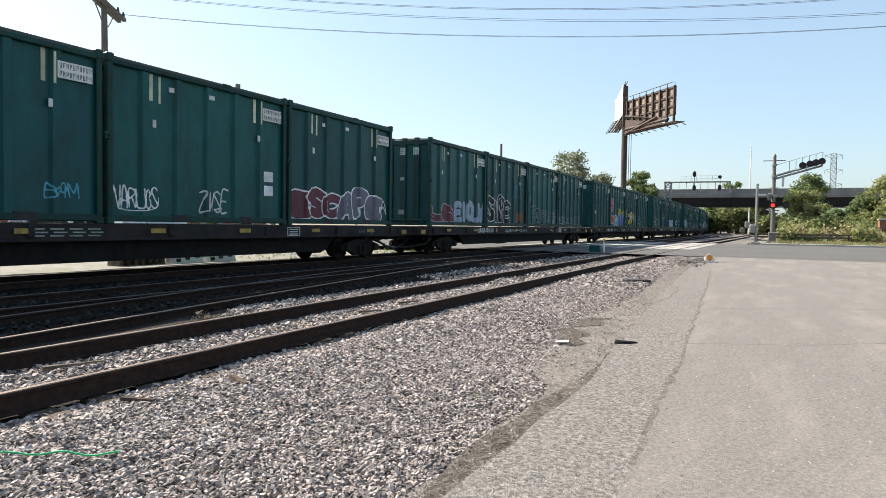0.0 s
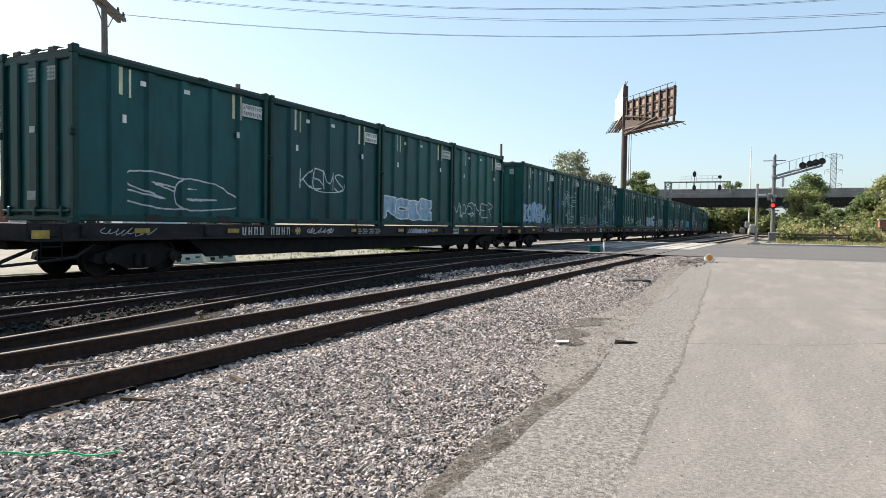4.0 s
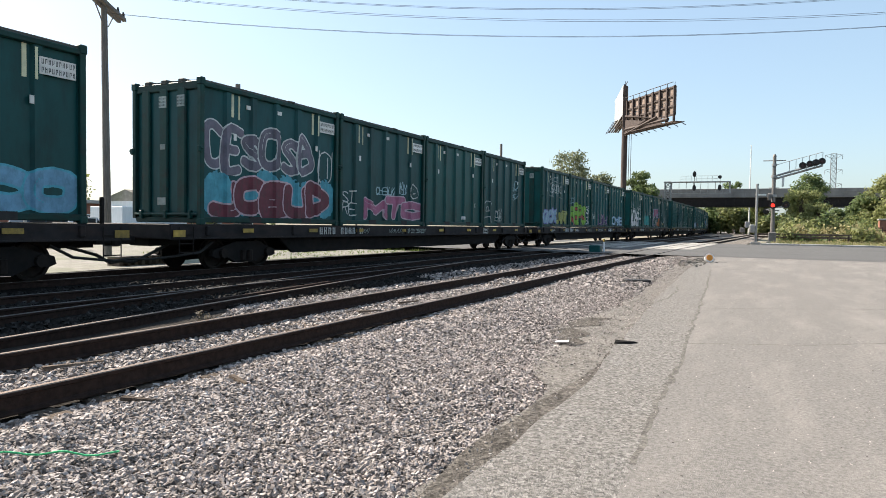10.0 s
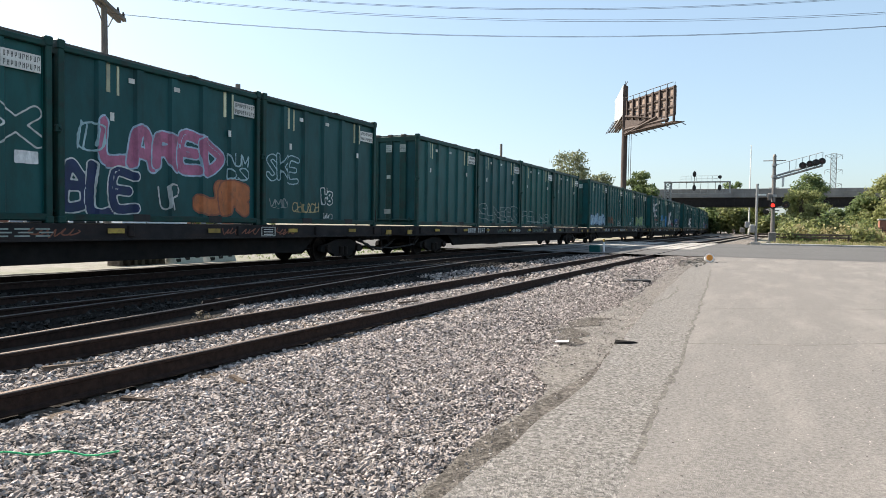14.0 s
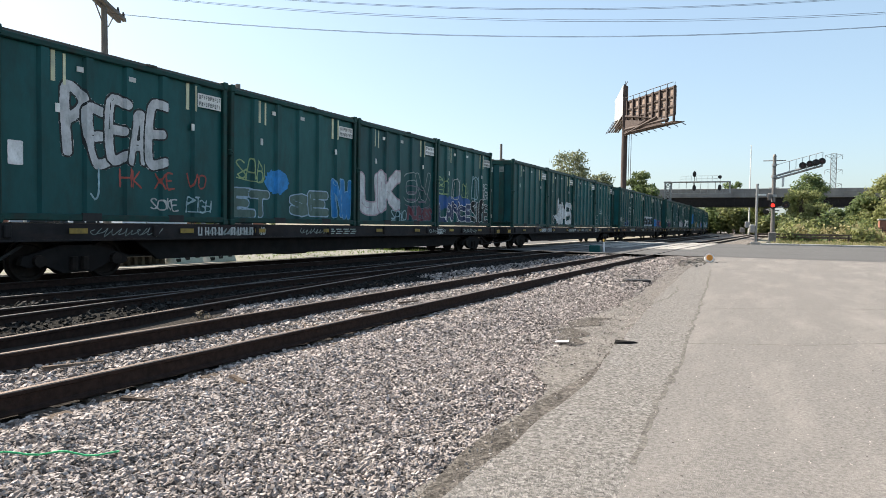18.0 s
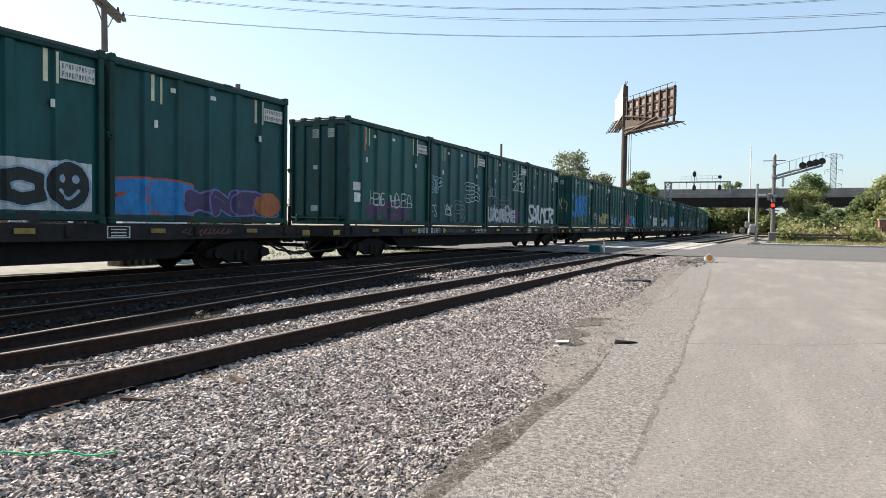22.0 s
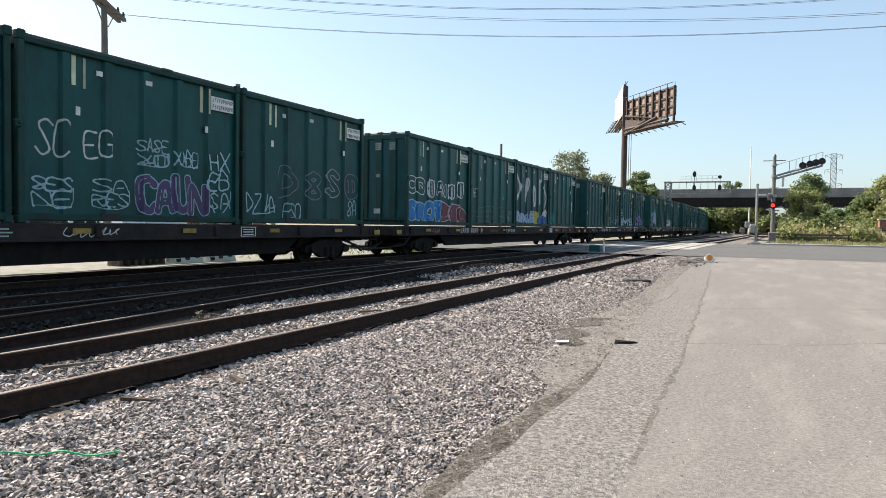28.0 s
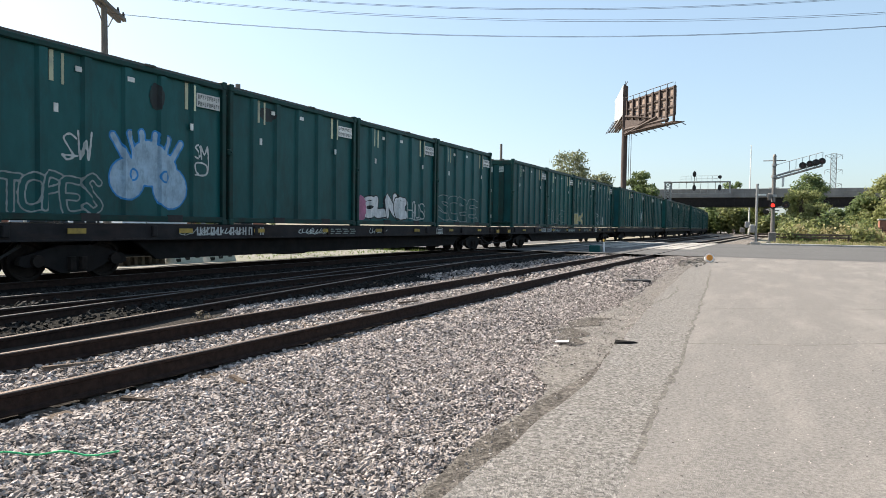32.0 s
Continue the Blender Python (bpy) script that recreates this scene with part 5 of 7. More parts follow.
# wires
for za, zb, dy, sag in ((9.5, 12.0, 0.0, 2.0), (9.56, 12.1, 0.4, 2.0), (10.25, 12.2, -0.2, 2.0), (10.32, 12.32, 0.3, 2.02), (10.7, 13.75, 0.0, 2.4), (10.74, 13.85, 0.3, 2.42)):
    wire((-23.85, 18.2 + dy, za), (25, 38.8 + dy, zb), sag, 0.0065)
p2 = utility_pole(25, 38.8, 14.2, "timber utility pole on the near side of the road")
part("crossarm", Geo().box((-0.06, -1.3, 10.9), (0.06, 1.3, 11.02), 0.01), M_POLE, p2)

# ---------- beyond the train: low brick building, shed, sign, parked cars, trees ----------
bl = thing("brick_building", pose(-63, 20, -0.1), "long low red brick building across the lot", "building")
part("wall", Geo().box((-8, 0, 0), (0, 52, 3.1), 0.05), M_BRICK, bl, "red brick wall")
part("roof", Geo().box((-8.3, -0.3, 3.1), (0.3, 52.3, 3.45), 0.05), M_CONC, bl)
for i in range(9):
    wd = part("window", Geo().box((0.0, 2 + i * 5.6, 0.9), (0.05, 5 + i * 5.6, 2.0), 0.02), M_WHITE, bl, "white framed window")
    part("pane", Geo().box((0.05, 2.15 + i * 5.6, 1.0), (0.06, 4.85 + i * 5.6, 1.9)), M_GLASS, wd)

sh = thing("shed", pose(-44.2, 37.2, -0.1, 0, 0, 8), "white corrugated metal shed with a pale roof", "shed")
part("wall", Geo().box((-4, 0, 0), (0, 4.6, 3.0)), M_SHED, sh)
for i in range(22):
    part("corrugation", Geo().box((0.0, 0.05 + i * 0.21, 0), (0.05, 0.14 + i * 0.21, 3.0), 0.02), M_SHED, sh)
part("roof", Geo().loft([[(-4.2, y, 3.0), (0.25, y, 3.0), (0.25, y, 3.12), (-2, y, 3.9), (-4.2, y, 3.12)] for y in (-0.2, 4.8)]), M_LOT, sh)
part("door", Geo().box((0.05, -2.6, 0), (-3, -0.2, 2.5), 0.03), M_SHED, sh)

sn = thing("sign_board", pose(-42.6, 42.3, -0.1), "tall pale sign board on two posts", "sign")
for y in (-0.9, 0.9):
    part("post", Geo().box((-0.15, y - 0.15, 0), (0.15, y + 0.15, 7.5), 0.03), M_GALV, sn)
part("panel", Geo().box((0.16, -1.2, 6.1), (0.3, 1.2, 7.7), 0.02), M_WHITE, sn, "pale sign panel")
for i in range(4):
    part("lettering_bar", Geo().box((0.3, -0.9 + i * 0.48, 6.5), (0.31, -0.6 + i * 0.48, 7.3)), M_INK, sn)

ps = thing("sign_post", pose(-33.9, 21.2, -0.1), "slim metal post beside the lot", "post")
part("pole", Geo().tube([(0, 0, 0), (0, 0, 6.1)], 0.07, 8), M_GALV, ps)
part("arm", Geo().tube([(0, 0, 4.0), (0.2, -0.9, 4.05)], 0.04, 6), M_GALV, ps)


def parked_car(x, y, turn, paint, label, tall=1.0):
    c = thing("parked_car", pose(x, y, -0.06, 0, 0, turn), label, "car", "parked cars")
    body = [(-2.2, 0.35), (-2.25, 0.75), (-1.9, 0.95), (2.0, 0.95), (2.25, 0.7), (2.25, 0.35)]
    part("body", Geo().loft([[(xx * sx, yy, z) for xx, z in body] for yy, sx in ((-0.86, 0.97), (-0.7, 1), (0.7, 1), (0.86, 0.97))]), paint, c)
    cab = [(-1.9, 0.95), (-1.55, 1.45 * tall), (0.6, 1.5 * tall), (1.35, 0.95)]
    part("cabin", Geo().loft([[(xx * sx, yy, z) for xx, z in cab] for yy, sx in ((-0.8, 0.96), (-0.6, 1), (0.6, 1), (0.8, 0.96))]), paint, c)
    for s in (1, -1):
        for a, b in ((-1.55, -0.55), (-0.45, 0.45), (0.55, 0.95)):
            part("side_window", Geo().prism([(a, 1.0), (b, 1.0), (b - 0.03 if b < 0.9 else b - 0.35, 1.4 * tall), (a + 0.05, 1.4 * tall)], 1, s * 0.79, s * 0.815), M_GLASS, c)
        for xx in (-1.4, 1.4):
            wh = part("wheel", Geo().tube([(xx, s * 0.7, 0.33), (xx, s * 0.9, 0.33)], 0.33, 14), M_BLACK, c)
            part("rim", Geo().tube([(xx, s * 0.895, 0.33), (xx, s * 0.91, 0.33)], 0.2, 10), M_GALV, wh)


parked_car(-40.5, 26.5, 95, M_CARBLUE, "dark blue van parked on the lot", 1.22)
parked_car(-44.0, 20.5, 92, M_CARWHITE, "white car parked on the lot")
parked_car(-45.5, 15.0, 92, M_CARRED, "red car parked on the lot")
parked_car(-44.0, 31.5, 100, M_CARWHITE, "white car parked on the lot", 1.1)
parked_car(-47.5, 36.0, 100, M_CARBLUE, "dark car parked on the lot")
tree(-41.5, 28.3, 4.8, 1.6, M_LEAFG, 51, "small leafy tree at the edge of the lot", 24, 60, 0.10, 0.11, 0.5)
for i, (x, y, h) in enumerate(((-75, 30, 6.5), (-78, 40, 7.5), (-76, 52, 6.8), (-72, 64, 6.2), (-68, 78, 5.5), (-55, 52, 4.2), (-74, 22, 6.0), (-60, 90, 6.5))):
    tree(x, y, h, 3.6, (M_LEAFG, M_LEAF, M_LEAFY)[i % 3], 60 + i, "leafy tree behind the lot", 12, 70, 0.3, 0.2, 0.35, "trees behind the lot")
bo = thing("bollard", pose(-32.0, 21.6, -0.1), "thick dark post beside the lot", "post")
part("post", Geo().tube([(0, 0, 0), (0, 0, 2.6)], [0.16, 0.13], 10), M_BLACK, bo)

# low painted barriers and a slatted stack beyond the train
for i, (x, y, a) in enumerate(((-18.95, 17.55, 4), (-18.8, 19.0, 2))):
    br = thing("concrete_barrier", pose(x, y, -0.08, 0, 0, a), "low white concrete barrier with black painted shapes", "barrier", "barriers beyond the train")
    part("block", Geo().loft([[(sx * q, yy, z) for sx, q, z in ((-1, 0.28, 0), (1, 0.28, 0), (1, 0.22, 0.16), (1, 0.1, 0.42), (-1, 0.1, 0.42), (-1, 0.22, 0.16))] for yy in (-0.66, 0.66)]), M_WHITE, br, "white concrete block")
    for j, q in enumerate((-0.55, -0.1, 0.4)):
        part("painted_shape", Geo().box((0.12, q - 0.1, 0.08 + 0.03 * j), (0.25 - 0.02 * j, q + 0.1, 0.2 + 0.02 * j)), M_BLACK, br, "black painted shape")
st = thing("slat_stack", pose(-19.2, 15.8, -0.08), "dark stack of slatted timber beside the barriers", "timber stack")
for i in range(7):
    part("slat", Geo().box((-0.3, -0.95 + 0.28 * i, 0.0), (0.3, -0.82 + 0.28 * i, 0.3), 0.015), M_TIE, st)
part("top_board", Geo().box((-0.34, -1.0, 0.3), (0.34, 1.05, 0.34), 0.01), M_POLE, st)

# ---------- small things beside the track ----------
rb = thing("rubber_scrap", pose(-1.72, 8.62, 0.0, 0, 0, 30), "flat scrap of black tyre rubber on the dirt", "scrap")
part("sheet", Geo().loft([[(-0.16, -0.06, 0), (0.0, -0.09, 0), (0.17, -0.03, 0), (0.14, 0.06, 0), (-0.1, 0.08, 0)], [(-0.15, -0.05, 0.012), (0.0, -0.08, 0.03), (0.15, -0.03, 0.012), (0.13, 0.05, 0.012), (-0.1, 0.07, 0.028)]]), M_RUBBER, rb)
sl = thing("dark_slab", pose(-3.4, 18.5, 0.0, 0, 0, 28), "dark flat slab lying on the stones", "slab")
part("slab", Geo().box((-0.33, -0.14, -0.02), (0.33, 0.14, 0.06), 0.02), M_BLACK, sl)
lt = thing("paper_scrap", pose(-2.42, 8.25, 0.0, 0, 0, 20), "scrap of white paper on the stones", "litter")
part("sheet", Geo().loft([[(-0.09, -0.03, 0.0), (0.08, -0.04, 0.01), (0.09, 0.04, 0.02), (-0.07, 0.05, 0.0)], [(-0.09, -0.03, 0.008), (0.08, -0.04, 0.018), (0.09, 0.04, 0.026), (-0.07, 0.05, 0.008)]]), M_PAPER, lt)
lt2 = thing("paper_scrap", pose(-4.18, 7.2, 0.0, 0, 0, 60), "scrap of white paper on the stones", "litter")
part("sheet", Geo().loft([[(-0.05, -0.03, 0.0), (0.05, -0.03, 0.01), (0.05, 0.04, 0.02), (-0.04, 0.04, 0.0)], [(-0.05, -0.03, 0.012), (0.05, -0.03, 0.02), (0.05, 0.04, 0.028), (-0.04, 0.04, 0.012)]]), M_PAPER, lt2)
cord_pts = [(-4.76 + 1.25 * i / 24, 2.01 + 0.75 * i / 24 + 0.015 * math.sin(i * 0.5), 0.052 + 0.012 * math.sin(i * 1.1)) for i in range(25)]
solo("green_cord", Geo().tube(cord_pts, 0.006, 6), M_ROPE, "bright green cord lying on the stones", "cord")
dr = thing("drum_lid", pose(-2.6, 29.4, 0.24, 70, 0, 20), "orange and white drum lid lying by the road", "drum lid")
part("rim", Geo().tube([(0, 0, -0.06), (0, 0, 0.06)], 0.18, 18), M_PAPER, dr, "white plastic rim")
part("centre", Geo().tube([(0, 0, -0.09), (0, 0, 0.09)], [0.15, 0.12], 16), M_ORANGE, dr, "orange plastic centre")
mk = thing("switch_stand", pose(-8.4, 36.0, -0.03), "short yellow-topped post beside a green box at the track", "switch stand")
part("post", Geo().tube([(0, 0, -0.1), (0, 0, 0.68)], 0.055, 8), M_PAPER, mk, "white post")
part("cap", Geo().tube([(0, 0, 0.68), (0, 0, 0.84)], 0.06, 8), M_YELLOW, mk, "yellow cap")
part("box", Geo().box((-0.75, -0.25, -0.1), (-0.15, 0.25, 0.5), 0.05), M_GREEN, mk, "green steel box")
# switch rods and rail joints in the shade of the train
for i, (x, y) in enumerate(((-8.9, 9.6), (-9.9, 12.2), (-11.5, 10.6), (-8.2, 7.2))):
    jb = thing("rail_brace", pose(x, y, -0.04, 0, 0, 12), "rusty rail brace beside the turnout", "rail brace", "rail braces")
    part("plate", Geo().box((-0.3, -0.1, 0), (0.3, 0.1, 0.03), 0.01), M_RAIL, jb)
    part("bolt", Geo().tube([(0.1, 0, 0.03), (0.1, 0, 0.09)], 0.03, 6), M_RAIL, jb)
wd = thing("weed", pose(-7.3, 7.1, -0.02), "small dry grey weed growing between the rails", "weed")
g = Geo()
leaves(g, (0, 0, 0.1), (0.13, 0.13, 0.12), 60, 0.035, random.Random(8))
part("foliage", g, M_DRYWEED, wd)
for i, (x, y, a, l) in enumerate(((-6.2, 4.35, 70, 0.55), (-6.0, 9.4, 60, 0.4), (-6.1, 10.9, 75, 0.5), (-6.3, 17.8, 80, 0.6), (-4.5, 3.7, 15, 0.28), (-4.3, 4.6, -25, 0.35))):
    sp = thing("wood_splinter", pose(x, y, 0.0 if x < -5 else 0.02, 3, 0, a), "splintered piece of weathered wood on the stones", "wood scrap", "wood scraps")
    part("piece", Geo().loft([[(-l / 2, -0.03, 0), (l / 2, -0.012, 0.01), (l / 2, 0.012, 0.01), (-l / 2, 0.04, 0)], [(-l / 2, -0.025, 0.03), (l / 2, -0.01, 0.025), (l / 2, 0.01, 0.025), (-l / 2, 0.03, 0.03)]]), M_TIE, sp)

# ---------- graffiti: sprayed shapes that lie on the ribbed walls ----------
PAINT = {}
for nm, c in (("white", (0.84, 0.85, 0.86)), ("pale", (0.58, 0.63, 0.63)), ("grey", (0.27, 0.33, 0.33)), ("greywhite", (0.62, 0.64, 0.66)), ("greyviolet", (0.16, 0.15, 0.20)),
              ("greygreen", (0.10, 0.17, 0.15)), ("palecyan", (0.33, 0.52, 0.58)), ("cyan", (0.08, 0.40, 0.52)), ("skyblue", (0.18, 0.42, 0.62)), ("paleblue", (0.36, 0.52, 0.66)),
              ("blue", (0.015, 0.25, 0.62)), ("bluedark", (0.02, 0.10, 0.32)), ("navy", (0.02, 0.04, 0.12)), ("teal", (0.03, 0.36, 0.36)), ("maroon", (0.17, 0.04, 0.06)), ("red", (0.34, 0.05, 0.06)),
              ("redfill", (0.42, 0.09, 0.07)), ("rust", (0.30, 0.10, 0.06)), ("rustdark", (0.10, 0.06, 0.04)), ("orange", (0.50, 0.16, 0.06)), ("pink", (0.48, 0.16, 0.28)), ("pinkish", (0.55, 0.42, 0.48)),
              ("violet", (0.20, 0.18, 0.48)), ("purpledark", (0.08, 0.05, 0.14)), ("lime", (0.24, 0.50, 0.07)), ("olive", (0.36, 0.38, 0.12)), ("lightgreen", (0.30, 0.45, 0.22)), ("yellow", (0.55, 0.42, 0.06)),
              ("cream", (0.50, 0.42, 0.22)), ("black", (0.015, 0.018, 0.02))):
    PAINT[nm] = nmat("spray_" + nm, tuple(0.62 * q for q in c), tuple(0.96 * q for q in c), 3.2, 0.5, dirt=tuple(0.3 * q + 0.7 * e for q, e in zip(c, (0.010, 0.05, 0.045))), dirt_amount=0.75, dirt_scale=3.4, dirt_stretch=(1, 1.6, 0.8), spec=0.3, rand=0.12)

# letter strokes on a grid 4 wide and 6 high
GLYPHS = {"A": "00 15 26 35 40|12 32", "B": "03 33 41 30 00 06 25 34 33", "C": "45 26 05 01 20 41", "D": "00 06 25 43 21 00", "E": "46 06 00 40|03 33", "F": "46 06 00|03 33", "G": "45 26 05 01 20 41 43 23",
          "H": "06 00|46 40|03 43", "I": "26 20", "J": "46 41 20 01", "K": "06 00|46 02|13 40", "L": "06 00 40", "M": "00 06 22 46 40", "N": "00 06 40 46", "O": "26 05 01 20 41 45 26", "P": "00 06 36 45 34 03",
          "Q": "26 05 01 20 41 45 26|22 40", "R": "00 06 36 45 34 03|23 40", "S": "45 26 05 23 41 20 01", "T": "06 46|26 20", "U": "06 01 20 41 46", "V": "06 20 46", "W": "06 10 24 30 46", "X": "06 40|46 00", "Y": "06 23 46|23 20",
          "Z": "06 46 00 40", "0": "26 05 01 20 41 45 26|25 21", "1": "14 26 20", "2": "05 26 45 00 40", "4": "30 36 02 42", "6": "45 26 01 20 41 23 02", "8": "26 05 23 41 20 01 23 45 26", "!": "26 22|20 21", "*": "03 43|15 31|11 35", "@": "26 05 01 20 41 45 26|15 10|35 31|06 00|46 41",
          "?": "04 25 44 22 20", "~": "03 14 23 32 43", "^": "00 26 40 23 00"}


def rounded(pts, steps=5):
    """A smooth line through the points."""
    out = []
    q = [pts[0]] + list(pts) + [pts[-1]]
    for i in range(1, len(q) - 2):
        p0, p1, p2, p3 = (Vector(a) for a in q[i - 1:i + 3])
        for j in range(steps):
            t = j / steps
            out.append(0.5 * ((2 * p1) + (p2 - p0) * t + (2 * p0 - 5 * p1 + 4 * p2 - p3) * t * t + (3 * p1 - p0 - 3 * p2 + p3) * t ** 3))
    out.append(Vector(pts[-1]))
    return out


RIB_LINES = sorted((r - 0.5) * BOX_L + d for r in RIBS for d in (-RIB_HALF - RIB_SLOPE, -RIB_HALF, RIB_HALF, RIB_HALF + RIB_SLOPE))


class Wall:
    """A grid on the ribbed wall, finer than the paint's lines; its upright lines meet the ribs' edges."""

    def __init__(self, y0, y1, z0, z1, step):
        y0, y1 = max(-BOX_L / 2 + 0.15, y0), min(BOX_L / 2 - 0.15, y1)
        z0, z1 = max(0.17, z0), min(BOX_H - 0.18, z1)
        stops = [y0] + [y for y in RIB_LINES if y0 + 0.01 < y < y1 - 0.01] + [y1]
        ys = [y0]
        for a, b in zip(stops, stops[1:]):
            k = max(1, math.ceil((b - a) / step))
            ys += [a + (b - a) * (i + 1) / k for i in range(k)]
        self.ys = np.array(ys)
        self.zs = np.linspace(z0, z1, max(2, math.ceil((z1 - z0) / step)) + 1)
        self.out = np.array([side_x(y) for y in ys])
        yy, zz = np.meshgrid(self.ys, self.zs, indexing="ij")
        self.rough = 0.5 * np.sin(yy * 23 + 3 * np.sin(zz * 17)) + 0.5 * np.sin(zz * 31 + 4 * np.sin(yy * 13 + 1))

    def far(self):
        return np.full((len(self.ys), len(self.zs)), 9.0)

    def distance(self, lines, reach):
        """How far each point of the grid lies from the strokes."""
        d = self.far()
        pts = np.array([p for line in lines for p in line])
        lo, hi = pts.min(0) - reach, pts.max(0) + reach
        i0, i1 = np.searchsorted(self.ys, (lo[0], hi[0]))
        j0, j1 = np.searchsorted(self.zs, (lo[1], hi[1]))
        if i1 <= i0 or j1 <= j0:
            return d
        y, z = self.ys[i0:i1, None], self.zs[None, j0:j1]
        best = d[i0:i1, j0:j1]
        for line in lines:
            for a, b in zip(line, line[1:]):
                vy, vz = b[0] - a[0], b[1] - a[1]
                t = np.clip(((y - a[0]) * vy + (z - a[1]) * vz) / (vy * vy + vz * vz + 1e-9), 0, 1)
                best = np.minimum(best, np.hypot(y - a[0] - t * vy, z - a[1] - t * vz))
        d[i0:i1, j0:j1] = best
        return d

    def fill(self, field, up):
        """The part of the wall where the field is below nothing, as one sheet that follows the ribs."""
        geo, seen = Geo(), {}
        ins = field < 0
        num = ins[:-1, :-1].astype(int) + ins[1:, :-1] + ins[:-1, 1:] + ins[1:, 1:]
        ys, zs, out = self.ys, self.zs, self.out

        def corner(i, j):
            if (i, j) not in seen:
                seen[i, j] = len(geo.v)
                geo.v.append((out[i] + up, ys[i], zs[j]))
            return seen[i, j]

        def cut(a, b):
            a, b = min(a, b), max(a, b)
            if (a, b) not in seen:
                fa, fb = field[a], field[b]
                t = fa / (fa - fb)
                seen[a, b] = len(geo.v)
                geo.v.append((out[a[0]] + (out[b[0]] - out[a[0]]) * t + up, ys[a[0]] + (ys[b[0]] - ys[a[0]]) * t, zs[a[1]] + (zs[b[1]] - zs[a[1]]) * t))
            return seen[a, b]

        for i, j in zip(*np.nonzero(num)):
            i, j = int(i), int(j)
            ring = ((i, j), (i + 1, j), (i + 1, j + 1), (i, j + 1))
            if num[i, j] == 4:
                geo.f.append(tuple(corner(*c) for c in ring))
                continue
            face = []
            for a, b in zip(ring, ring[1:] + ring[:1]):
                if ins[a]:
                    face.append(corner(*a))
                if ins[a] != ins[b]:
                    face.append(cut(a, b))
            geo.f.append(tuple(face))
        return geo


NAMES = {"throw": "bubble-letter graffiti", "block": "block-letter graffiti", "hollow": "outlined graffiti", "tag": "scrawled graffiti tag", "bold": "bold brushed graffiti", "patch": "square painted-over patch", "patchy": "sprayed colour patch", "spray": "splashed streaks of paint", "face": "round spiky graffiti shape", "smile": "round smiling graffiti shape"}
WORDS = {"pale": "pale", "palecyan": "pale cyan", "greywhite": "grey-white", "greyviolet": "grey-violet", "greygreen": "grey-green", "skyblue": "sky-blue", "paleblue": "pale blue", "bluedark": "dark blue", "redfill": "red", "rustdark": "dark rust", "pinkish": "pale pink", "purpledark": "dark purple", "lightgreen": "light green"}
DARK = {"black", "navy", "greygreen", "purpledark", "bluedark", "rustdark", "rust", "grey", "violet"}
spray_count = 0
coats = {(n, k): 0 for n in range(FIRST, LAST + 1) for k in range(4)}      # coats of paint on each box


def paint(name, geo, mat, parent, label):
    """One sprayed colour; strokes that stand apart are too many to pick singly."""
    return tagged(part(name, geo, mat, parent, label), kind="stuff") if geo.f else None


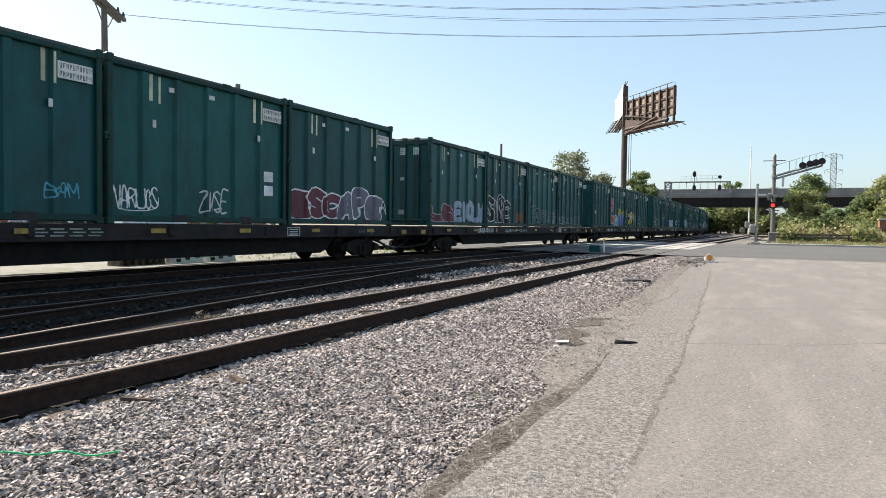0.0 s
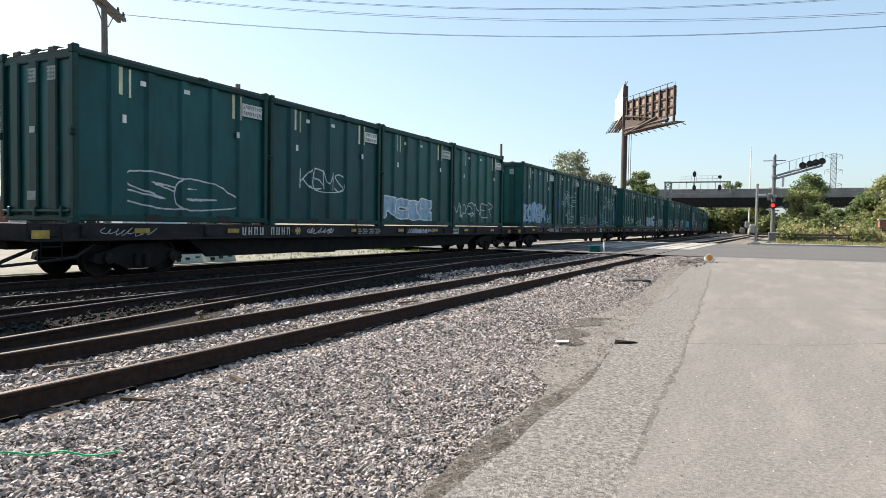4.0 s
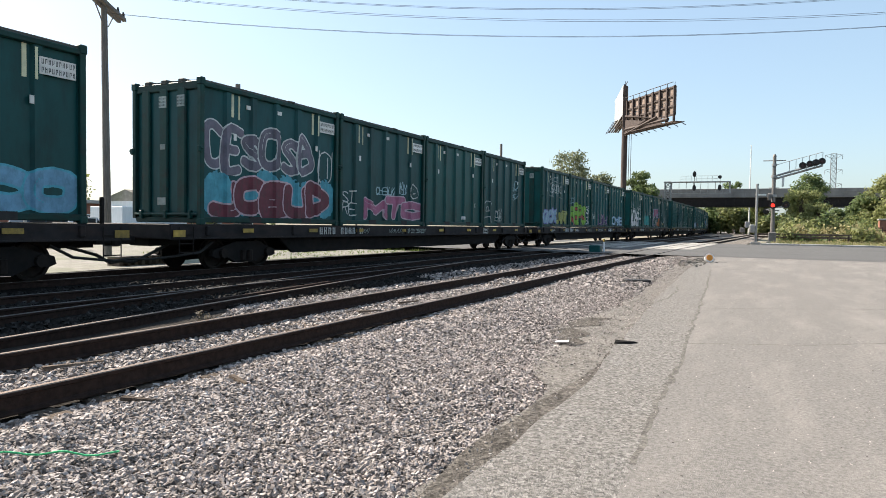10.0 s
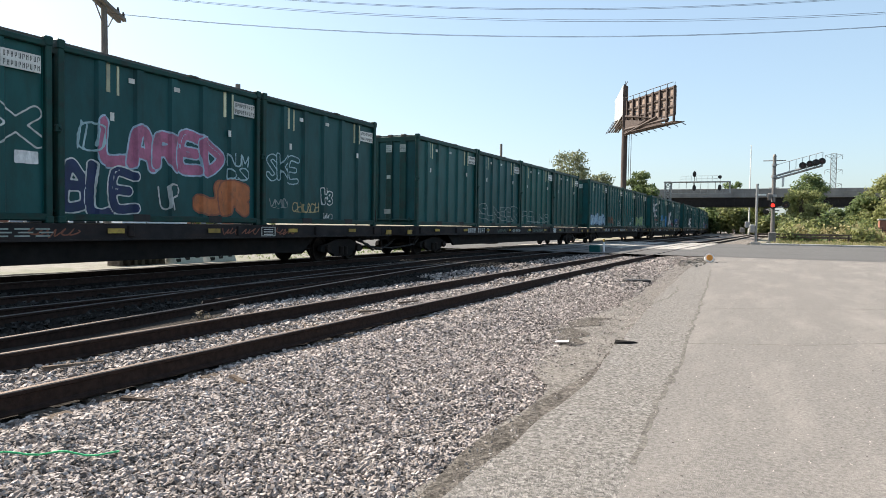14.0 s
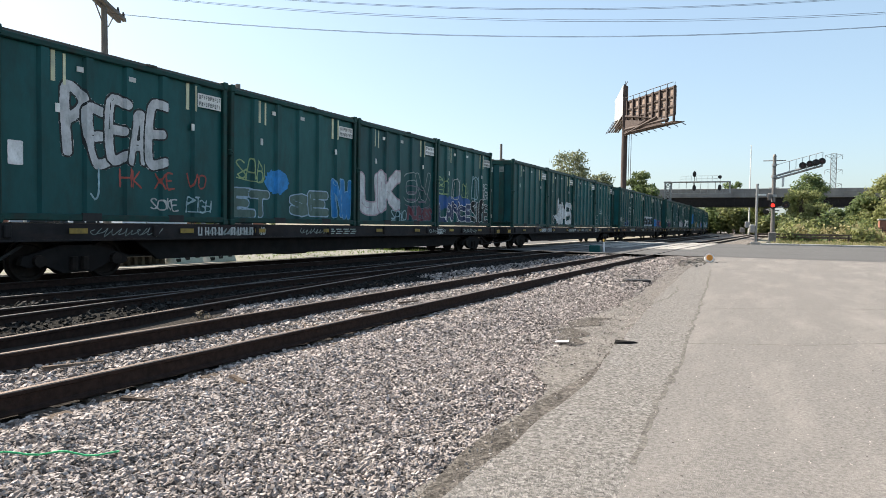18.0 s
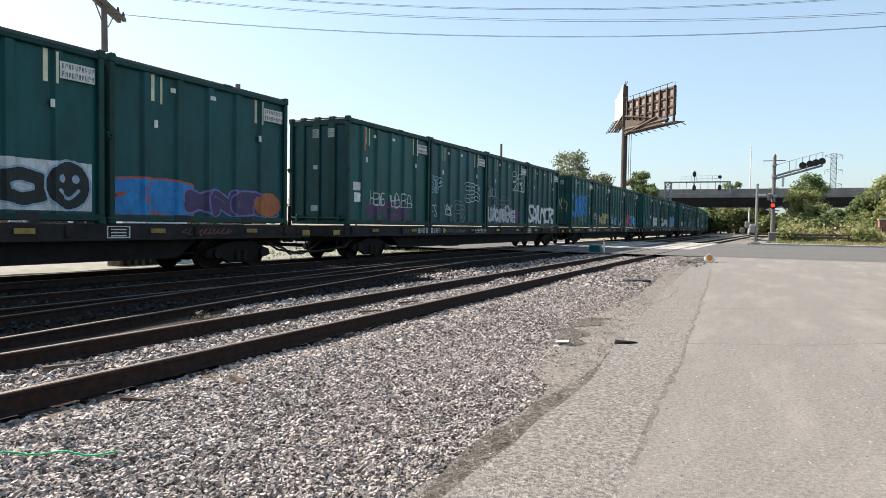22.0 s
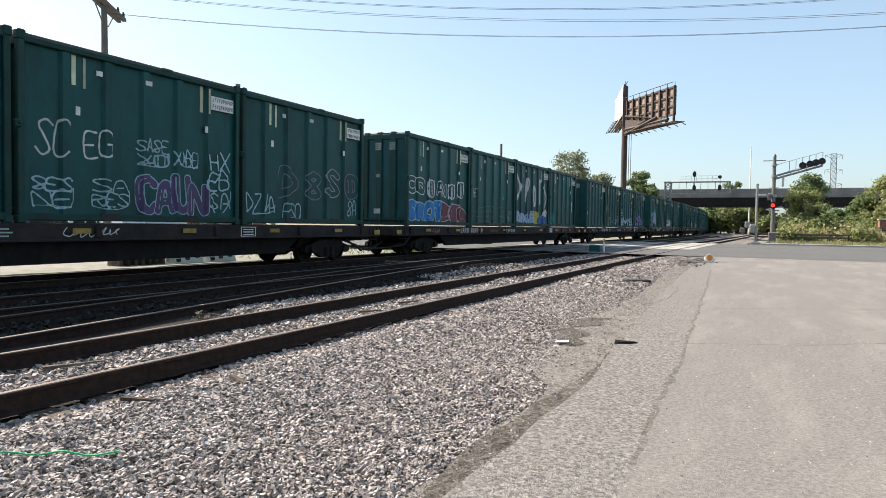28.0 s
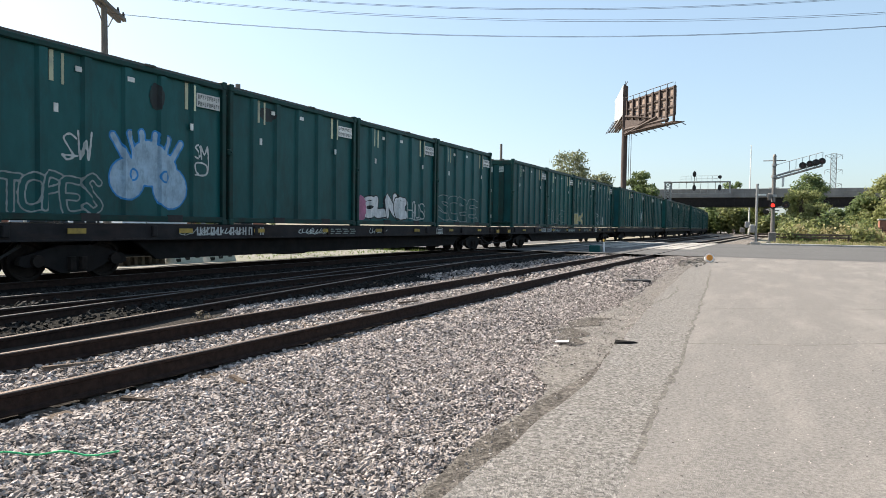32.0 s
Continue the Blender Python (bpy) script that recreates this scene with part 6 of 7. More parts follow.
def spray(n, k, style, word, u0, u1, v0, v1, fill, line="-"):
    """Paint one piece on box k of wagon n, between two fractions of its length and of its height."""
    global spray_count
    spray_count += 1
    rng = random.Random(spray_count * 7 + 3)
    box = boxes[n, k]
    y0, y1, z0, z1 = (u0 - 0.5) * BOX_L, (u1 - 0.5) * BOX_L, v0 * BOX_H, v1 * BOX_H
    w, h = y1 - y0, z1 - z0
    coats[n, k] += 1
    up = 0.003 + 0.0022 * coats[n, k]
    body = edge = None
    if style in ("throw", "block", "hollow", "tag", "bold"):
        rows = word.split("/")
        thin = style in ("tag", "bold")
        rh = h / len(rows)
        cell = w / max(len(r) for r in rows)
        if style == "tag":
            thick = max(0.026, min(0.044, 0.11 * min(rh, cell * 1.6)))
        elif style == "bold":
            thick = max(0.07, min(0.20, 0.16 * rh + 0.04))
        else:
            thick = min(cell, rh) * ((0.36 if word == "REPS" else 0.48 if line in DARK else 0.34) if style == "throw" else 0.29 if style == "block" else 0.25)
        rim = 0 if thin else 0.037 if style == "hollow" else max(0.028, min(0.05, thick * 0.17))
        grid = Wall(y0 - 0.1, y1 + 0.1, z0 - 0.1, z1 + 0.1, 0.027 if style in ("tag", "hollow") else 0.036)
        fb, fe = grid.far(), grid.far()
        pad = thick / 2 + rim
        inner = []
        through_fill, whole = style == "throw" and line in DARK, grid.far()
        for r, text in enumerate(rows):
            for i, ch in enumerate(text):
                if ch == " ":
                    continue
                a = y0 + w * i / len(text)
                cw = w / len(text)
                zb = z1 - (r + 1) * rh
                lean = rng.uniform(-0.1, 0.16) if thin else rng.uniform(-0.09, 0.09)
                drop, tall = rng.uniform(-0.05, 0.06) * rh, rng.uniform(0.84, 1.06)
                spin = 0 if style == "block" else rng.uniform(-0.08, 0.08)
                over = 0.05 if thin else 0.2 if line in DARK else 0.14
                lines = []
                for stroke in GLYPHS[ch].split("|"):
                    pts = []
                    for p in stroke.split():
                        gx, gz = int(p[0]) / 4, int(p[1]) / 6
                        jit = 0.035 if style != "block" else 0.02
                        gx, gz = gx + rng.uniform(-jit, jit), gz + rng.uniform(-jit, jit) * 0.7
                        lo, hi = a - over * cw + pad * (not thin), a + cw * (1 + over) - pad * (not thin)
                        if thin:
                            lo, hi = a + cw * 0.08, a + cw * 0.9
                        zl, zh = zb + (pad if not thin else 0.02), zb + rh * tall - (pad if not thin else 0.02)
                        pts.append((lo + (hi - lo) * gx + lean * (gz - 0.5) * rh, zl + (zh - zl) * gz + drop))
                    my, mz = a + cw / 2, zb + rh / 2
                    pts = [(my + (p[0] - my) - spin * (p[1] - mz), mz + (p[1] - mz) + spin * (p[0] - my)) for p in pts]
                    lines.append([tuple(p) for p in rounded(pts, 4)] if style != "block" else pts)
                if style in ("throw", "block") and not line in ("redfill",):
                    for q in lines:
                        if len(q) > 3 and rng.random() < 0.7:
                            lo = rng.randrange(0, len(q) // 2)
                            inner.append([(p[0] + 0.02, p[1] + 0.02) for p in q[lo:lo + max(2, len(q) // 3)]])
                if style == "tag" and rng.random() < 0.3 and i + 1 < len(text):
                    lines.append([lines[-1][-1], (a + cw * 1.1, zb + rh * rng.uniform(0.1, 0.9))])
                d = grid.distance(lines, pad + 0.08) + 0.006 * grid.rough
                if thin:
                    fb = np.minimum(fb, d - thick / 2)
                    continue
                if through_fill:
                    ring = np.abs(d - thick / 2) - rim * 0.5
                    fe = np.minimum(np.maximum(fe, thick / 2 - rim * 0.4 - d), ring)
                    whole = np.minimum(whole, d - thick / 2 - 0.03)
                    continue
                fb = np.minimum(np.maximum(fb, pad - d), d - thick / 2)
                fe = np.minimum(fe, d - pad)
        if through_fill:
            fe = np.maximum(fe, whole)
            fb = np.maximum(whole, -fe)
        if inner:
            thread = np.maximum(grid.distance(inner, 0.1) - max(0.013, rim * 0.32), np.minimum(fb, fe))
            fe, fb = np.minimum(fe, thread), np.maximum(fb, -thread)
        if style == "tag" and len(word) > 2:
            swash = rounded([(y0 + w * rng.uniform(-0.02, 0.2), z0 + h * rng.uniform(-0.05, 0.1)), (y0 + w * 0.5, z0 + h * rng.uniform(-0.12, 0.05)), (y1 - w * 0.05, z0 + h * rng.uniform(0.0, 0.2)), (y1, z0 + h * rng.uniform(0.3, 0.8))], 5)
            if rng.random() < 0.6:
                fb = np.minimum(fb, grid.distance([[tuple(p) for p in swash]], 0.1) - thick * 0.36)
        if style == "hollow":
            fb = np.maximum(fe, -fb)
            body = grid.fill(fb, up)
        else:
            body = grid.fill(fb, up + 0.001)
            if not thin:
                edge = grid.fill(np.maximum(fe, -fb - 0.012), up)
    else:
        grid = Wall(y0 - 0.15, y1 + 0.15, z0 - 0.15, z1 + 0.15, 0.035)
        Y, Z = np.meshgrid(grid.ys, grid.zs, indexing="ij")
        cy, cz = (y0 + y1) / 2, (z0 + z1) / 2
        if style == "patch":
            f = np.maximum(np.abs(Y - cy) - w / 2, np.abs(Z - cz) - h / 2) + 0.004 * grid.rough
            body = grid.fill(f, up)
        elif style == "patchy":
            f = grid.far()
            for i in range(int(word)):
                c = (y0 + w * (i + 0.5) / int(word), cz + rng.uniform(-0.15, 0.15) * h)
                f = np.minimum(f, (np.hypot((Y - c[0]) / (0.62 * w / int(word)), (Z - c[1]) / (h * rng.uniform(0.38, 0.5))) - 1) * 0.3)
            body = grid.fill(f + 0.03 * grid.rough, up)
        elif style == "spray":
            f = grid.far()
            for i in range(11):
                a = y0 + w * rng.random()
                line_ = [(a, z0 + h * rng.uniform(0, 0.2)), (a + rng.uniform(-0.12, 0.12), z0 + h * rng.uniform(0.4, 1))]
                f = np.minimum(f, grid.distance([line_], 0.3) - rng.uniform(0.02, 0.07) * (1 - 0.6 * (Z - z0) / h))
            body = grid.fill(f + 0.012 * grid.rough, up)
        elif style == "face":
            # three round lobes with spikes on top, two eyes
            def lobe(qy, qz, r):
                return np.hypot(Y - cy - qy * w, Z - cz - qz * h) - r * w
            f = np.minimum(np.minimum(lobe(-0.27, -0.12, 0.21), lobe(0.29, -0.2, 0.23)), np.minimum(lobe(0.0, 0.1, 0.24), lobe(0.18, 0.02, 0.2)))
            spikes = [[(cy + w * q * 0.3, cz + h * 0.15), (cy + w * q * 0.44, z1 - abs(q) * h * 0.1)] for q in (-1, -0.6, -0.2, 0.2, 0.6, 1)]
            f = np.minimum(f, grid.distance(spikes, 0.3) - 0.07)
            eyes = np.minimum(np.abs(np.hypot(Y - cy + w * 0.2, Z - cz + h * 0.06) - 0.13), np.abs(np.hypot(Y - cy - w * 0.2, Z - cz + h * 0.06) - 0.13)) - 0.025
            f = f + 0.008 * grid.rough
            body = grid.fill(np.maximum(f, -eyes), up + 0.001)
            edge = grid.fill(np.maximum(np.minimum(f - 0.04, eyes), -np.maximum(f, -eyes) - 0.012), up)
        elif style == "smile":
            f = np.hypot((Y - cy) / (w / 2), (Z - cz) / (h / 2)) * 0.3 - 0.3 + 0.006 * grid.rough
            eyes = np.minimum(np.hypot(Y - cy + w * 0.17, Z - cz - h * 0.14), np.hypot(Y - cy - w * 0.17, Z - cz - h * 0.14)) - 0.07 * h - 0.02
            mouth = grid.distance([[tuple(p) for p in rounded([(cy - w * 0.24, cz - h * 0.1), (cy, cz - h * 0.28), (cy + w * 0.24, cz - h * 0.1)])]], 0.2) - 0.035
            gap = np.minimum(eyes, mouth)
            body = grid.fill(np.maximum(f, -gap), up + 0.001)
            edge = grid.fill(np.minimum(np.maximum(f - 0.03, -f), gap), up)
    col, rimcol = WORDS.get(fill, fill), WORDS.get(line, line)
    ob = paint("graffiti", body, PAINT[fill], box, col + " " + NAMES[style])
    if edge is not None and ob:
        paint("outline", edge, PAINT.get(line, PAINT[fill]), ob, rimcol + " sprayed outline")


def end_scrawl(n, k, colour, label, seed, span=(0.9, 2.2)):
    """Loose upright strokes sprayed over the panels and posts of a box's door end."""
    rng = random.Random(seed)
    g = Geo()
    for i in range(11):
        x = -1.0 + 0.19 * i + rng.uniform(-0.06, 0.06)
        y = -BOX_L / 2 + (0.017 if min(abs(x - q) for q in (-0.78, -0.12, 0.54)) < 0.12 else 0.097)
        z, w = rng.uniform(span[0], span[0] + 0.4), rng.uniform(0.02, 0.04)
        for j in range(rng.randint(3, 6)):
            a, b = x + 0.05 * math.sin(j * 1.7 + i), x + 0.05 * math.sin((j + 1) * 1.7 + i)
            g.loft([[(a - w, y - 0.004, z), (a + w, y - 0.004, z), (a + w, y, z), (a - w, y, z)], [(b - w, y - 0.004, z + 0.2), (b + w, y - 0.004, z + 0.2), (b + w, y, z + 0.2), (b - w, y, z + 0.2)]])
            z += 0.2
            if z > span[1]:
                break
    paint("graffiti", g, PAINT[colour], boxes[n, k], label)


def sill_scrawl(n):
    """Pale scrawls along a wagon's black side sill."""
    rng = random.Random(900 + n)
    g = Geo()
    z = DECK_Z - RAIL_Z
    for _ in range(rng.randint(3, 6)):
        y, w = rng.uniform(0.5, 22.5), rng.uniform(0.7, 2.2)
        m = int(w / 0.06)
        pts = rounded([(y + w * i / m + 0.09 * math.cos(2.3 * i) + rng.uniform(-0.05, 0.05), z - 0.17 + 0.09 * math.sin(2.3 * i + 1) + rng.uniform(-0.03, 0.03)) for i in range(m)], 4)
        m = len(pts)
        wd = rng.uniform(0.008, 0.016)
        vs = []
        for i, p in enumerate(pts):
            d = (pts[min(i + 1, m - 1)] - pts[max(i - 1, 0)]).normalized()
            q = Vector((-d.y, d.x)) * wd
            vs += [(1.3245 + 0.00002 * i, p.x + q.x, p.y + q.y), (1.3245 + 0.00002 * i, p.x - q.x, p.y - q.y)]
        g.add(vs, [(2 * i, 2 * i + 1, 2 * i + 3, 2 * i + 2) for i in range(m - 1)])
    part("graffiti", g, PAINT[("pale", "grey", "greywhite", "rust", "greygreen")[n % 5]], wagons[n], "pale scrawled graffiti on the side sill")


for n in range(-1, 22):
    sill_scrawl(n)
S = spray
# wagon by wagon: box, style, letters, span along the box, span up the box, paint, outline
end_scrawl(15, 0, "cream", "faded yellow scrawl on the door end", 5)
S(-1, 1, "tag", "BAM", 0.79, 0.92, 0.13, 0.22, "cyan")
S(-1, 2, "tag", "NARUGS", 0.03, 0.24, 0.08, 0.22, "white")
S(-1, 2, "tag", "ZWSE", 0.45, 0.62, 0.07, 0.23, "pale")
S(-1, 2, "patch", "", 0.85, 0.92, 0.22, 0.30, "white")
S(-1, 2, "patch", "", 0.84, 0.92, 0.33, 0.41, "white")
S(-1, 3, "throw", "ESC", 0.04, 0.46, 0.04, 0.33, "maroon", "white")
S(-1, 3, "throw", "APE", 0.45, 0.90, 0.04, 0.33, "greyviolet", "white")
S(-1, 3, "tag", "^", 0.88, 0.97, 0.10, 0.24, "white")
S(0, 0, "throw", "UB", 0.05, 0.43, 0.04, 0.26, "maroon", "pinkish")
S(0, 0, "throw", "EIOUW", 0.44, 0.98, 0.04, 0.31, "paleblue", "pinkish")
S(0, 1, "throw", "SIPE", 0.04, 0.58, 0.05, 0.43, "black", "white")
S(0, 1, "tag", "XK", 0.67, 0.79, 0.43, 0.62, "blue")
S(0, 1, "throw", "NI", 0.76, 0.97, 0.04, 0.27, "rust", "rustdark")
S(0, 2, "hollow", "FO", 0.15, 0.44, 0.05, 0.33, "grey")
S(0, 2, "hollow", "PSTO", 0.46, 0.76, 0.08, 0.26, "grey")
S(0, 2, "tag", "ME/LA", 0.82, 0.95, 0.05, 0.28, "pale")
S(0, 2, "patch", "", 0.10, 0.13, 0.40, 0.48, "grey")
S(0, 3, "tag", "OMUNUNUM", 0.03, 0.58, 0.07, 0.20, "grey")
S(0, 3, "hollow", "NUTE", 0.58, 0.96, 0.04, 0.22, "grey")
S(1, 0, "patch", "", 0.15, 0.19, 0.30, 0.37, "pale")
S(1, 1, "patchy", "1", 0.04, 0.24, 0.32, 0.68, "pink")
S(1, 1, "tag", "@", 0.07, 0.21, 0.38, 0.60, "pinkish")
S(1, 1, "patchy", "5", 0.52, 0.97, 0.13, 0.45, "yellow")
S(1, 1, "throw", "X", 0.04, 0.36, 0.03, 0.32, "orange", "white")
S(1, 1, "throw", "O", 0.32, 0.52, 0.03, 0.24, "skyblue", "white")
S(1, 1, "hollow", "EMOK", 0.36, 0.59, 0.17, 0.31, "white")
S(1, 1, "throw", "DEAK", 0.57, 0.98, 0.03, 0.36, "blue", "redfill")
S(1, 2, "tag", "TRUE/WORLD", 0.05, 0.17, 0.28, 0.47, "pale")
S(1, 2, "patchy", "4", 0.26, 0.76, 0.06, 0.52, "black")
S(1, 2, "throw", "ZSP", 0.31, 0.70, 0.08, 0.46, "yellow", "black")
S(1, 2, "smile", "", 0.46, 0.58, 0.18, 0.44, "greywhite", "black")
S(1, 2, "tag", "MERED/WADEN/ERS", 0.70, 0.94, 0.08, 0.36, "pale")
S(1, 2, "tag", "SER", 0.03, 0.14, 0.11, 0.22, "pale")
S(1, 3, "tag", "GS", 0.08, 0.20, 0.09, 0.32, "pale")
S(1, 3, "tag", "ZA", 0.30, 0.40, 0.10, 0.26, "grey")
S(2, 0, "hollow", "SB", 0.25, 0.79, 0.08, 0.32, "greywhite")
S(2, 1, "tag", "KEMS", 0.24, 0.64, 0.30, 0.48, "pale")
S(2, 2, "throw", "ROSE", 0.04, 0.67, 0.06, 0.29, "paleblue", "white")
S(2, 3, "tag", "MASNER", 0.03, 0.81, 0.11, 0.30, "pale")
S(3, 0, "throw", "SOREK", 0.03, 0.74, 0.06, 0.41, "paleblue", "navy")
S(3, 0, "tag", "WIRE", 0.80, 0.96, 0.08, 0.22, "palecyan")
S(3, 1, "hollow", "KE", 0.06, 0.30, 0.33, 0.54, "bluedark")
S(3, 1, "hollow", "JUARL", 0.31, 0.67, 0.39, 0.66, "pale")
S(3, 1, "hollow", "O", 0.66, 0.84, 0.40, 0.64, "pale")
S(3, 1, "tag", "WAFL/TYES", 0.46, 0.80, 0.08, 0.34, "pale")
S(3, 2, "tag", "ACE", 0.04, 0.16, 0.08, 0.22, "pale")
S(3, 2, "tag", "MERK", 0.24, 0.42, 0.05, 0.22, "grey")
S(3, 2, "hollow", "PERO", 0.46, 0.72, 0.04, 0.18, "grey")
S(3, 2, "tag", "TEA", 0.76, 0.94, 0.04, 0.24, "pinkish")
S(3, 3, "hollow", "BB", 0.03, 0.19, 0.07, 0.29, "cyan")
S(3, 3, "hollow", "JUMPSO", 0.22, 0.82, 0.43, 0.68, "pale")
S(3, 3, "tag", "UL", 0.28, 0.52, 0.12, 0.36, "pale")
S(3, 3, "tag", "PEST", 0.28, 0.56, 0.04, 0.13, "skyblue")
S(3, 3, "hollow", "AB", 0.64, 0.75, 0.07, 0.24, "blue")
S(3, 3, "tag", "WS/RE/BE", 0.83, 0.96, 0.08, 0.48, "cyan")
S(4, 0, "tag", "SAFE IN THE RAIN", 0.20, 0.95, 0.12, 0.30, "pale")
S(4, 0, "patch", "", 0.10, 0.14, 0.24, 0.29, "pale")
S(4, 1, "tag", "X Y B D X", 0.10, 0.95, 0.07, 0.24, "pale")
S(4, 2, "patchy", "4", 0.04, 0.74, 0.05, 0.32, "skyblue")
S(4, 2, "throw", "PESIO", 0.03, 0.74, 0.05, 0.33, "paleblue", "pinkish")
S(4, 2, "throw", "TO", 0.74, 0.96, 0.04, 0.26, "white", "redfill")
S(4, 2, "patch", "", 0.81, 0.86, 0.30, 0.39, "white")
S(4, 2, "patch", "", 0.88, 0.95, 0.29, 0.38, "white")
S(4, 3, "tag", "VAND", 0.04, 0.20, 0.09, 0.22, "pale")
S(4, 3, "hollow", "BALESPON", 0.36, 0.94, 0.04, 0.30, "pale")
S(5, 0, "hollow", "SROUSE", 0.03, 0.74, 0.04, 0.32, "pale")
S(5, 0, "tag", "HA/NE", 0.81, 0.93, 0.09, 0.26, "palecyan")
S(5, 1, "hollow", "RESEB", 0.03, 0.48, 0.04, 0.35, "pale")
S(5, 1, "hollow", "ERHED", 0.48, 0.97, 0.04, 0.33, "pale")
S(5, 2, "throw", "EOPUL", 0.05, 0.47, 0.04, 0.28, "greyviolet", "pale")
S(5, 2, "bold", "24B", 0.46, 0.60, 0.16, 0.32, "white")
S(5, 2, "throw", "JB", 0.60, 0.80, 0.05, 0.34, "navy", "blue")
S(5, 2, "tag", "BE/WR", 0.82, 0.95, 0.06, 0.25, "grey")
S(5, 3, "throw", "UMOLCO", 0.04, 0.96, 0.04, 0.32, "skyblue", "cyan")
S(5, 3, "tag", "SK/MS/KE", 0.04, 0.19, 0.31, 0.67, "palecyan")
S(6, 0, "throw", "CE", 0.04, 0.26, 0.38, 0.76, "greyviolet", "pale")
S(6, 0, "throw", "SO", 0.27, 0.52, 0.40, 0.74, "greyviolet", "pale")
S(6, 0, "throw", "SB", 0.55, 0.79, 0.40, 0.76, "greyviolet", "pale")
S(6, 0, "tag", "@", 0.81, 0.97, 0.36, 0.66, "pale")
S(6, 0, "patchy", "6", 0.03, 0.97, 0.04, 0.38, "cyan")
S(6, 0, "throw", "JCEUD", 0.07, 0.92, 0.04, 0.38, "maroon", "pinkish")
S(6, 1, "block", "MTC", 0.28, 0.96, 0.04, 0.29, "pink", "pinkish")
S(6, 1, "tag", "CHEBLK", 0.40, 0.62, 0.31, 0.40, "palecyan")
S(6, 1, "tag", "MAY", 0.66, 0.78, 0.33, 0.46, "palecyan")
S(6, 1, "hollow", "B", 0.83, 0.93, 0.30, 0.46, "pale")
S(6, 1, "tag", "ST/RE", 0.04, 0.17, 0.09, 0.32, "pale")
S(6, 3, "hollow", "A", 0.03, 0.20, 0.06, 0.36, "pale")
S(6, 3, "tag", "ASK", 0.28, 0.45, 0.08, 0.26, "pale")
S(6, 3, "tag", "NO/SE", 0.68, 0.82, 0.42, 0.68, "palecyan")
S(6, 2, "patch", "", 0.62, 0.67, 0.08, 0.12, "white")
S(6, 2, "patch", "", 0.85, 0.88, 0.24, 0.30, "white")
S(7, 0, "throw", "HACK", 0.02, 0.52, 0.04, 0.33, "paleblue", "violet")
S(7, 0, "throw", "LWRT", 0.53, 0.97, 0.04, 0.33, "olive", "black")
S(7, 0, "hollow", "GR", 0.28, 0.56, 0.52, 0.86, "pale")
S(7, 0, "tag", "PONMON", 0.32, 0.66, 0.60, 0.76, "pale")
S(7, 0, "hollow", "Q", 0.63, 0.76, 0.52, 0.82, "grey")
S(7, 1, "throw", "REPS", 0.05, 0.73, 0.05, 0.45, "redfill", "redfill")
S(7, 1, "throw", "REPS", 0.08, 0.77, 0.04, 0.46, "lime", "black")
S(7, 1, "hollow", "SAC", 0.03, 0.26, 0.45, 0.58, "palecyan")
S(7, 1, "tag", "SBE/VEZ/*/SAVI", 0.80, 0.93, 0.07, 0.44, "white")
S(7, 1, "tag", "FAMO", 0.76, 0.92, 0.03, 0.08, "palecyan")
S(7, 2, "block", "LEANE", 0.43, 0.95, 0.04, 0.30, "purpledark", "pinkish")
S(7, 2, "tag", "VW", 0.05, 0.17, 0.17, 0.35, "pale")
S(7, 3, "block", "CONGNE", 0.26, 0.85, 0.04, 0.27, "paleblue", "navy")
S(8, 0, "spray", "", 0.10, 0.28, 0.05, 0.78, "white")
S(8, 0, "patchy", "3", 0.16, 0.66, 0.05, 0.22, "greywhite")
S(8, 0, "bold", "HOTBOS!", 0.17, 0.78, 0.05, 0.52, "white")
S(8, 0, "bold", "*", 0.79, 0.97, 0.07, 0.43, "white")
S(8, 0, "hollow", "K2", 0.60, 0.76, 0.40, 0.60, "pale")
S(8, 0, "hollow", "FB", 0.80, 0.96, 0.40, 0.60, "pale")
S(8, 1, "throw", "UUL", 0.24, 0.70, 0.07, 0.45, "teal", "redfill")
S(8, 1, "patchy", "3", 0.30, 0.66, 0.10, 0.42, "teal")
S(8, 1, "hollow", "AX", 0.66, 0.96, 0.40, 0.66, "pale")
S(8, 1, "patch", "", 0.88, 0.96, 0.31, 0.38, "white")
S(8, 2, "throw", "LARED", 0.17, 0.78, 0.33, 0.64, "pink", "paleblue")
S(8, 2, "tag", "@", 0.08, 0.19, 0.42, 0.60, "palecyan")
S(8, 2, "throw", "BLE", 0.03, 0.32, 0.04, 0.36, "navy", "pale")
S(8, 2, "tag", "UP", 0.43, 0.54, 0.08, 0.26, "pale")
S(8, 2, "throw", "JR", 0.62, 0.93, 0.04, 0.31, "orange", "rust")
S(8, 2, "tag", "NUM/DS", 0.80, 0.94, 0.32, 0.52, "palecyan")
S(8, 3, "hollow", "SKE", 0.05, 0.28, 0.34, 0.58, "palecyan")
S(8, 3, "tag", "CHURCH", 0.24, 0.46, 0.10, 0.19, "cream")
S(8, 3, "tag", "VMN", 0.06, 0.20, 0.13, 0.21, "grey")
S(8, 3, "hollow", "H8", 0.48, 0.58, 0.16, 0.32, "pale")
S(8, 3, "tag", "WAO", 0.48, 0.58, 0.04, 0.10, "pale")
S(9, 1, "hollow", "SUNOER", 0.08, 0.97, 0.08, 0.30, "grey")
S(9, 2, "tag", "RELMS", 0.08, 0.92, 0.08, 0.24, "grey")
S(10, 0, "throw", "MA", 0.15, 0.46, 0.04, 0.31, "paleblue", "navy")
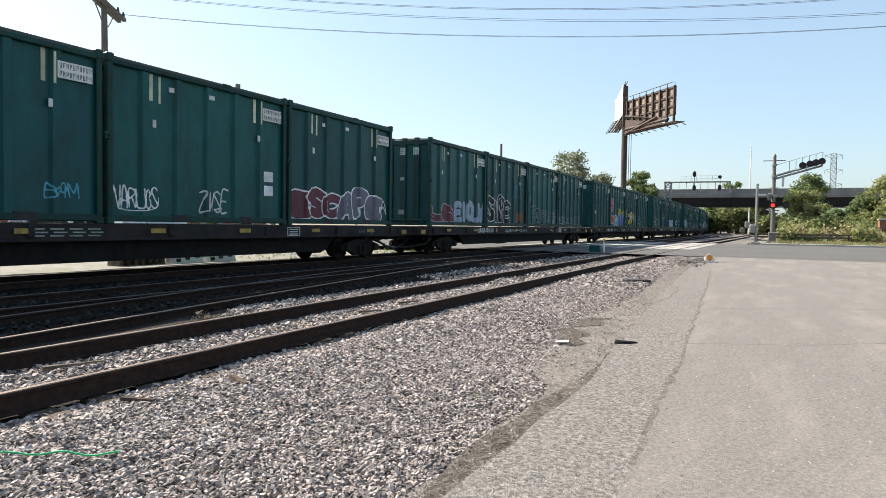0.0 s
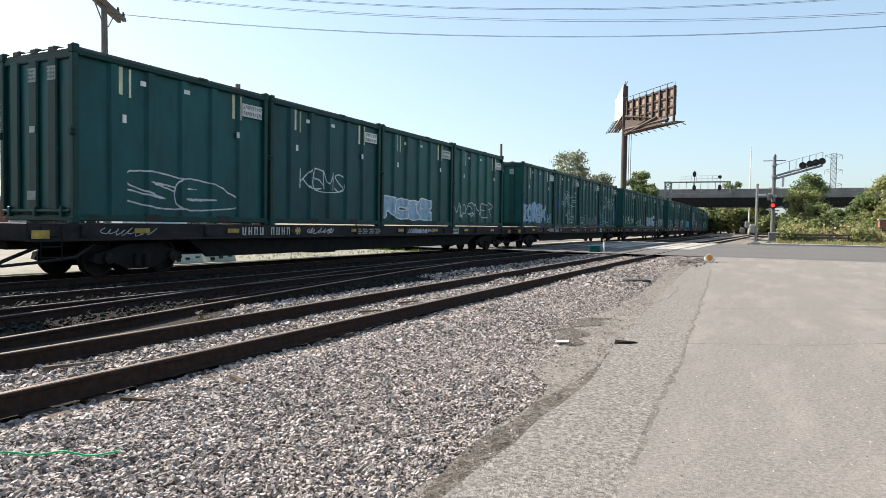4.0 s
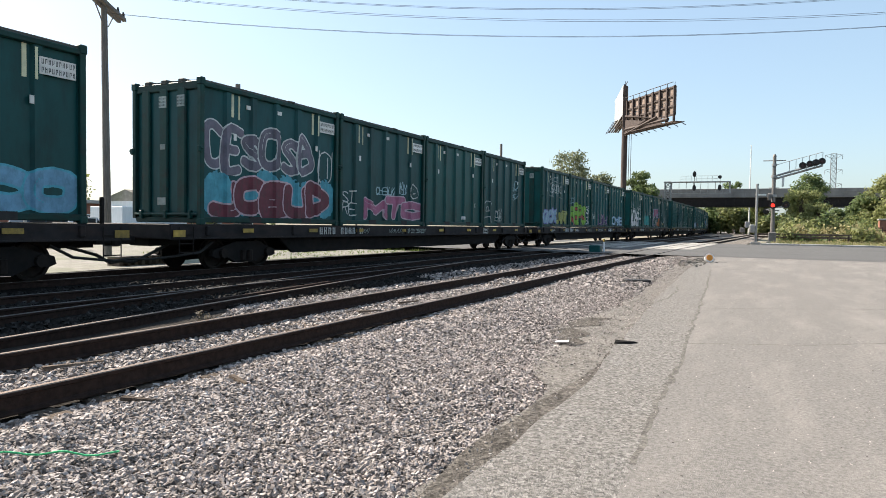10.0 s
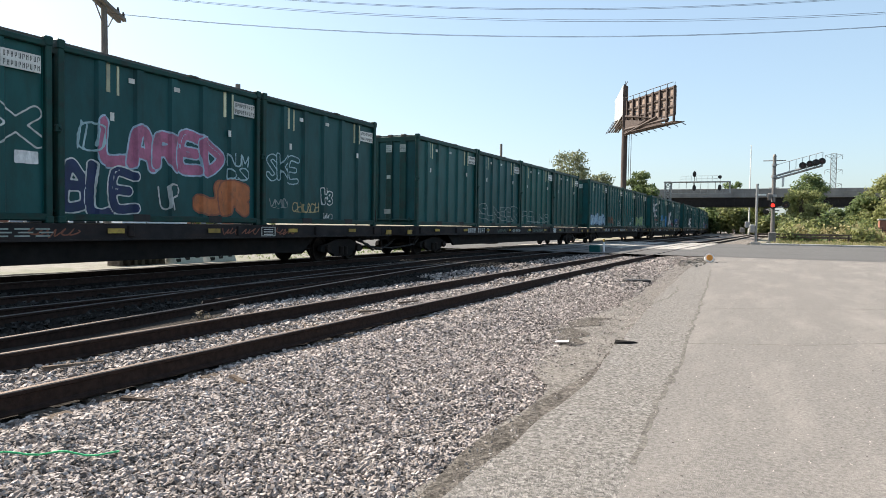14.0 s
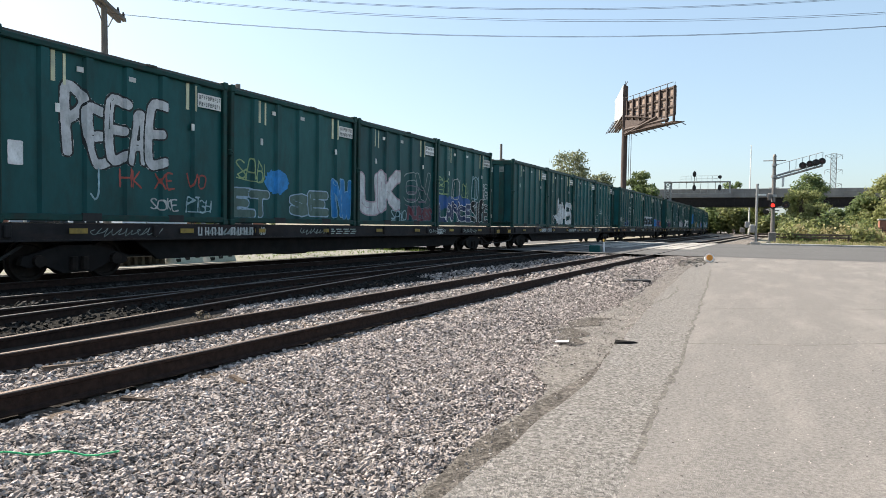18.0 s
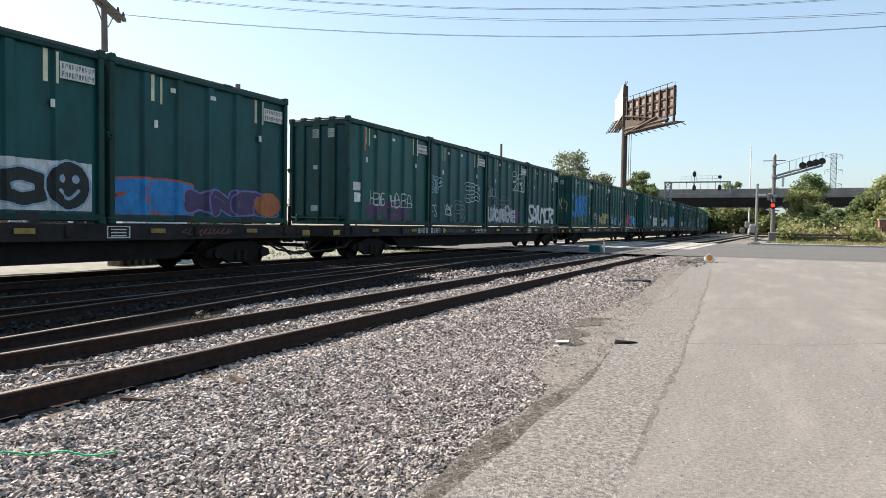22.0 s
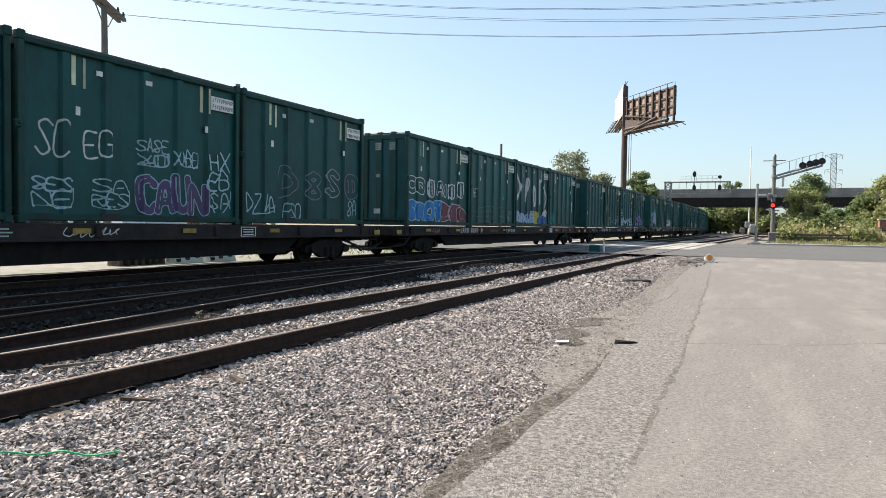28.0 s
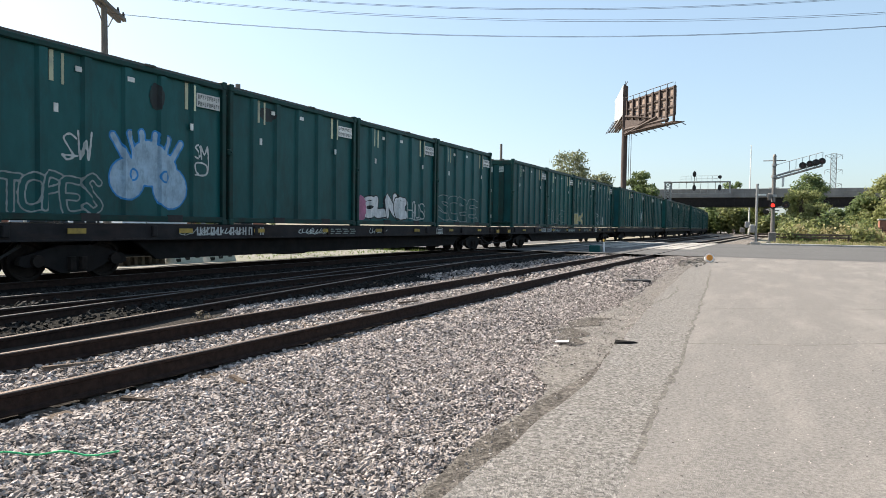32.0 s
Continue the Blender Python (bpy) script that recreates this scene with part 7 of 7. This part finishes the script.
S(10, 0, "throw", "LESE", 0.46, 0.95, 0.04, 0.31, "paleblue", "navy")
S(10, 1, "tag", "NAE/SK", 0.82, 0.95, 0.36, 0.60, "white")
S(10, 1, "patchy", "2", 0.05, 0.33, 0.09, 0.26, "rustdark")
S(10, 1, "block", "NIL", 0.30, 0.45, 0.09, 0.27, "rust", "rustdark")
S(10, 1, "hollow", "B", 0.84, 0.94, 0.19, 0.30, "palecyan")
S(10, 1, "hollow", "DON", 0.74, 0.93, 0.04, 0.17, "pale")
S(10, 1, "tag", "RAVE", 0.42, 0.62, 0.14, 0.24, "greygreen")
S(10, 2, "patchy", "2", 0.34, 0.46, 0.34, 0.52, "rustdark")
S(10, 2, "patchy", "1", 0.66, 0.74, 0.36, 0.52, "rustdark")
S(10, 2, "tag", "KES/NE", 0.80, 0.95, 0.12, 0.30, "palecyan")
S(10, 2, "tag", "WE", 0.60, 0.70, 0.06, 0.15, "pale")
S(10, 3, "patchy", "5", 0.05, 0.68, 0.06, 0.30, "lightgreen")
S(10, 3, "throw", "EOMEOT", 0.03, 0.70, 0.04, 0.33, "lightgreen", "greygreen")
S(10, 3, "tag", "NUS", 0.73, 0.87, 0.06, 0.26, "palecyan")
S(11, 0, "throw", "PEEAE", 0.24, 0.68, 0.34, 0.78, "greywhite", "black")
S(11, 0, "tag", "J", 0.33, 0.38, 0.14, 0.36, "palecyan")
S(11, 0, "tag", "HK", 0.46, 0.56, 0.21, 0.33, "redfill")
S(11, 0, "tag", "XE", 0.62, 0.72, 0.22, 0.34, "redfill")
S(11, 0, "tag", "VO", 0.78, 0.89, 0.24, 0.34, "redfill")
S(11, 0, "patch", "", 0.05, 0.10, 0.30, 0.43, "white")
S(11, 0, "tag", "SOKE", 0.60, 0.74, 0.08, 0.17, "pale")
S(11, 0, "tag", "PTGH", 0.78, 0.92, 0.07, 0.18, "palecyan")
S(11, 1, "block", "ET", 0.03, 0.27, 0.05, 0.29, "greygreen", "paleblue")
S(11, 1, "tag", "SAB", 0.05, 0.24, 0.33, 0.50, "lightgreen")
S(11, 1, "patchy", "1", 0.26, 0.40, 0.20, 0.43, "blue")
S(11, 1, "block", "SE", 0.44, 0.74, 0.06, 0.28, "greygreen", "paleblue")
S(11, 1, "throw", "NW", 0.79, 0.97, 0.06, 0.46, "blue", "skyblue")
S(11, 2, "throw", "UK", 0.05, 0.48, 0.10, 0.60, "greywhite", "pinkish")
S(11, 2, "hollow", "OV", 0.58, 0.93, 0.26, 0.60, "grey")
S(11, 2, "hollow", "EB", 0.60, 0.92, 0.20, 0.42, "greyviolet")
S(11, 2, "throw", "NUBES", 0.62, 0.96, 0.05, 0.22, "maroon", "greyviolet")
S(11, 2, "tag", "SAWO", 0.40, 0.60, 0.05, 0.16, "palecyan")
S(11, 3, "patchy", "4", 0.03, 0.60, 0.18, 0.38, "bluedark")
S(11, 3, "block", "LANCE", 0.05, 0.62, 0.04, 0.28, "navy", "white")
S(11, 3, "throw", "SIPE", 0.62, 0.97, 0.04, 0.33, "black", "white")
S(11, 3, "tag", "BK/EL", 0.05, 0.21, 0.38, 0.60, "lightgreen")
S(11, 3, "tag", "@", 0.26, 0.41, 0.33, 0.62, "pale")
S(11, 3, "tag", "SAL", 0.44, 0.56, 0.36, 0.55, "lightgreen")
S(11, 3, "tag", "@", 0.62, 0.77, 0.33, 0.64, "palecyan")
S(11, 3, "tag", "SE/AR", 0.82, 0.96, 0.36, 0.58, "pale")
S(12, 1, "throw", "JAMES", 0.32, 0.98, 0.03, 0.54, "white", "black")
S(12, 1, "tag", "S", 0.24, 0.31, 0.06, 0.22, "pale")
S(12, 3, "tag", "MEL", 0.04, 0.24, 0.09, 0.28, "grey")
S(12, 3, "tag", "SOL", 0.30, 0.48, 0.30, 0.40, "pale")
S(12, 3, "hollow", "NEKS", 0.52, 0.90, 0.04, 0.30, "grey")
S(12, 2, "tag", "ST", 0.10, 0.19, 0.04, 0.09, "pale")
S(13, 0, "tag", "DONE", 0.03, 0.20, 0.15, 0.26, "pale")
S(13, 0, "hollow", "FS", 0.21, 0.40, 0.04, 0.24, "grey")
S(13, 0, "throw", "JB", 0.45, 0.65, 0.04, 0.31, "navy", "skyblue")
S(13, 0, "hollow", "FS", 0.76, 0.93, 0.04, 0.26, "grey")
S(13, 0, "tag", "NEF/ST", 0.80, 0.93, 0.34, 0.57, "white")
S(13, 1, "patch", "", 0.05, 0.13, 0.44, 0.52, "white")
S(13, 1, "patch", "", 0.06, 0.12, 0.33, 0.43, "white")
S(13, 1, "tag", "LIDF B", 0.26, 0.48, 0.19, 0.29, "grey")
S(13, 1, "tag", "AM", 0.62, 0.73, 0.15, 0.27, "grey")
S(13, 2, "patch", "", 0.04, 0.96, 0.06, 0.34, "greywhite")
S(13, 2, "block", "KARSO", 0.05, 0.78, 0.07, 0.34, "black", "paleblue")
S(13, 2, "smile", "", 0.79, 0.95, 0.07, 0.34, "black", "paleblue")
S(13, 3, "throw", "ZE", 0.03, 0.40, 0.04, 0.28, "blue", "redfill")
S(13, 3, "throw", "XNES", 0.38, 0.94, 0.04, 0.27, "purpledark", "violet")
S(13, 3, "patchy", "1", 0.80, 0.95, 0.05, 0.24, "orange")
S(14, 0, "patch", "", 0.08, 0.15, 0.33, 0.41, "white")
S(14, 0, "patch", "", 0.09, 0.15, 0.22, 0.31, "white")
S(14, 0, "block", "DICES", 0.23, 0.72, 0.05, 0.25, "purpledark", "maroon")
S(14, 0, "tag", "HEBE", 0.26, 0.43, 0.20, 0.34, "pale")
S(14, 0, "tag", "HBRA", 0.48, 0.78, 0.19, 0.33, "pale")
S(14, 1, "hollow", "STP", 0.03, 0.19, 0.38, 0.58, "palecyan")
S(14, 1, "hollow", "EES", 0.62, 0.89, 0.32, 0.58, "pale")
S(14, 1, "tag", "FS", 0.04, 0.13, 0.09, 0.24, "pale")
S(14, 1, "tag", "HBO", 0.26, 0.36, 0.13, 0.27, "white")
S(14, 1, "hollow", "FS", 0.43, 0.60, 0.04, 0.29, "grey")
S(14, 2, "throw", "UACAGEME", 0.06, 0.70, 0.05, 0.30, "greywhite", "purpledark")
S(14, 2, "hollow", "OMEN", 0.16, 0.60, 0.26, 0.42, "greyviolet")
S(14, 2, "tag", "EVMEEN/2016", 0.63, 0.96, 0.54, 0.82, "pale")
S(14, 2, "tag", "ERNUS", 0.03, 0.22, 0.41, 0.55, "grey")
S(14, 2, "patchy", "1", 0.70, 0.82, 0.06, 0.28, "purpledark")
S(14, 3, "bold", "SALNOR", 0.06, 0.84, 0.07, 0.33, "white")
S(15, 0, "throw", "JAMES", 0.09, 0.71, 0.20, 0.66, "blue", "bluedark")
S(15, 0, "patchy", "1", 0.06, 0.13, 0.53, 0.66, "blue")
S(15, 0, "tag", "KAL/OE", 0.46, 0.57, 0.07, 0.22, "lightgreen")
S(15, 0, "tag", "SE/WA", 0.64, 0.74, 0.08, 0.22, "lightgreen")
S(15, 0, "patch", "", 0.85, 0.92, 0.29, 0.34, "white")
S(15, 0, "patch", "", 0.85, 0.92, 0.37, 0.43, "white")
S(15, 1, "throw", "MOT", 0.38, 0.84, 0.04, 0.32, "cream", "black")
S(15, 1, "tag", "LEDER", 0.04, 0.22, 0.18, 0.32, "pale")
S(15, 1, "tag", "S/K/E", 0.24, 0.29, 0.06, 0.30, "pale")
S(15, 1, "tag", "SA/KE", 0.86, 0.97, 0.10, 0.30, "pale")
S(15, 2, "tag", "HES/ONE", 0.05, 0.21, 0.09, 0.30, "pale")
S(15, 2, "throw", "ST", 0.28, 0.46, 0.04, 0.27, "skyblue", "navy")
S(15, 2, "tag", "NOM", 0.50, 0.60, 0.10, 0.22, "pale")
S(15, 2, "throw", "JS", 0.62, 0.77, 0.04, 0.28, "paleblue", "navy")
S(15, 2, "tag", "OSE", 0.81, 0.93, 0.11, 0.22, "lightgreen")
S(15, 3, "throw", "DEAK", 0.03, 0.49, 0.04, 0.29, "red", "pinkish")
S(15, 3, "throw", "NAEK", 0.49, 0.88, 0.04, 0.30, "blue", "paleblue")
S(15, 3, "tag", "KOBE PAN", 0.30, 0.62, 0.28, 0.36, "cream")
S(16, 0, "hollow", "O", 0.45, 0.55, 0.07, 0.22, "pale")
S(16, 0, "hollow", "O", 0.65, 0.74, 0.08, 0.22, "pale")
S(16, 0, "patchy", "1", 0.45, 0.56, 0.79, 0.92, "black")
S(16, 0, "patchy", "1", 0.76, 0.90, 0.77, 0.95, "black")
S(16, 0, "patch", "", 0.80, 0.87, 0.30, 0.38, "white")
S(16, 1, "throw", "BO", 0.10, 0.53, 0.04, 0.36, "white", "grey")
S(16, 1, "tag", "SEPH", 0.07, 0.37, 0.43, 0.59, "pink")
S(16, 1, "tag", "W", 0.83, 0.95, 0.17, 0.35, "pale")
S(16, 2, "block", "CUANE", 0.04, 0.91, 0.07, 0.34, "greywhite", "pale")
S(16, 3, "tag", "RS", 0.05, 0.24, 0.08, 0.36, "pale")
S(16, 3, "throw", "BB", 0.27, 0.94, 0.07, 0.41, "skyblue", "white")
S(17, 0, "patch", "", 0.62, 0.74, 0.11, 0.27, "greywhite")
S(17, 0, "patch", "", 0.81, 0.95, 0.11, 0.25, "greywhite")
S(17, 0, "patch", "", 0.51, 0.54, 0.12, 0.24, "greywhite")
S(17, 1, "tag", "XE/OS", 0.26, 0.35, 0.11, 0.27, "pale")
S(17, 1, "tag", "SE/WE/OR", 0.45, 0.60, 0.04, 0.25, "cyan")
S(17, 1, "tag", "AF", 0.66, 0.74, 0.10, 0.27, "cyan")
S(17, 1, "tag", "SH/OE", 0.83, 0.93, 0.08, 0.22, "pale")
S(17, 2, "tag", "SC", 0.07, 0.19, 0.37, 0.61, "pale")
S(17, 2, "tag", "EG", 0.24, 0.36, 0.38, 0.56, "pale")
S(17, 2, "tag", "SASE/X@", 0.46, 0.62, 0.36, 0.54, "palecyan")
S(17, 2, "tag", "XABE", 0.64, 0.77, 0.38, 0.50, "palecyan")
S(17, 2, "throw", "CAUN", 0.47, 0.81, 0.05, 0.32, "purpledark", "palecyan")
S(17, 2, "tag", "SES/NE", 0.05, 0.20, 0.08, 0.26, "palecyan")
S(17, 2, "tag", "SA/RES", 0.27, 0.43, 0.09, 0.26, "palecyan")
S(17, 2, "tag", "HX/EB/SA", 0.82, 0.96, 0.10, 0.51, "palecyan")
S(17, 3, "hollow", "D", 0.28, 0.41, 0.20, 0.49, "greyviolet")
S(17, 3, "hollow", "8", 0.49, 0.60, 0.20, 0.49, "greyviolet")
S(17, 3, "hollow", "S", 0.66, 0.77, 0.22, 0.50, "grey")
S(17, 3, "hollow", "0", 0.83, 0.95, 0.23, 0.51, "greyviolet")
S(17, 3, "tag", "DZIA", 0.04, 0.24, 0.08, 0.24, "palecyan")
S(17, 3, "tag", "FSO", 0.30, 0.44, 0.04, 0.18, "palecyan")
S(17, 3, "tag", "SA", 0.86, 0.95, 0.08, 0.24, "palecyan")
S(18, 0, "throw", "SROT", 0.03, 0.54, 0.04, 0.29, "blue", "paleblue")
S(18, 0, "throw", "BEB", 0.53, 0.96, 0.04, 0.29, "maroon", "pinkish")
S(18, 0, "hollow", "CQ", 0.04, 0.26, 0.34, 0.54, "white")
S(18, 0, "tag", "@", 0.31, 0.43, 0.33, 0.55, "white")
S(18, 0, "hollow", "AN", 0.46, 0.60, 0.34, 0.54, "white")
S(18, 0, "tag", "@", 0.63, 0.76, 0.33, 0.56, "white")
S(18, 0, "tag", "@", 0.79, 0.92, 0.33, 0.57, "white")
S(18, 1, "hollow", "HOEB", 0.06, 0.56, 0.06, 0.28, "greygreen")
S(18, 1, "hollow", "E", 0.64, 0.78, 0.07, 0.27, "greygreen")
S(18, 1, "tag", "HE", 0.08, 0.15, 0.38, 0.51, "pale")
S(18, 1, "tag", "^", 0.66, 0.76, 0.38, 0.48, "cyan")
S(18, 1, "tag", "I CANT/BREATHE", 0.82, 0.96, 0.07, 0.24, "grey")
S(18, 2, "bold", "D", 0.04, 0.16, 0.42, 0.82, "greywhite")
S(18, 2, "bold", "P", 0.30, 0.40, 0.38, 0.75, "greywhite")
S(18, 2, "bold", "0", 0.50, 0.60, 0.35, 0.72, "greywhite")
S(18, 2, "bold", "T", 0.68, 0.78, 0.38, 0.76, "greywhite")
S(18, 2, "bold", "D", 0.84, 0.95, 0.33, 0.74, "greywhite")
S(18, 2, "bold", "EMR", 0.82, 0.96, 0.08, 0.28, "white")
S(18, 2, "throw", "SEKLE", 0.04, 0.54, 0.04, 0.26, "paleblue", "navy")
S(18, 2, "patchy", "1", 0.54, 0.67, 0.04, 0.30, "yellow")
S(18, 2, "throw", "NEA", 0.66, 0.96, 0.04, 0.18, "bluedark", "cyan")
S(18, 3, "hollow", "SER", 0.05, 0.22, 0.06, 0.24, "teal")
S(18, 3, "patch", "", 0.84, 0.91, 0.39, 0.47, "white")
S(18, 3, "patch", "", 0.85, 0.90, 0.28, 0.38, "white")
S(19, 0, "patch", "", 0.10, 0.14, 0.27, 0.33, "pale")
S(19, 1, "tag", "SK/XE/A", 0.06, 0.15, 0.30, 0.62, "grey")
S(19, 1, "hollow", "NF", 0.24, 0.38, 0.05, 0.26, "greywhite")
S(19, 1, "tag", "CLAW", 0.62, 0.76, 0.08, 0.20, "pale")
S(19, 1, "tag", "COES/NE", 0.78, 0.94, 0.08, 0.28, "pale")
S(19, 1, "tag", "SE", 0.44, 0.54, 0.12, 0.24, "teal")
S(19, 2, "block", "HAMMINEK", 0.03, 0.97, 0.04, 0.29, "paleblue", "black")
S(19, 2, "tag", "SES/NO", 0.05, 0.18, 0.30, 0.46, "pale")
S(19, 2, "tag", "SE/AB", 0.81, 0.93, 0.34, 0.52, "pale")
S(19, 2, "tag", "I/I/I", 0.19, 0.22, 0.44, 0.72, "grey")
S(19, 3, "throw", "CAPES", 0.26, 0.72, 0.04, 0.32, "violet", "purpledark")
S(19, 3, "tag", "MAYBE/LENOO", 0.73, 0.95, 0.10, 0.27, "lightgreen")
S(19, 3, "hollow", "SO/NE", 0.03, 0.20, 0.17, 0.46, "greygreen")
S(20, 0, "hollow", "TOPES", 0.03, 0.39, 0.04, 0.30, "grey")
S(20, 0, "face", "", 0.42, 0.78, 0.08, 0.58, "paleblue", "blue")
S(20, 0, "tag", "SW", 0.24, 0.35, 0.35, 0.52, "pale")
S(20, 0, "tag", "SM/O", 0.82, 0.91, 0.33, 0.56, "pale")
S(20, 0, "patchy", "1", 0.61, 0.66, 0.69, 0.89, "black")
S(20, 1, "patchy", "1", 0.22, 0.31, 0.81, 0.95, "black")
S(20, 2, "throw", "CLNE", 0.09, 0.60, 0.05, 0.34, "white", "black")
S(20, 2, "tag", "HAUS", 0.62, 0.84, 0.07, 0.26, "pale")
S(20, 2, "patchy", "1", 0.03, 0.11, 0.04, 0.33, "pink")
S(20, 3, "hollow", "SOBE", 0.06, 0.75, 0.04, 0.40, "grey")
S(21, 2, "block", "EK", 0.03, 0.45, 0.04, 0.30, "cream", "grey")
S(21, 1, "tag", "FOLKE", 0.03, 0.66, 0.07, 0.32, "grey")
S(21, 3, "tag", "RAN", 0.03, 0.48, 0.04, 0.31, "pale")
for n_, k_, u_, v_, du, dv in ((0, 2, 0.76, 0.83, 0.10, 0.09), (0, 2, 0.62, 0.86, 0.03, 0.06), (1, 3, 0.62, 0.80, 0.06, 0.05), (4, 2, 0.76, 0.80, 0.07, 0.12), (4, 3, 0.14, 0.80, 0.10, 0.09), (4, 3, 0.34, 0.82, 0.04, 0.07), (4, 3, 0.52, 0.84, 0.03, 0.06)):
    S(n_, k_, "patchy", "2", u_, u_ + du, v_, v_ + dv, "black")     # torn dark scars
for n_, k_, u_ in ((8, 1, 0.03), (14, 0, 0.17), (14, 2, 0.03), (14, 3, 0.03), (15, 1, 0.03)):
    S(n_, k_, "patch", "", u_, u_ + 0.018, 0.72, 0.93, "orange")    # orange tape
S(22, 1, "tag", "UNO", 0.49, 0.97, 0.14, 0.47, "pale")


motions()
